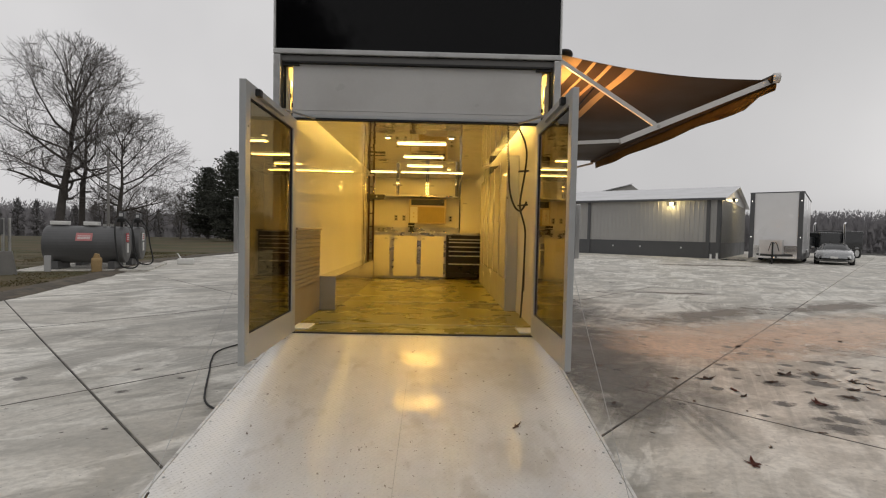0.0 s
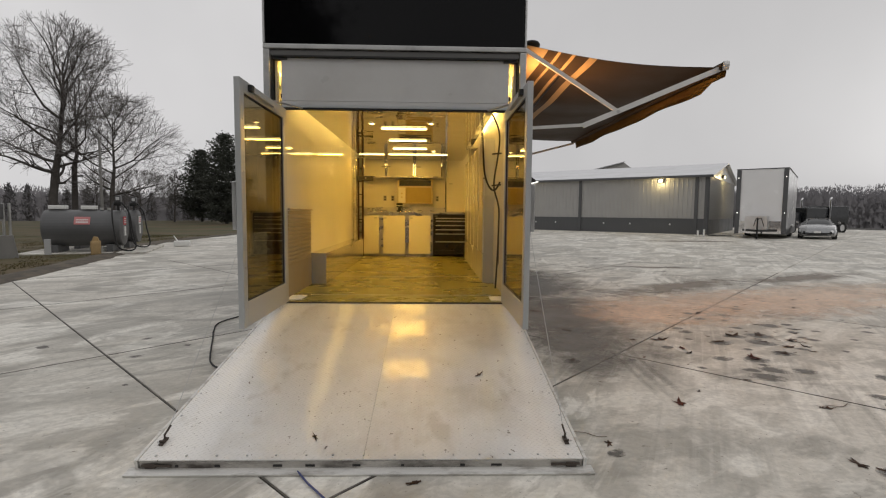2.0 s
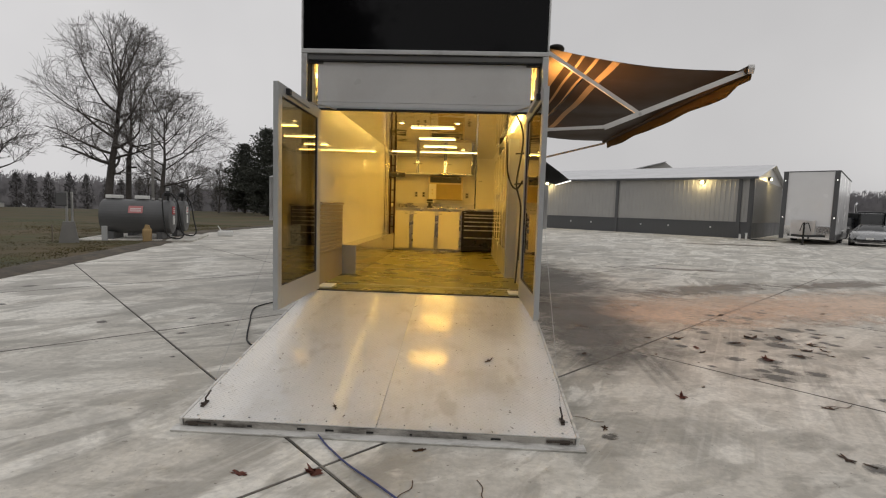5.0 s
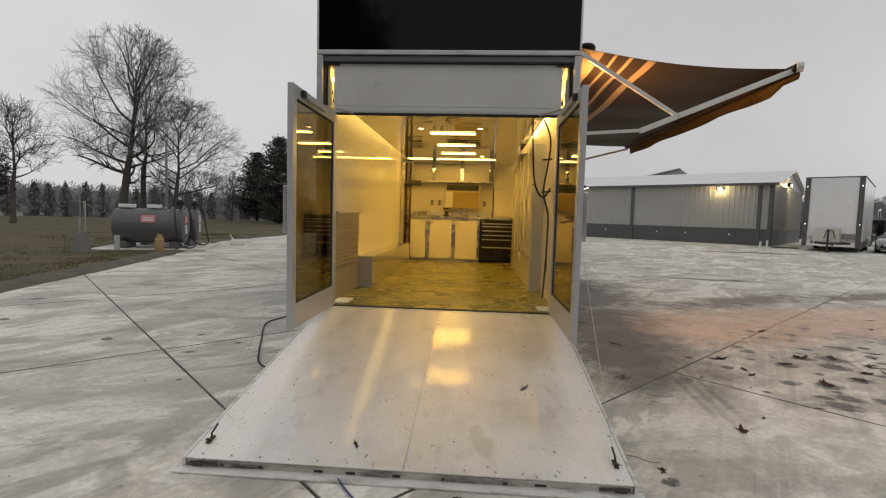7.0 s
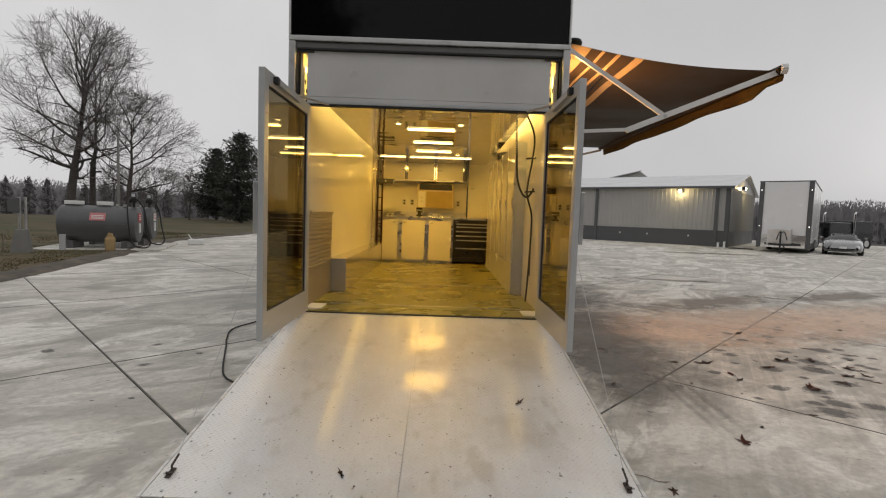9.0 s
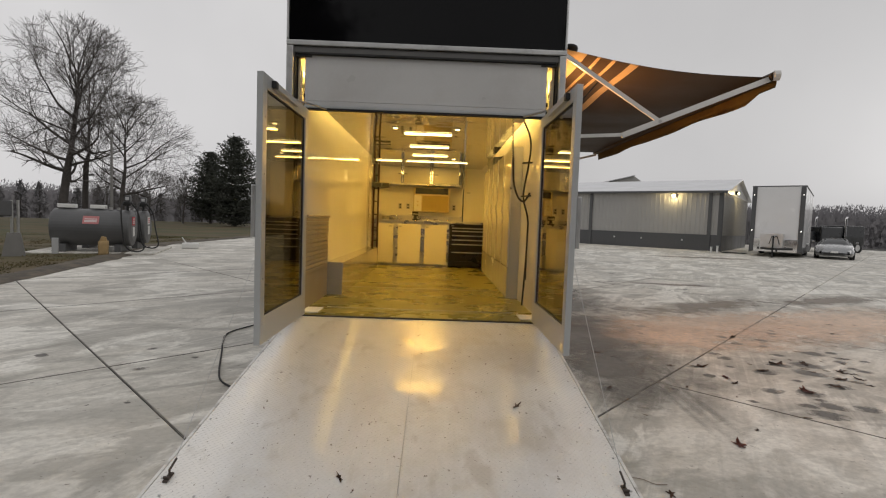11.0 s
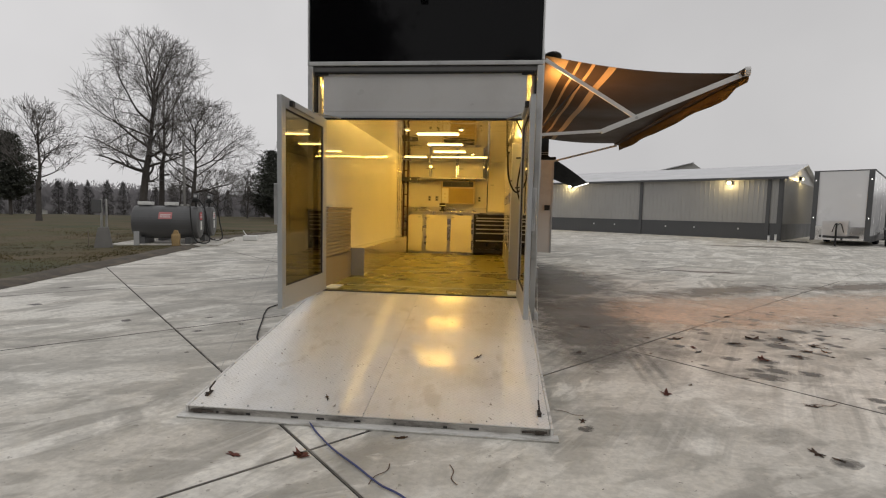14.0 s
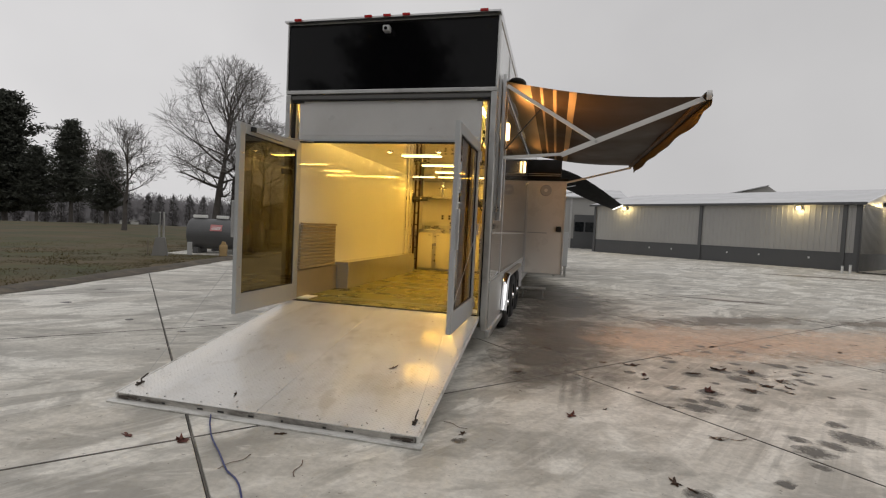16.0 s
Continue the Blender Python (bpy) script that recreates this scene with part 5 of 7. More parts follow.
# ---- yard: buildings, parked vehicles, tanks ----
def build_main_building():
    t = thing("steel_building", "long grey steel building with charcoal base and pale roof", "building")
    L, D, EAVE, RIDGE, BASE = 18.3, 14.0, 4.12, 5.45, 1.06
    bm = B()
    box(bm, -L, 0, 0, D, BASE, EAVE)
    part("wall", bm, M["siding"], t)
    bm = B()
    prism(bm, [(0.0, EAVE), (D / 2, RIDGE), (D, EAVE)], "x", -0.02, 0.0)
    part("gable", bm, M["siding"], t)
    bm = B()
    box(bm, -L - 0.02, 0.02, -0.02, D + 0.02, 0, BASE)
    part("base_wall", bm, M["wainscot"], t)
    bm = B()
    for k in range(int(L / 0.3)):
        x = -L + 0.15 + k * 0.3
        prism(bm, [(x - 0.045, 0.0), (x - 0.02, -0.018), (x + 0.02, -0.018), (x + 0.045, 0.0)], "z", BASE + 0.06, EAVE - 0.16)
    part("wall_ribs", bm, M["siding"], t)["kind"] = "stuff"
    bm = B()
    for k in range(int(L / 0.3)):
        x = -L + 0.15 + k * 0.3
        box(bm, x - 0.03, x + 0.03, -0.028, -0.02, 0.03, BASE - 0.04)
    part("base_ribs", bm, M["wainscot"], t)["kind"] = "stuff"
    bm = B()
    for k in range(int(D / 0.3)):
        y = 0.15 + k * 0.3
        box(bm, 0.0, 0.03, y - 0.022, y + 0.022, BASE + 0.002, EAVE)
    part("gable_ribs", bm, M["siding"], t)["kind"] = "stuff"
    for a, b in ((-0.3, D / 2), (D + 0.3, D / 2)):
        bm = B()
        za, zb = EAVE - 0.06, RIDGE + 0.0
        q = [bm.verts.new(p) for p in ((-L - 0.3, a, za), (0.3, a, za), (0.3, b, zb), (-L - 0.3, b, zb), (-L - 0.3, a, za + 0.08), (0.3, a, za + 0.08), (0.3, b, zb + 0.08), (-L - 0.3, b, zb + 0.08))]
        bmesh.ops.convex_hull(bm, input=q)
        part("roof", bm, M["roof_metal"], t)
    bm = B()
    box(bm, -L - 0.3, 0.3, -0.42, -0.30, EAVE - 0.14, EAVE + 0.02, 0.01)
    part("gutter", bm, M["wainscot"], t)
    for x in (-0.12, -0.75, -9.15, -L + 0.12):
        bm = B()
        box(bm, x - 0.11, x + 0.11, -0.10, -0.02, 0.0, EAVE - 0.12, 0.01)
        part("downspout", bm, M["wainscot"], t)
    bm = B()
    box(bm, -0.10, 0.06, -0.06, 0.16, 0, EAVE)
    part("corner_trim", bm, M["wainscot"], t)
    bm = B()
    box(bm, -L - 0.03, 0.03, -0.05, -0.02, BASE - 0.03, BASE + 0.05)
    part("base_trim", bm, M["wainscot"], t)
    for x, y, sx, sy in ((-3.1, -0.02, 0, -1), (-15.3, -0.02, 0, -1), (0.0, 5.6, 1, 0)):
        z = 3.83 if sx == 0 else 4.35
        bm = B()
        if sx:
            box(bm, 0.03, 0.20, y - 0.17, y + 0.17, z - 0.12, z + 0.14, 0.02)
        else:
            box(bm, x - 0.17, x + 0.17, -0.20, -0.03, z - 0.12, z + 0.14, 0.02)
        pack = part("wall_light", bm, M["black"], t, "lit wall light")
        bm = B()
        if sx:
            box(bm, 0.19, 0.25, y - 0.08, y + 0.08, z - 0.12, z + 0.04, 0.02)
        else:
            box(bm, x - 0.10, x + 0.10, -0.27, -0.19, z - 0.12, z + 0.05, 0.02)
        part("lens", bm, M["lamp_far"], pack)
    for x in (-2.4, -5.2, -7.2, -11.2, -13.0):
        bm = B()
        box(bm, x - 0.05, x + 0.05, -0.09, -0.05, 0.62, 0.74, 0.01)
        part("tap_box", bm, M["alu"], t)
    ang = math.degrees(math.atan2(-0.623, 0.782))
    t.matrix_basis = pose(19.56, 28.2, 0, 0, 0, ang)
    u, v = Vector((0.782, -0.623, 0)), Vector((0.623, 0.782, 0))
    for p in (Vector((19.56, 28.2, 3.75)) - u * 3.1 - v * 0.42, Vector((19.56, 28.2, 3.75)) - u * 15.3 - v * 0.42, Vector((19.56, 28.2, 4.3)) + v * 5.6 + u * 0.42):
        lamp = new("wall_lamp", bpy.data.lights.new("wall_lamp", "POINT"))
        lamp.data.energy, lamp.data.color, lamp.data.shadow_soft_size = 50, (1.0, 0.76, 0.34), 0.08
        lamp.location = p
    return t


def build_far_buildings():
    t = thing("garage_building", "grey steel garage with a dark overhead door", "building")
    bm = B()
    box(bm, -4.0, 8.5, 47.0, 60, 1.0, 5.3)
    part("wall", bm, M["siding"], t)
    bm = B()
    box(bm, -4.02, 8.52, 46.98, 60.02, -0.1, 1.0)
    part("base_wall", bm, M["wainscot"], t)
    bm = B()
    prism(bm, [(46.6, 5.25), (53.5, 6.6), (60.4, 5.25), (60.4, 5.35), (53.5, 6.72), (46.6, 5.37)], "x", -4.4, 8.9)
    part("roof", bm, M["roof_metal"], t)
    bm = B()
    box(bm, 3.75, 5.9, 46.9, 46.97, 0.0, 3.5)
    d = part("overhead_door", bm, M["wainscot"], t)
    for x in (3.85, 4.90):
        bm = B()
        box(bm, x, x + 0.9, 46.86, 46.89, 1.75, 2.75)
        part("window", bm, M["dark_glass"], d)
    for x in (2.6, 3.4, 6.1):
        bm = B()
        box(bm, x - 0.1, x + 0.1, 46.88, 46.97, 0.0, 5.2)
        part("post_trim", bm, M["alu_dull"], t)
    settle(t)
    t = thing("distant_barn", "large pale-roofed barn behind the steel building", "building")
    bm = B()
    prism(bm, [(24.0, 7.6), (28.2, 8.85), (29.4, 8.0), (29.4, -0.2), (24.0, -0.2)], "y", 65.0, 95)
    part("wall", bm, M["siding"], t)
    bm = B()
    q = [bm.verts.new(p) for p in ((23.6, 64.6, 7.75), (28.2, 64.6, 8.95), (28.2, 95, 8.95), (23.6, 95, 7.75), (23.6, 64.6, 7.62), (28.2, 64.6, 8.84), (28.2, 95, 8.84), (23.6, 95, 7.62))]
    bmesh.ops.convex_hull(bm, input=q)
    part("roof", bm, M["roof_metal"], t)
    settle(t)


def wheel_parts(parent, x, y, r, w, s):
    bm = B()
    n = 28
    prof = [(0.0, r * 0.6), (0.0, r * 0.93), (w * 0.15, r), (w * 0.85, r), (w, r * 0.93), (w, r * 0.6)]
    for p, q in zip(prof, prof[1:]):
        ra = [bm.verts.new((x + s * p[0], y + p[1] * math.cos(2 * math.pi * k / n), r + p[1] * math.sin(2 * math.pi * k / n))) for k in range(n)]
        rb = [bm.verts.new((x + s * q[0], y + q[1] * math.cos(2 * math.pi * k / n), r + q[1] * math.sin(2 * math.pi * k / n))) for k in range(n)]
        for k in range(n):
            bm.faces.new((ra[k], ra[(k + 1) % n], rb[(k + 1) % n], rb[k]))
    bmesh.ops.remove_doubles(bm, verts=bm.verts, dist=0.0005)
    bmesh.ops.recalc_face_normals(bm, faces=bm.faces)
    wheel = part("wheel", bm, M["rubber"], parent, "", True)
    bm = B()
    tube(bm, [(x + s * w * 0.55, y, r), (x + s * w * 0.9, y, r)], [r * 0.62, r * 0.55], 20)
    part("rim", bm, M["alu"], wheel)


def build_white_trailer():
    t = thing("parked_trailer", "parked white enclosed trailer with silver stone guard and tongue", "trailer")
    H0, H1 = 0.30, 4.12
    bm = B()
    box(bm, -1.29, 1.29, 0.02, 9.5, H0, H1, 0.03)
    part("body", bm, M["white_body"], t)
    for s in (-1, 1):
        bm = B()
        box(bm, s * 1.295, s * 1.06, -0.045, 0.06, H0, H1 + 0.01, 0.02)
        part("corner_cap", bm, M["wainscot"], t, "dark corner cap")
        bm = B()
        box(bm, s * 1.055, s * 1.035, -0.03, 0.02, H0, H1)
        part("cap_edge", bm, M["alu"], t)
        for z in (3.6, 1.5):
            bm = B()
            box(bm, s * 1.19 - 0.018, s * 1.19 + 0.018, -0.06, -0.045, z, z + 0.07, 0.008)
            part("marker_light", bm, M["led"], t)
    bm = B()
    box(bm, -1.29, 1.29, -0.035, 0.018, H0, 1.06, 0.01)
    part("stone_guard", bm, M["chrome"], t, "silver stone guard")
    bm = B()
    box(bm, -0.72, 0.42, -0.45, -0.04, 0.45, 1.38, 0.02)
    part("tongue_box", bm, M["alu"], t)
    bm = B()
    box(bm, -1.32, 1.32, 0.0, 9.5, H1 + 0.001, H1 + 0.05, 0.01)
    part("roof_rail", bm, M["wainscot"], t)
    for s in (-1, 1):
        bm = B()
        bar(bm, (s * 0.9, 0.1, 0.50), (s * 0.05, -1.5, 0.50), 0.09, 0.12)
        part("tongue_rail", bm, M["black"], t)
    bm = B()
    tube(bm, [(0, -1.2, 0.02), (0, -1.2, 1.25)], 0.045, 10)
    box(bm, -0.12, 0.12, -1.3, -1.1, 0.0, 0.02)
    part("jack", bm, M["black"], t)
    bm = B()
    tube(bm, curve_points([(-0.25, -0.52, 0.75), (-0.12, -0.6, 1.2), (0.0, -0.9, 1.15), (0.12, -0.6, 1.2), (0.25, -0.52, 0.75)], 6), 0.02, 6)
    part("cable_loop", bm, M["rubber"], t)
    for y in (5.0, 5.9):
        for s in (-1, 1):
            wheel_parts(t, s * 1.08, y, 0.37, 0.22, s)
    for s in (-1, 1):
        bm = B()
        box(bm, s * 1.2, s * 1.34, 4.5, 6.4, 0.72, 0.80, 0.01)
        part("fender", bm, M["alu"], t)
        bm = B()
        box(bm, s * 1.295, s * 1.31, 0.1, 9.5, H0 - 0.06, H0 + 0.30)
        part("skirt", bm, M["wainscot"], t)
    t.matrix_basis = pose(20.02, 23.52, 0, 0, 0, -40)


def build_car():
    t = thing("sports_car", "low silver sports car parked nose first", "car")
    ys = [-2.28, -2.2, -1.95, -1.5, -0.95, -0.55, 0.2, 1.0, 1.6, 2.1, 2.28]
    half = [0.62, 0.78, 0.88, 0.92, 0.93, 0.93, 0.93, 0.95, 0.95, 0.90, 0.82]
    top = [0.50, 0.58, 0.68, 0.78, 0.85, 0.88, 0.90, 0.94, 0.98, 0.98, 0.90]
    low = [0.28, 0.22, 0.18, 0.18, 0.18, 0.18, 0.18, 0.18, 0.18, 0.24, 0.34]
    bm = B()
    rings = []
    for y, h, tp, lo in zip(ys, half, top, low):
        sec = [(-h * 0.92, lo), (-h, lo + 0.12), (-h, tp - 0.20), (-h * 0.86, tp - 0.04), (-h * 0.5, tp), (0, tp + 0.02), (h * 0.5, tp), (h * 0.86, tp - 0.04), (h, tp - 0.20), (h, lo + 0.12), (h * 0.92, lo)]
        rings.append([bm.verts.new((x, y, z)) for x, z in sec])
    for a, b in zip(rings, rings[1:]):
        for k in range(len(a)):
            j = (k + 1) % len(a)
            bm.faces.new((a[k], a[j], b[j], b[k]))
    bm.faces.new(rings[0])
    bm.faces.new(rings[-1][::-1])
    bmesh.ops.recalc_face_normals(bm, faces=bm.faces)
    part("body", bm, M["car"], t, "silver painted body", True)
    bm = B()
    cab = [(-0.75, 0.74, 0.86), (-0.1, 0.60, 1.17), (0.55, 0.57, 1.20), (1.25, 0.62, 1.12), (1.75, 0.72, 0.98)]
    rr = [[bm.verts.new(p) for p in ((-w - 0.10, y, 0.84), (-w, y, z - 0.03), (-w * 0.6, y, z), (w * 0.6, y, z), (w, y, z - 0.03), (w + 0.10, y, 0.84))] for y, w, z in cab]
    for a, b in zip(rr, rr[1:]):
        for k in range(5):
            bm.faces.new((a[k], b[k], b[k + 1], a[k + 1]))
    bmesh.ops.recalc_face_normals(bm, faces=bm.faces)
    part("greenhouse", bm, M["dark_glass"], t, "dark windscreen and windows", True)
    bm = B()
    box(bm, -0.55, 0.55, 0.0, 1.0, 1.185, 1.215, 0.01)
    part("roof_panel", bm, M["car"], t)
    bm = B()
    box(bm, -0.50, 0.50, -2.31, -2.26, 0.26, 0.36, 0.015)
    part("grille", bm, M["black"], t)
    bm = B()
    box(bm, -0.17, 0.17, -2.33, -2.29, 0.38, 0.49, 0.008)
    part("front_plate", bm, M["sign_white"], t)
    for s in (-1, 1):
        bm = B()
        box(bm, s * 0.44, s * 0.68, -2.27, -2.18, 0.40, 0.47, 0.01)
        part("headlight", bm, M["dark_glass"], t)
        bm = B()
        box(bm, s * 0.95, s * 1.10, -0.62, -0.50, 0.92, 1.03, 0.02)
        part("wing_mirror", bm, M["car"], t)
        for y in (-1.40, 1.30):
            wheel_parts(t, s * 0.70, y, 0.33, 0.24, s)
    ang = math.degrees(math.atan2(-0.63, 0.77))
    t.matrix_basis = pose(24.5, 24.65, 0, 0, 0, ang)


def build_truck():
    t = thing("parked_truck", "dark parked truck tractor with bright exhaust stacks", "truck")
    bm = B()
    box(bm, -1.1, 1.1, 0.2, 2.6, 0.9, 2.15, 0.08)
    part("cab", bm, M["truck"], t)
    bm = B()
    box(bm, -0.75, 0.75, -2.2, 0.2, 0.8, 1.75, 0.12)
    part("hood", bm, M["truck"], t)
    bm = B()
    box(bm, -1.0, 1.0, 0.14, 0.2, 1.6, 2.05, 0.02)
    part("windscreen", bm, M["dark_glass"], t)
    bm = B()
    box(bm, -1.15, 1.15, 2.85, 4.9, 0.75, 2.3, 0.05)
    part("load_bed", bm, M["truck"], t)
    for s in (-1, 1):
        bm = B()
        tube(bm, [(s * 1.2, 2.65, 0.9), (s * 1.2, 2.65, 2.85), (s * 1.2, 2.78, 2.98)], 0.075, 12)
        part("exhaust_stack", bm, M["chrome"], t, "bright exhaust stack")
        bm = B()
        box(bm, s * 0.7, s * 1.15, -2.0, -0.6, 0.75, 1.1, 0.1)
        part("mudguard", bm, M["truck"], t)
        for y in (-1.3, 3.2, 4.3):
            wheel_parts(t, s * 0.85, y, 0.5, 0.3, s)
    bm = B()
    box(bm, -0.6, 0.6, -2.28, -2.2, 0.85, 1.6, 0.03)
    part("radiator_grille", bm, M["chrome"], t)
    bm = B()
    box(bm, -1.2, 1.2, -2.5, -2.3, 0.45, 0.75, 0.03)
    part("bumper", bm, M["alu_dull"], t)
    t.matrix_basis = pose(30.35, 34.65, -0.1, 0, 0, -75)


def fuel_tank(m, red_sign):
    t = thing("fuel_tank", "grey horizontal fuel tank with pump and hoses", "fuel tank", "fuel tanks")
    R, L = 0.575, 2.06
    bm = B()
    n = 40
    prof = [(-L / 2 - 0.05, 0.0), (-L / 2 - 0.045, R * 0.7), (-L / 2, R * 0.97), (-L / 2 + 0.03, R), (L / 2 - 0.03, R), (L / 2, R * 0.97), (L / 2 + 0.045, R * 0.7), (L / 2 + 0.05, 0.0)]
    rings = [[bm.verts.new((x, r * math.cos(2 * math.pi * k / n), 0.75 + r * math.sin(2 * math.pi * k / n))) for k in range(n)] for x, r in prof[1:-1]]
    for a, b in zip(rings, rings[1:]):
        for k in range(n):
            bm.faces.new((a[k], a[(k + 1) % n], b[(k + 1) % n], b[k]))
    bm.faces.new(rings[0][::-1])
    bm.faces.new(rings[-1])
    bmesh.ops.recalc_face_normals(bm, faces=bm.faces)
    part("shell", bm, M["tank"], t, "", False)
    for x in (-0.72, 0.72):
        bm = B()
        box(bm, x - 0.09, x + 0.09, -0.50, 0.50, 0.0, 0.24, 0.01)
        part("cradle", bm, M["tank"], t)
    for x, w in ((-0.72, 0.23), (0.10, 0.20)) if red_sign else ():
        bm = B()
        box(bm, x - w, x + w, -0.14, 0.14, 1.345, 1.465, 0.02)
        h = part("hatch", bm, M["sign_white"], t, "pale hatch box")
        bm = B()
        tube(bm, [(x, 0, 1.30), (x, 0, 1.344)], 0.10, 16)
        part("neck", bm, M["tank"], h)
    for x in (0.46, 0.66):
        bm = B()
        tube(bm, [(x, -0.12, 1.32), (x, -0.12, 1.40)], 0.05, 12)
        part("vent_cap", bm, M["alu"], t)
    bm = B()
    tube(bm, [(0.90, -0.05, 1.30), (0.90, -0.05, 1.50)], 0.04, 10)
    box(bm, 0.79, 1.01, -0.18, 0.10, 1.47, 1.60, 0.03)
    p = part("pump", bm, M["black"], t, "black fuel pump")
    bm = B()
    box(bm, 0.84, 1.0, -0.20, 0.02, 1.601, 1.80, 0.03)
    part("meter", bm, M["wainscot"], p)
    bm = B()
    box(bm, 0.87, 0.97, -0.225, -0.201, 1.65, 1.75, 0.005)
    part("dial", bm, M["panel_grey"], p)
    bm = B()
    tube(bm, curve_points([(0.80, -0.1, 1.60), (0.84, -0.58, 1.35), (0.90, -0.72, 0.75), (1.00, -0.74, 0.20), (1.25, -0.74, 0.05), (1.45, -0.55, 0.15), (1.32, -0.30, 0.70), (1.22, -0.2, 1.25), (1.0, -0.1, 1.58)], 8), 0.022, 8)
    part("hose", bm, M["rubber"], t, "", True)
    # warning signs with plain bars in place of small print
    def sign(name, x0, x1, z0, z1, m_key, on_end):
        bm = B()
        if on_end:
            box(bm, L / 2 + 0.046, L / 2 + 0.058, x0, x1, z0, z1)
        else:
            a = math.asin(min(1, ((z0 + z1) / 2 - 0.75) / R))
            mm = pose(0, -math.cos(a) * (R + 0.004), 0.75 + math.sin(a) * (R + 0.004), -math.degrees(a), 0, 0)
            box(bm, x0, x1, -0.004, 0.004, -(z1 - z0) / 2, (z1 - z0) / 2, 0, mm)
        return part(name, bm, M[m_key], t)
    if red_sign:
        sign("warning_sign", -0.18, 0.24, 0.86, 1.12, "pink_sign", False)
        bm = B()
        a = math.asin((0.99 - 0.75) / R)
        mm = pose(0, -math.cos(a) * (R + 0.012), 0.75 + math.sin(a) * (R + 0.012), -math.degrees(a), 0, 0)
        for z in (-0.06, -0.02, 0.03):
            box(bm, -0.13, 0.19, -0.002, 0.002, z - 0.010, z + 0.010, 0, mm)
        part("sign_lettering", bm, M["sign_white"], t)
    s = sign("end_sign", -0.30, 0.02, 0.85, 1.12, "red_sign" if red_sign else "sign_white", True)
    bm = B()
    for z in (0.91, 0.97, 1.04):
        box(bm, L / 2 + 0.0585, L / 2 + 0.062, -0.26, -0.02, z, z + 0.028)
    part("sign_lettering", bm, M["sign_white"] if red_sign else M["red_sign"], s)
    sign("end_label", -0.22, -0.02, 0.50, 0.80, "sign_white", True)
    t.matrix_basis = m
    return t


def build_tank_yard():
    fuel_tank(pose(-10.70, 10.92, 0.05, 0, 0, 19.9), True)
    fuel_tank(pose(-11.18, 12.55, 0.05, 0, 0, 19.9), False)
    bm = B()
    box(bm, -1.6, 1.8, -1.0, 2.4, 0.0, 0.055, 0.01, pose(-10.75, 11.0, 0, 0, 0, 19.9))
    structure("tank_pad", bm, M["concrete"], "pale concrete pad under the tanks", "pad")
    t = thing("power_pedestal", "grey electrical box on a post with a concrete foot", "electrical box")
    bm = B()
    prism(bm, [(-0.25, 0.0), (0.25, 0.0), (0.15, 0.66), (-0.13, 0.66)], "y", -0.15, 0.15)
    part("foot", bm, M["pole_grey"], t)
    for x in (-0.03, 0.10):
        bm = B()
        tube(bm, [(x, 0, 0.6), (x, 0, 1.55)], 0.035, 10)
        part("conduit", bm, M["alu_dull"], t)
    bm = B()
    box(bm, -0.28, -0.02, -0.14, -0.02, 1.12, 1.52, 0.01)
    bx = part("box", bm, M["wainscot"], t)
    bm = B()
    box(bm, -0.265, -0.035, -0.155, -0.142, 1.14, 1.50, 0.004)
    part("cover", bm, M["tank"], bx)
    t.matrix_basis = pose(-11.35, 8.70, 0.0, 0, 0, 38)
    t = thing("tan_sack", "crumpled tan paper sack standing by the tank", "sack")
    bm = B()
    box(bm, -0.12, 0.12, -0.10, 0.10, 0.0, 0.44)
    bmesh.ops.subdivide_edges(bm, edges=bm.edges[:], cuts=4, use_grid_fill=True)
    for v in bm.verts:
        v.co += Vector((noise.noise(v.co * 6), noise.noise(v.co * 6 + Vector((5, 0, 0))), noise.noise(v.co * 6 + Vector((0, 7, 0))))) * 0.022 * (1 if v.co.z > 0.02 else 0.2)
    part("bag", bm, M["paper_bag"], t, "", True)
    bm = B()
    prism(bm, [(-0.10, 0.43), (0.10, 0.42), (0.06, 0.56), (-0.04, 0.58)], "y", -0.05, 0.05)
    part("folded_top", bm, M["paper_bag"], t)
    t.matrix_basis = pose(-9.78, 9.95, 0.0, 0, 0, 25)
    t = thing("steel_bollard", "short grey upright beside the tank", "bollard")
    bm = B()
    box(bm, -0.075, 0.075, -0.05, 0.05, 0.0, 0.5, 0.01)
    part("post", bm, M["panel_grey"], t)
    t.matrix_basis = pose(-11.05, 9.75, 0.0, 0, 0, 25)
    t = thing("white_jug", "white plastic jug lying by the tanks", "jug")
    bm = B()
    box(bm, -0.28, 0.28, -0.14, 0.14, 0.0, 0.22, 0.05)
    part("body", bm, M["sign_white"], t)
    bm = B()
    tube(bm, [(-0.15, 0, 0.2), (-0.28, 0, 0.42)], [0.03, 0.015], 10)
    part("spout", bm, M["sign_white"], t)
    t.matrix_basis = pose(-9.25, 14.0, 0.0, 0, 0, 20)
    t = thing("wire_stake", "thin stake in the grass", "stake")
    bm = B()
    tube(bm, [(-11.95, 8.8, 0), (-11.95, 8.8, 0.55)], 0.02, 6)
    part("stake", bm, M["timber"], t)
    settle(t)
    t = thing("utility_pole", "tall slim grey pole among the trees", "pole")
    bm = B()
    tube(bm, [(-27.0, 36.2, -0.1), (-27.0, 36.2, 7.3)], [0.13, 0.09], 10)
    part("pole", bm, M["pole_grey"], t)
    settle(t)


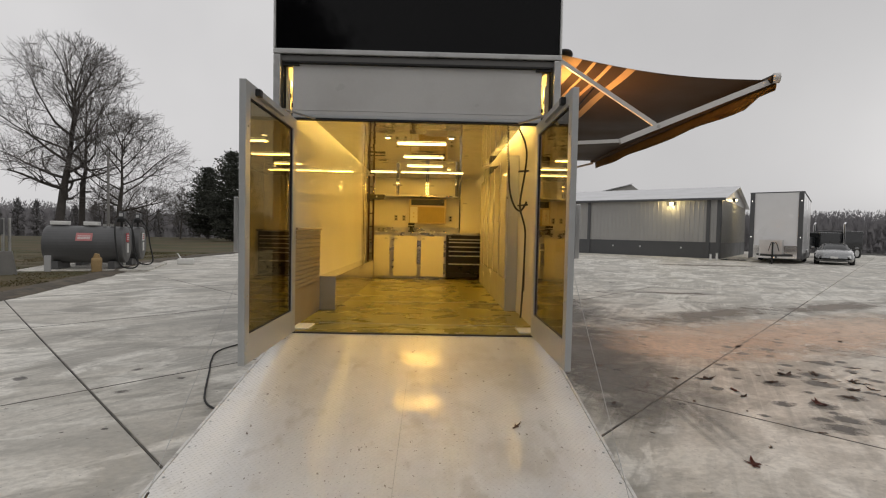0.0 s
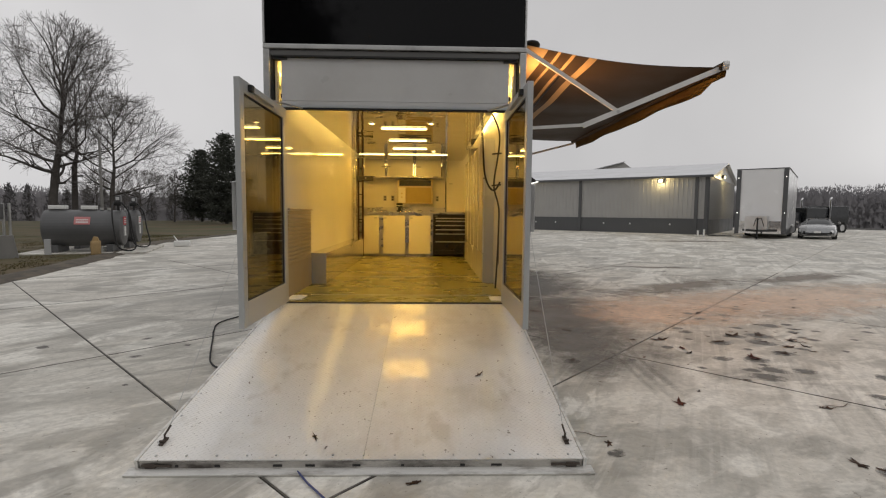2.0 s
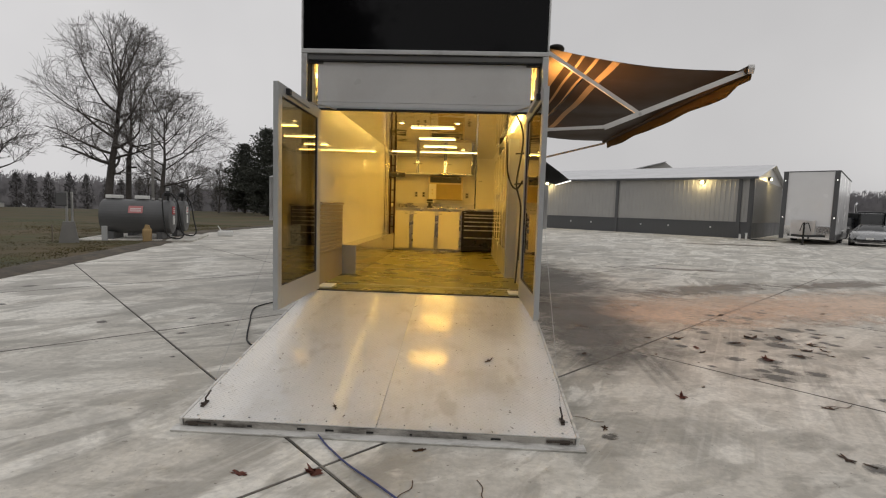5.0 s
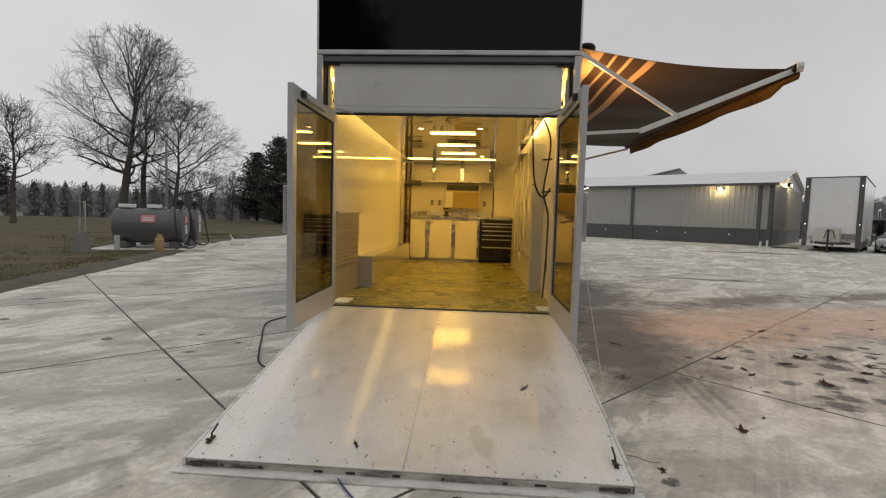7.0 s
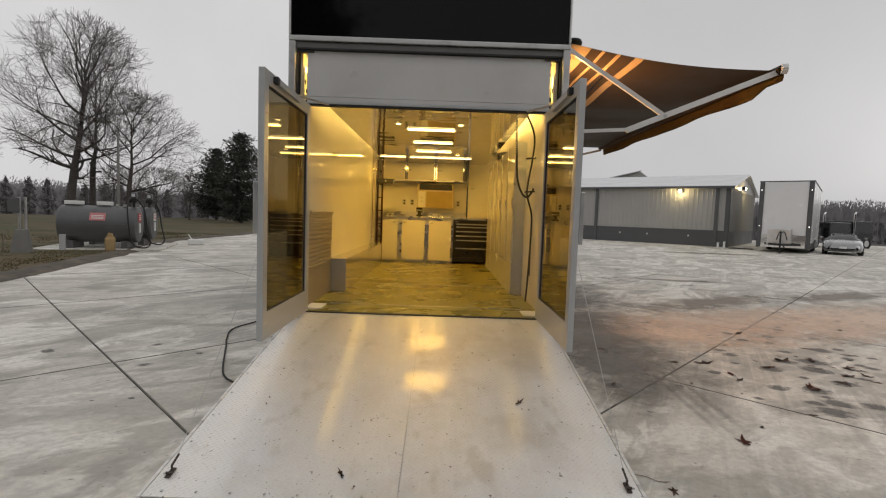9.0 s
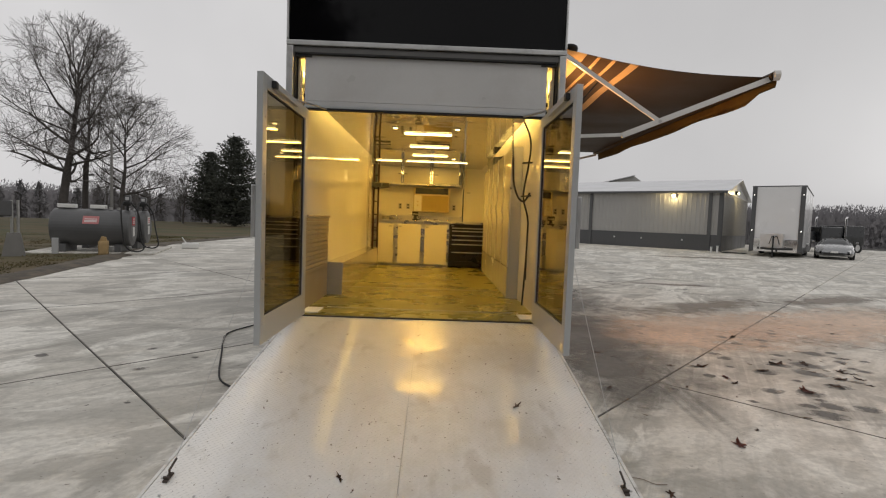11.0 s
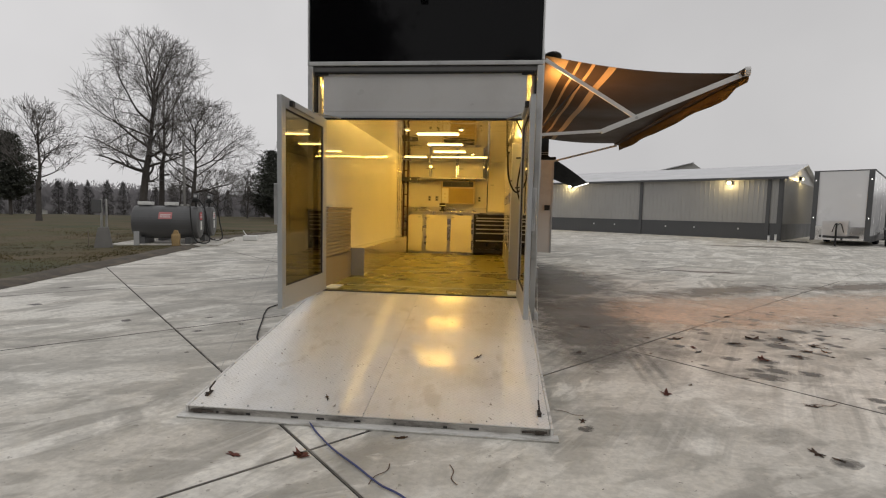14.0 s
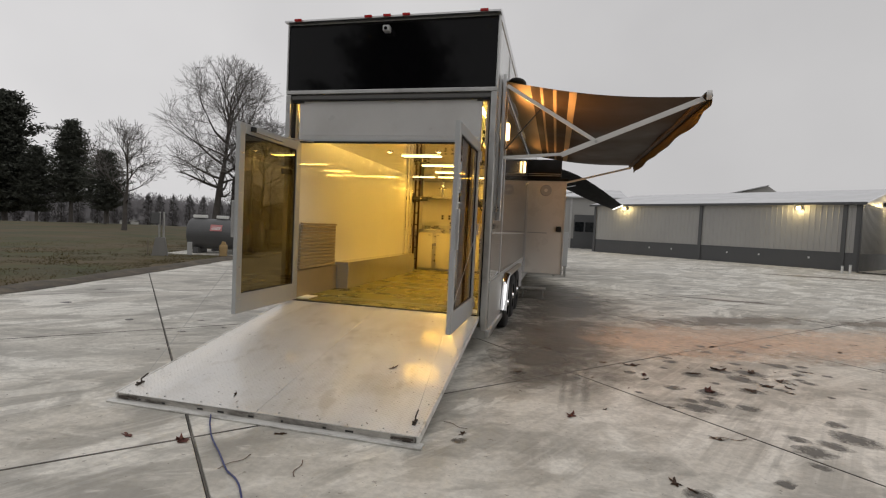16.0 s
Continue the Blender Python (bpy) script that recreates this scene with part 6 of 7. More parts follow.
def build_yard_clutter():
    """Small things on the concrete by the far building's corner."""
    t = thing("rubber_mat", "crumpled dark mat lying by the parked trailer", "mat")
    bm = B()
    rows = [[bm.verts.new((0.12 * i, 0.12 * j, 0.03 + 0.05 * max(0, noise.noise((i * 0.7, j * 0.7, 2.0))))) for j in range(9)] for i in range(13)]
    for a, b in zip(rows, rows[1:]):
        for j in range(8):
            bm.faces.new((a[j], b[j], b[j + 1], a[j + 1]))
    bmesh.ops.solidify(bm, geom=bm.faces[:], thickness=0.028)
    part("sheet", bm, M["rubber"], t, "", True)
    t.matrix_basis = pose(18.6, 26.3, 0.0, 0, 0, -20)
    for dx, h in ((0.0, 0.34), (0.35, 0.42)):
        p = thing("pipe_stub", "short white capped pipe standing by the wall", "pipe", "pipe stubs")
        bm = B()
        tube(bm, [(0, 0, 0), (0, 0, h)], 0.06, 12)
        part("pipe", bm, M["sign_white"], p)
        bm = B()
        tube(bm, [(0, 0, h + 0.001), (0, 0, h + 0.05)], 0.075, 12)
        part("cap", bm, M["panel_grey"], p)
        p.location = (PIPE_X + dx * 0.78, PIPE_Y - dx * 0.62, 0.0)


PIPE_X, PIPE_Y = 17.75, 26.1
build_yard_clutter()
build_main_building()
build_far_buildings()
build_white_trailer()
build_car()
build_truck()
build_tank_yard()


# ---- trees ----
def bare_tree(x, y, height, half, seed, lean=0.0, upright=0.4, levels=5, label="leafless broad tree with fine twigs", trunk_r=None, fork=0.2, limbs=7, low=0.12):
    """A leafless tree whose twigs fill a rounded crown of that height and half width."""
    rnd = random.Random(seed)
    t = thing("bare_tree", label, "tree")
    wood, twig = B(), B()
    r0 = trunk_r or height * 0.024
    mid_z, half_z = height * (0.5 + low / 2 + 0.03), height * (0.5 - low / 2 - 0.03)
    def outside(p):
        return ((p.x - lean) ** 2 + p.y ** 2) / half ** 2 + ((p.z - mid_z) / half_z) ** 2 > rnd.uniform(0.82, 1.05)
    def branch(p, d, length, r, lev):
        segs = 4 if lev < 3 else 2
        pts, rs = [p.copy()], [r]
        q, e = p.copy(), d.copy()
        for s in range(segs):
            e = (e + Vector((rnd.gauss(0, 1), rnd.gauss(0, 1), rnd.gauss(0, 0.7) + upright * 0.6)) * (0.12 if lev < 3 else 0.24)).normalized()
            q = q + e * (length / segs)
            pts.append(q.copy())
            rs.append(r * (1 - 0.55 * (s + 1) / segs))
            if outside(q):
                break
        tube(wood if lev < 3 else twig, pts, [max(0.010, v) for v in rs], (8, 6, 5, 3, 3, 3, 3)[lev], False)
        if lev >= levels:
            return
        n = (5, 5, 5, 4, 3, 3)[min(lev, 5)]
        for k in range(n):
            f = rnd.uniform(0.25, 1.0) if k else 1.0
            i = min(len(pts) - 2, int(f * (len(pts) - 1)))
            b = pts[i].lerp(pts[i + 1], f * (len(pts) - 1) - i)
            e0 = (pts[i + 1] - pts[i]).normalized()
            ang = rnd.uniform(0.05, 0.3) if k == 0 else rnd.uniform(0.4, 1.0 if lev < 3 else 0.75)
            nd = Matrix.Rotation(ang, 3, Matrix.Rotation(rnd.uniform(0, 2 * math.pi), 3, e0) @ e0.orthogonal().normalized()) @ e0
            if outside(b):
                continue
            branch(b, nd, length * (0.74 if k == 0 else rnd.uniform(0.52, 0.78)), rs[min(i + 1, len(rs) - 1)] * (0.9 if k == 0 else rnd.uniform(0.45, 0.7)), lev + 1)
    stem = height * fork
    spine = [Vector((0, 0, -0.4)), Vector((0.03, 0, stem * 0.2)), Vector((lean * 0.3, 0.05, stem)), Vector((lean * 0.6 + 0.2, 0, height * 0.42)), Vector((lean, 0.1, height * 0.62)), Vector((lean + 0.15, 0, height * 0.80))]
    tube(wood, spine, [r0 * 1.5, r0 * 1.05, r0 * 0.9, r0 * 0.55, r0 * 0.32, r0 * 0.14], 10, False)
    for k in range(limbs * 2):
        f = k / (limbs * 2 - 1)
        z = stem * 0.85 + (height * 0.76 - stem * 0.85) * f
        i = max(i for i in range(len(spine) - 1) if spine[i].z <= z)
        b = spine[i].lerp(spine[i + 1], (z - spine[i].z) / (spine[i + 1].z - spine[i].z))
        az = k * 2.4 + rnd.uniform(-0.5, 0.5)
        tilt = 1.35 - 0.95 * f + rnd.uniform(-0.2, 0.2)
        d = Vector((math.cos(az) * math.sin(tilt), math.sin(az) * math.sin(tilt), math.cos(tilt)))
        branch(b, d, (half * 0.62 if f < 0.5 else half * 0.5) * rnd.uniform(0.8, 1.1), r0 * (0.46 - 0.22 * f) * rnd.uniform(0.8, 1.15), 1)
    part("trunk", wood, M["bark"], t, "", True)
    part("crown", twig, M["twig"], t)
    t.location = (x, y, land(x, y))
    return t


def conifer(x, y, height, width, seed, bare=0.12, ragged=0.35):
    rnd = random.Random(seed)
    t = thing("pine_tree", "dark ragged pine tree", "tree", "pines")
    bm = B()
    tube(bm, [(0, 0, -0.3), (0.03, 0, height * 0.5), (0, 0, height * 0.97)], [height * 0.02, height * 0.013, 0.02], 8, False)
    part("trunk", bm, M["bark"], t, "", True)
    bm = B()
    big = max(1.0, height / 9.5)
    whorls = int(height * (4.2 if height < 10 else 3.0))
    for i in range(whorls):
        f = bare + (1 - bare) * (i + rnd.random()) / whorls
        z = height * f
        reach = width * min(1, 2.6 * (f - bare + 0.16)) * (1 - f) ** 0.62 * (1 + rnd.uniform(-ragged, ragged)) + 0.12
        turn = rnd.uniform(0, 2 * math.pi)
        arms = rnd.randint(6, 9)
        for k in range(arms):
            az = turn + 2 * math.pi * (k + rnd.uniform(-0.3, 0.3)) / arms
            r = reach * rnd.uniform(0.6, 1.05)
            rise = rnd.uniform(-0.16, 0.10) + 0.5 * f * f
            steps = max(3, int(r / 0.26))
            for s in range(1, steps + 1):
                g = s / steps
                c = Vector((math.cos(az) * r * g, math.sin(az) * r * g, z + r * g * (rise + 0.16 * g * g)))
                for q in range(10):
                    o = Vector((rnd.gauss(0, 1), rnd.gauss(0, 1), rnd.gauss(0, 0.45))) * (0.11 + 0.16 * g) * big
                    u = Vector((math.cos(az) + rnd.gauss(0, 0.8), math.sin(az) + rnd.gauss(0, 0.8), rnd.gauss(0.25, 0.5))).normalized() * rnd.uniform(0.08, 0.22) * big
                    v = u.cross(Vector((rnd.gauss(0, 1), rnd.gauss(0, 1), rnd.gauss(0, 1)))).normalized() * 0.04 * big
                    bm.faces.new((bm.verts.new(c + o - u - v), bm.verts.new(c + o + u), bm.verts.new(c + o - u * 0.3 + v * 2.2)))
    part("crown", bm, M["needles"], t)
    t.location = (x, y, land(x, y))
    return t


def far_woods():
    """Bare woods along the horizon: narrow stems and ragged twig crowns, far off."""
    rnd = random.Random(77)
    for name, a0, a1, dist, count, hmin, hmax in (("far_woods", 94, 172, 168, 2000, 10.8, 12.8), ("far_woods", 28, 68, 150, 1700, 12.2, 14.2), ("far_woods", 196, 345, 95, 620, 11, 20)):
        bm = B()
        for i in range(count):
            az = radians(rnd.uniform(a0, a1))
            r = dist * rnd.uniform(0.96, 1.25)
            x, y = r * math.cos(az), r * math.sin(az)
            z0, h = land(x, y) - 0.5, rnd.uniform(hmin, hmax)
            h *= 1 + 0.22 * smooth01(112, 150, math.degrees(az))
            w = h * rnd.uniform(0.26, 0.42)
            for k in range(110):
                u = rnd.random() ** 0.7
                zz = z0 + h * (0.05 + 0.95 * u)
                rad = w * math.sqrt(max(0.04, 1 - ((u - 0.50) / 0.52) ** 2)) * math.sqrt(rnd.random())
                th = rnd.uniform(0, 2 * math.pi)
                c = Vector((x + rad * math.cos(th), y + rad * math.sin(th), zz))
                hw, hh = rnd.uniform(0.03, 0.12), rnd.uniform(0.25, 0.7)
                tx = Vector((math.sin(az), -math.cos(az), 0))
                bm.faces.new((bm.verts.new(c - tx * hw), bm.verts.new(c + tx * hw - Vector((0, 0, hh * 0.4))), bm.verts.new(c + tx * rnd.uniform(-0.3, 0.3) + Vector((0, 0, hh)))))
            for k in range(26):
                zz = z0 + h * 0.80 * rnd.random()
                c = Vector((x + rnd.uniform(-w, w), y + rnd.uniform(-w, w), zz))
                hw = rnd.uniform(0.25, 0.6)
                bm.faces.new((bm.verts.new(c - tx * hw), bm.verts.new(c + tx * hw), bm.verts.new(c + tx * rnd.uniform(-0.4, 0.4) + Vector((0, 0, rnd.uniform(0.8, 1.8))))))
            tube(bm, [(x, y, z0), (x, y, z0 + h * 0.9)], [h * 0.014, 0.02], 3, False)
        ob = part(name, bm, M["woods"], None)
        tagged(ob, "bare woods along the horizon, haze mixed into their grey-brown", "woods", "", "stuff")
    for k in range(34):
        az = radians(112 + k * 1.42 + rnd.uniform(-0.35, 0.35))
        r = 100
        x, y = r * math.cos(az), r * math.sin(az)
        c = thing("columnar_tree", "dark upright tree before the woods", "tree", "row of upright trees")
        bm = B()
        h = rnd.uniform(5.6, 6.8)
        tube(bm, [(0, 0, -0.3), (0, 0, h * 0.9)], [0.14, 0.03], 5, False)
        part("trunk", bm, M["bark"], c)
        bm = B()
        for q in range(420):
            u = rnd.random()
            rad = 1.05 * (1 - u ** 3) ** 0.8 * min(1, 0.35 + 2.2 * u) * math.sqrt(rnd.random())
            th = rnd.uniform(0, 2 * math.pi)
            p = Vector((rad * math.cos(th), rad * math.sin(th), h * (0.06 + 0.94 * u)))
            a = Vector((rnd.gauss(0, 1), rnd.gauss(0, 1), rnd.gauss(0, 1.5))) * 0.22
            b = Vector((rnd.gauss(0, 1), rnd.gauss(0, 1), rnd.gauss(0, 1))) * 0.12
            bm.faces.new((bm.verts.new(p - a), bm.verts.new(p + a), bm.verts.new(p + b)))
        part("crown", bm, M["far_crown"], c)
        c.location = (x, y, land(x, y))


bare_tree(-34.6, 40.7, 18.3, 7.0, 84, 1.5, 0.45, 5, trunk_r=0.36, fork=0.24, limbs=11, low=0.15)
bare_tree(-34.5, 43.5, 16.0, 4.2, 23, 0.4, 0.9, 4, trunk_r=0.27, fork=0.34, limbs=6, low=0.32)
bare_tree(-30.6, 43.0, 12.5, 6.3, 5, 0.3, 0.3, 5, trunk_r=0.24, fork=0.26, limbs=7, low=0.14)
bare_tree(-32.3, 27.1, 8.9, 3.2, 31, 0.1, 0.6, 4, trunk_r=0.17, fork=0.30, limbs=8, low=0.24)
bare_tree(-28.5, 50.4, 6.0, 1.6, 8, 0.0, 1.3, 4, trunk_r=0.10, fork=0.15, limbs=6)
bare_tree(-45.0, 62.0, 7.0, 5.2, 41, 0.0, 0.4, 5, trunk_r=0.14, fork=0.12, limbs=6, low=0.05)
bare_tree(-38.0, 60.0, 6.6, 5.2, 42, 0.0, 0.4, 5, trunk_r=0.14, fork=0.12, limbs=6, low=0.05)
bare_tree(-32.0, 62.0, 6.0, 4.6, 44, 0.0, 0.4, 5, trunk_r=0.14, fork=0.12, limbs=6, low=0.05)
bare_tree(-66.0, 56.0, 12.0, 4.0, 43, 0.0, 0.6, 4, trunk_r=0.2, fork=0.2, limbs=6)
conifer(-20.6, 45.4, 8.9, 3.5, 1, 0.04, 0.22)
conifer(-27.0, 53.8, 8.3, 3.7, 2, 0.05, 0.22)
conifer(-73.5, 46.8, 18.0, 6.6, 4, 0.10, 0.45)
conifer(-68.6, 47.4, 10.5, 3.8, 9, 0.16, 0.4)
conifer(-64.8, 49.2, 14.2, 4.2, 6, 0.22, 0.3)
conifer(-48.6, 40.0, 8.2, 3.2, 7, 0.20, 0.3)
conifer(-9.0, -26.0, 15.0, 7.0, 12, 0.05, 0.4)
conifer(3.0, -34.0, 13.0, 7.0, 13, 0.05, 0.4)
conifer(10.5, -27.0, 14.0, 6.5, 14, 0.05, 0.4)
far_woods()


def distant_shed(x, y, w, h, turn):
    t = thing("distant_shed", "tiny white shed far off before the woods", "shed", "distant sheds")
    bm = B()
    box(bm, -w / 2, w / 2, -0.7, 0.7, 0, h)
    part("wall", bm, M["sign_white"], t)
    bm = B()
    prism(bm, [(-w / 2 - 0.1, h + 0.002), (w / 2 + 0.1, h + 0.002), (0, h + 0.45)], "y", -0.8, 0.8)
    part("roof", bm, M["roof_metal"], t)
    bm = B()
    box(bm, -0.25, 0.25, -0.72, -0.701, 0.0, h * 0.8)
    part("door", bm, M["wainscot"], t)
    t.matrix_basis = pose(x, y, land(x, y) - 0.05, 0, 0, turn)


distant_shed(-77.4, 70.9, 3.0, 1.7, 48)
distant_shed(-74.8, 73.4, 1.6, 1.3, 40)
distant_shed(-81.0, 66.8, 2.0, 1.2, 48)


# ---- cords, leaves, stains and painted light on the yard ----
def build_cords():
    t = thing("extension_lead", "dark cord lying on the concrete beside the ramp", "cord")
    bm = B()
    tube(bm, curve_points([(-1.75, 2.6, 0.012), (-2.0, 1.9, 0.012), (-2.12, 1.5, 0.012), (-2.25, 1.05, 0.012), (-2.14, 0.64, 0.012), (-2.0, 0.3, 0.012), (-1.75, -0.32, 0.012), (-1.62, -0.58, 0.012), (-1.45, -0.75, 0.012), (-0.9, -1.2, 0.012)], 8), 0.008, 8)
    part("cable", bm, M["rubber"], t, "", True)
    settle(t)
    t = thing("blue_lead", "blue cord running out from under the ramp", "cord")
    bm = B()
    tube(bm, curve_points([(-0.9, -1.2, 0.014), (-0.55, -2.1, 0.012), (-0.31, -2.47, 0.012), (-0.19, -2.62, 0.012), (-0.08, -2.74, 0.012), (0.1, -2.9, 0.012), (0.26, -3.05, 0.012), (0.51, -3.26, 0.012), (1.1, -4.1, 0.012)], 8), 0.0055, 8)
    part("cable", bm, M["blue"], t, "", True)
    settle(t)


def leaf_mesh(seed, curl):
    rnd = random.Random(seed)
    bm = B()
    lobes = 5
    pts = []
    for k in range(lobes * 4):
        a = 2 * math.pi * k / (lobes * 4)
        r = (1.0, 0.72, 0.55, 0.75)[k % 4] * rnd.uniform(0.55, 1.15) * (1.25 if k in (4, 8) else 1)
        pts.append(Vector((r * math.cos(a), r * math.sin(a) * rnd.uniform(0.35, 0.6), 0.0)))
    c = bm.verts.new((0, 0, 0.05))
    vs = [bm.verts.new(p + Vector((0, 0, 0.05 + curl * (p.length ** 2) * rnd.uniform(0.1, 0.6)))) for p in pts]
    for a, b in zip(vs, vs[1:] + vs[:1]):
        bm.faces.new((c, a, b))
    bmesh.ops.solidify(bm, geom=bm.faces[:], thickness=0.02)
    return mesh_of(bm, "leaf")


def build_leaves():
    rnd = random.Random(9)
    meshes = [leaf_mesh(s, c) for s, c in ((1, 0.3), (2, 0.7), (3, 1.0), (4, 0.5), (5, 1.3))]
    brown, red = [], []
    for me in meshes:
        me.materials.append(M["leaf"])
        m2 = me.copy()
        m2.materials.clear()
        m2.materials.append(M["leaf_red"])
        red.append(m2)
        brown.append(me)
    sm = B()
    tube(sm, curve_points([(-1, 0, 0.1), (-0.3, 0.15, 0.12), (0.4, -0.05, 0.1), (1, 0.2, 0.12)], 4), [0.028] * 13, 5)
    twig_me = mesh_of(sm, "twig")
    twig_me.materials.append(M["leaf"])
    spots = [(1.84, 1.86, 0.10), (1.99, 0.75, 0.08), (1.72, -0.42, 0.06), (1.78, -1.02, 0.03), (1.45, -2.10, 0.05), (2.49, -1.24, 0.035), (2.91, 0.31, 0.12),
             (2.97, -0.20, 0.06), (2.45, -0.34, 0.045), (2.62, 0.34, 0.04), (2.77, -0.56, 0.03), (3.59, 1.10, 0.04), (3.55, 0.24, 0.11), (4.15, 1.75, 0.09), (3.87, 0.51, 0.12),
             (4.20, 0.55, 0.13), (3.94, -0.19, 0.10), (4.17, 0.03, 0.11), (4.40, 0.31, 0.09), (6.38, 2.87, 0.08), (5.26, 2.41, 0.045), (5.85, 2.16, 0.07), (2.78, -2.36, 0.07), (3.24, -1.58, 0.06), (6.81, 2.90, 0.06), (0.28, -2.52, 0.06), (2.86, -2.42, 0.05), (3.05, -0.98, 0.05)]
    spots = [(x, y, s, 0) for x, y, s in spots]
    spots += [(2.21, -1.49, 0.085, 1), (3.00, -0.02, 0.09, 1), (3.53, -0.37, 0.12, 1), (3.11, -2.46, 0.035, 1), (-0.24, -2.81, 0.09, 1), (-0.62, -2.86, 0.07, 1)]
    for k in range(16):
        spots.append((rnd.gauss(4.2, 0.7), rnd.gauss(0.35, 0.5), rnd.uniform(0.03, 0.07), 0))
    for k in range(44):
        spots.append((rnd.uniform(1.9, 12), rnd.uniform(0.6, 10), rnd.uniform(0.03, 0.07), 0))
    for x, y, s, is_red in spots:
        if abs(x) < 1.42 and y > -2.5:
            continue
        ob = new("fallen_leaf", (red if is_red else brown)[rnd.randrange(5)])
        ob.matrix_basis = pose(x, y, 0.001, 0, 0, rnd.uniform(0, 360)) @ Matrix.Diagonal((s, s, s * 0.5, 1))
        tagged(ob, "curled dead red-brown leaf on the concrete" if is_red else "curled dead brown leaf on the concrete", "leaf", "fallen leaves")
    for x, y, s in ((1.37, -1.99, 0.10), (3.32, -1.56, 0.14), (0.25, -2.95, 0.11), (0.62, -2.9, 0.10), (2.2, 0.05, 0.13), (-5.2, 0.8, 0.1)):
        ob = new("twig", twig_me)
        ob.matrix_basis = pose(x, y, 0.001, 0, 0, rnd.uniform(0, 360)) @ Matrix.Diagonal((s, s, s * 0.4, 1))
        tagged(ob, "small bare twig lying on the concrete", "twig", "twigs")
    for x, y, s in ((-0.30, -2.21, 0.045), (0.71, -1.49, 0.06), (-0.22, -2.30, 0.02), (-0.9, -1.6, 0.02)):
        z = 0.066 + (y + 2.40) * 0.165
        ob = new("fallen_leaf", brown[rnd.randrange(5)])
        ob.matrix_basis = pose(x, y, z + 0.002, 9.6, 0, 0) @ pose(0, 0, 0, 0, 0, rnd.uniform(0, 360)) @ Matrix.Diagonal((s, s * 0.6, s * 0.4, 1))
        tagged(ob, "small dead leaf on the ramp plate", "leaf", "leaves on the ramp")
    # dark wet prints left by leaves
    bed = bpy.data.objects["pavement"]
    prints = [(2.17, 0.61, 0.065), (1.71, -0.46, 0.10), (1.45, -2.22, 0.07), (2.86, 0.02, 0.087), (2.84, -0.66, 0.054), (3.39, 0.86, 0.086), (3.41, 0.68, 0.114), (3.26, 0.35, 0.058),
              (3.53, 0.19, 0.157), (3.86, 0.48, 0.158), (4.15, 0.88, 0.105), (3.21, -0.38, 0.121), (3.52, -0.41, 0.161), (3.27, -0.92, 0.169), (3.46, -0.72, 0.15), (3.72, -0.76, 0.124)]
    prints += [(4.17, 0.49, 0.200), (4.00, 0.20, 0.183), (3.93, -0.21, 0.144), (4.26, -0.05, 0.086), (4.71, 0.67, 0.090), (4.66, 1.00, 0.169), (4.62, 0.42, 0.078), (4.90, 1.05, 0.086), (5.15, 0.32, 0.064),
               (4.29, -0.93, 0.113), (3.84, -1.37, 0.101), (3.85, -1.58, 0.17), (4.05, -1.42, 0.13), (4.28, -1.22, 0.22), (3.77, -1.83, 0.077), (2.88, -2.46, 0.102)]
    prints += [(3.44, -2.16, 0.083), (-3.56, -0.02, 0.087), (-2.45, -0.33, 0.075), (-2.71, 0.32, 0.063), (-2.16, 0.07, 0.052), (-2.08, -1.09, 0.032), (-2.32, -1.16, 0.018), (-5.4, 0.6, 0.12), (-6.2, 1.9, 0.12)]
    for k in range(40):
        prints.append((rnd.gauss(5.0, 1.5), rnd.gauss(0.9, 1.2), rnd.uniform(0.03, 0.10)))
    for k in range(26):
        prints.append((rnd.uniform(2.2, 11), rnd.uniform(2, 10), rnd.uniform(0.05, 0.12)))
    for i, (x, y, s) in enumerate(prints):
        if abs(x) < 1.4:
            continue
        bm = B()
        ring = []
        for k in range(16):
            a = 2 * math.pi * k / 16
            r = (1 + 0.35 * noise.noise((math.cos(a) * 1.3 + i * 7, math.sin(a) * 1.3, i)))
            ring.append(bm.verts.new((r * math.cos(a), r * 0.62 * math.sin(a), 0)))
        bm.faces.new(ring)
        ob = part("stain", bm, M["stain"], bed)
        ob.matrix_basis = pose(x, y, 0.0012 + 0.00008 * (i % 9), 0, 0, rnd.uniform(-40, 40)) @ Matrix.Diagonal((s, s, 1, 1))


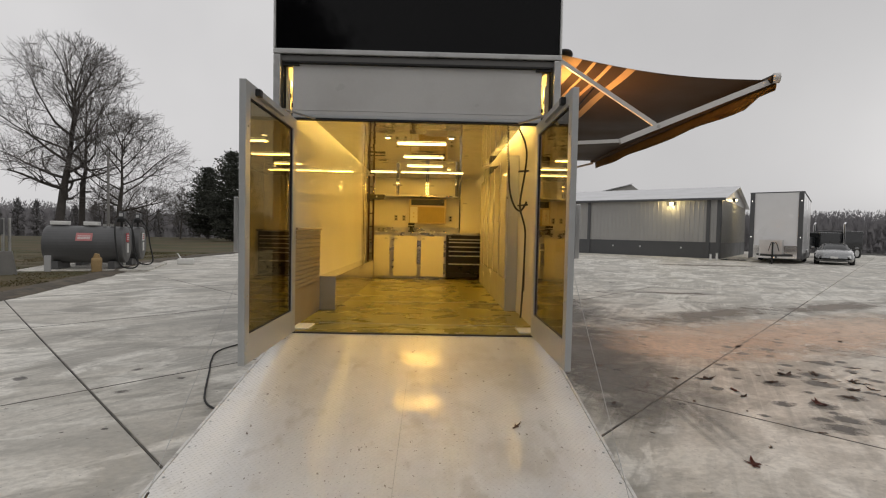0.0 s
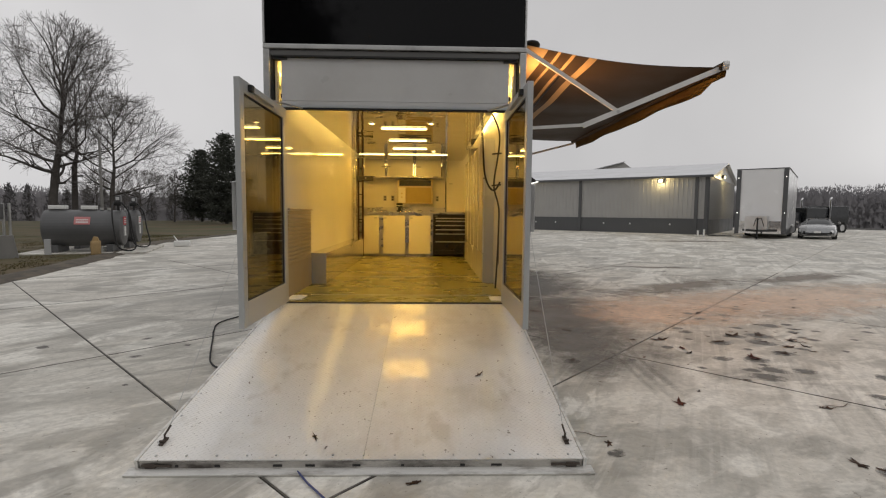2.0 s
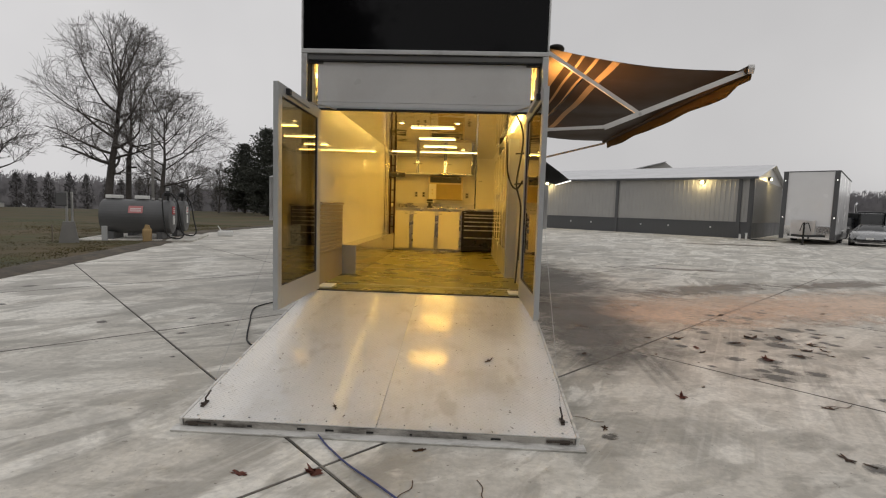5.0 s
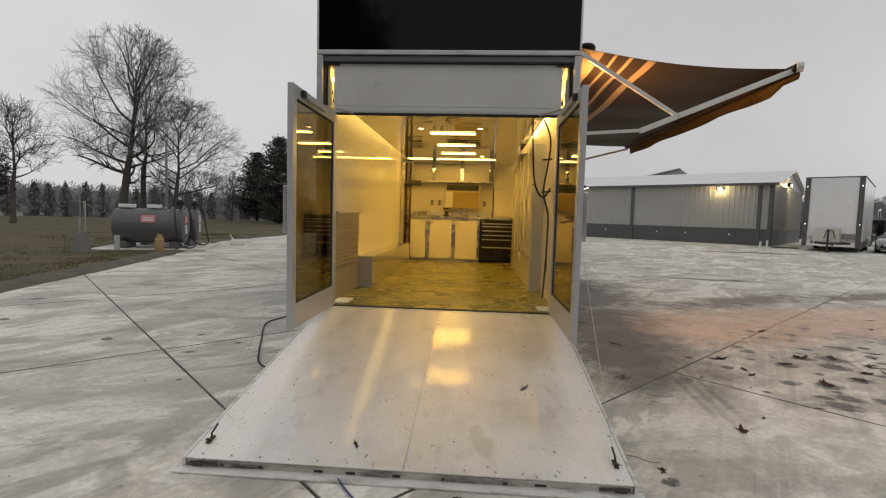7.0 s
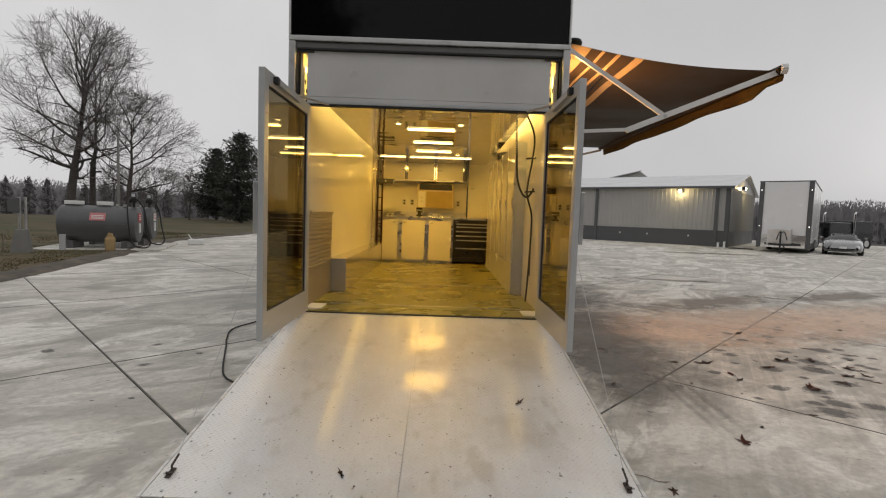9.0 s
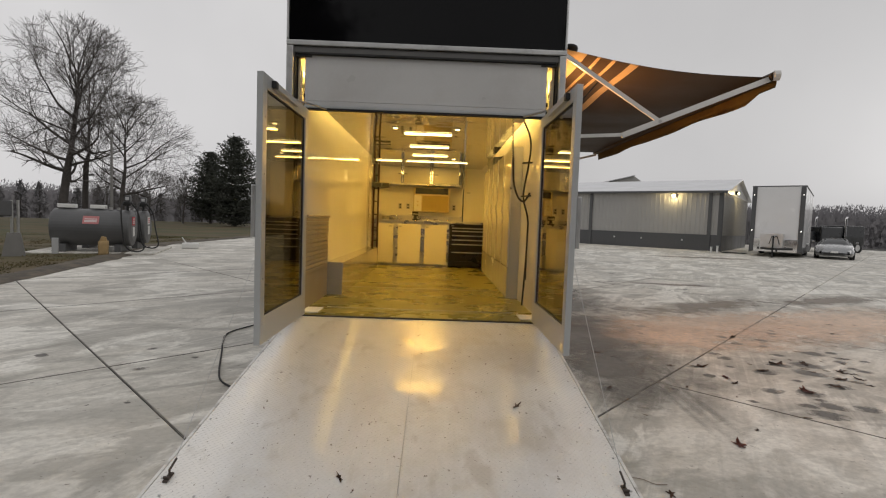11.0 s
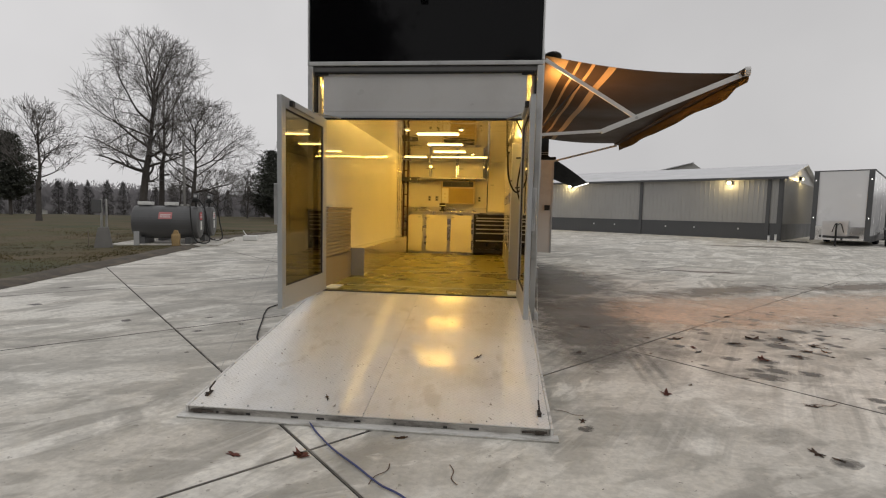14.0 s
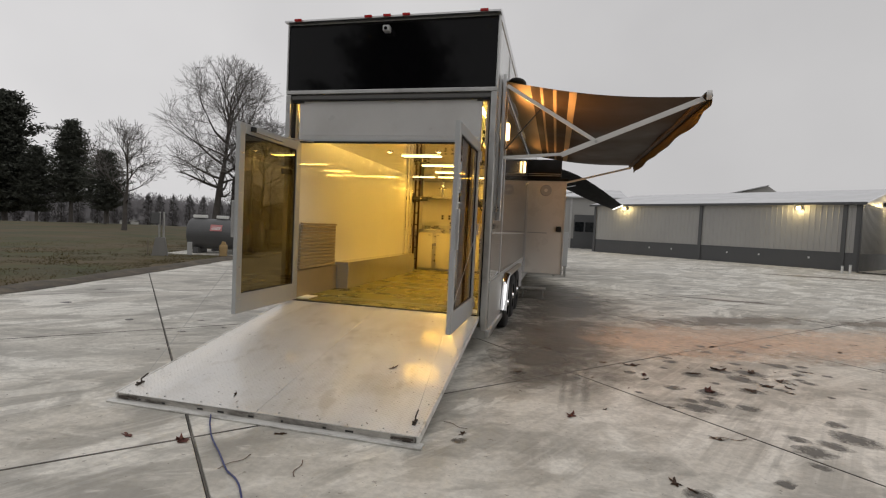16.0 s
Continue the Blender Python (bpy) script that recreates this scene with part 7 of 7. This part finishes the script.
def build_tufts():
    rnd = random.Random(3)
    bm = B()
    for k in range(45000):
        y = rnd.uniform(-4, 22)
        x = lawn_edge(y) - 0.5 - abs(rnd.gauss(0, 1)) * 4.5
        if noise.noise((x * 0.9, y * 0.9, 5.0)) < -0.15:
            continue
        z = land(x, y) + 0.02
        a = rnd.uniform(0, 2 * math.pi)
        h, w = rnd.uniform(0.015, 0.05), rnd.uniform(0.006, 0.02)
        s = Vector((math.cos(a), math.sin(a), 0)) * w
        lean = Vector((rnd.uniform(-1, 1), rnd.uniform(-1, 1), 0)) * h * 0.9
        p = Vector((x, y, z))
        bm.faces.new((bm.verts.new(p - s), bm.verts.new(p + s), bm.verts.new(p + lean + Vector((0, 0, h)))))
    ob = part("grass_tufts", bm, M["straw"], None)
    tagged(ob, "short dull winter grass and dead litter", "grass", "", "stuff")


def build_ground_patches():
    """Muddy tracks, painted trailer shade and painted porch glow on the slabs beside the trailer."""
    bed = bpy.data.objects["pavement"]
    rnd = random.Random(21)
    for k, (x, y, a, b, turn, key) in enumerate(((4.9, 2.5, 3.1, 1.25, 14, "mud_glow"), (7.2, 3.2, 3.4, 1.2, 24, "mud_glow"), (3.4, 1.7, 1.5, 0.9, 8, "mud_glow"), (5.2, 4.3, 2.6, 0.55, 32, "mud_dark"), (8.6, 5.6, 2.4, 0.5, 24, "mud_dark"),
                                                 (2.0, 1.5, 0.95, 2.4, 6, "trailer_shade"), (2.3, 4.4, 1.3, 2.8, -6, "trailer_shade"), (1.9, 0.2, 0.6, 1.3, -14, "trailer_shade"), (1.9, 6.4, 1.3, 3.0, 0, "trailer_shade"), (6.2, 7.6, 1.4, 0.25, -8, "mud_dark"),
                                                 (2.26, -0.7, 0.06, 0.85, -4, "tyre_mark"), (2.36, -0.72, 0.05, 0.8, -4, "tyre_mark"), (2.17, -0.68, 0.04, 0.8, -4, "tyre_mark"), (14.0, 20.0, 3.5, 0.8, -4, "mud_dark"))):
        bm = B()
        ring = []
        for i in range(28):
            t = 2 * math.pi * i / 28
            r = 1.05 + 0.12 * noise.noise((math.cos(t) * 2 + k * 5, math.sin(t) * 2, k))
            ring.append(bm.verts.new((r * math.cos(t), r * math.sin(t), 0)))
        bm.faces.new(ring)
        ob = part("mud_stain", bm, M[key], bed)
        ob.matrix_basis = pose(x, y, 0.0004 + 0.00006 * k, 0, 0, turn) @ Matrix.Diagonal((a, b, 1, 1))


build_tufts()
build_pavement()
build_ground_patches()
build_cords()
build_leaves()
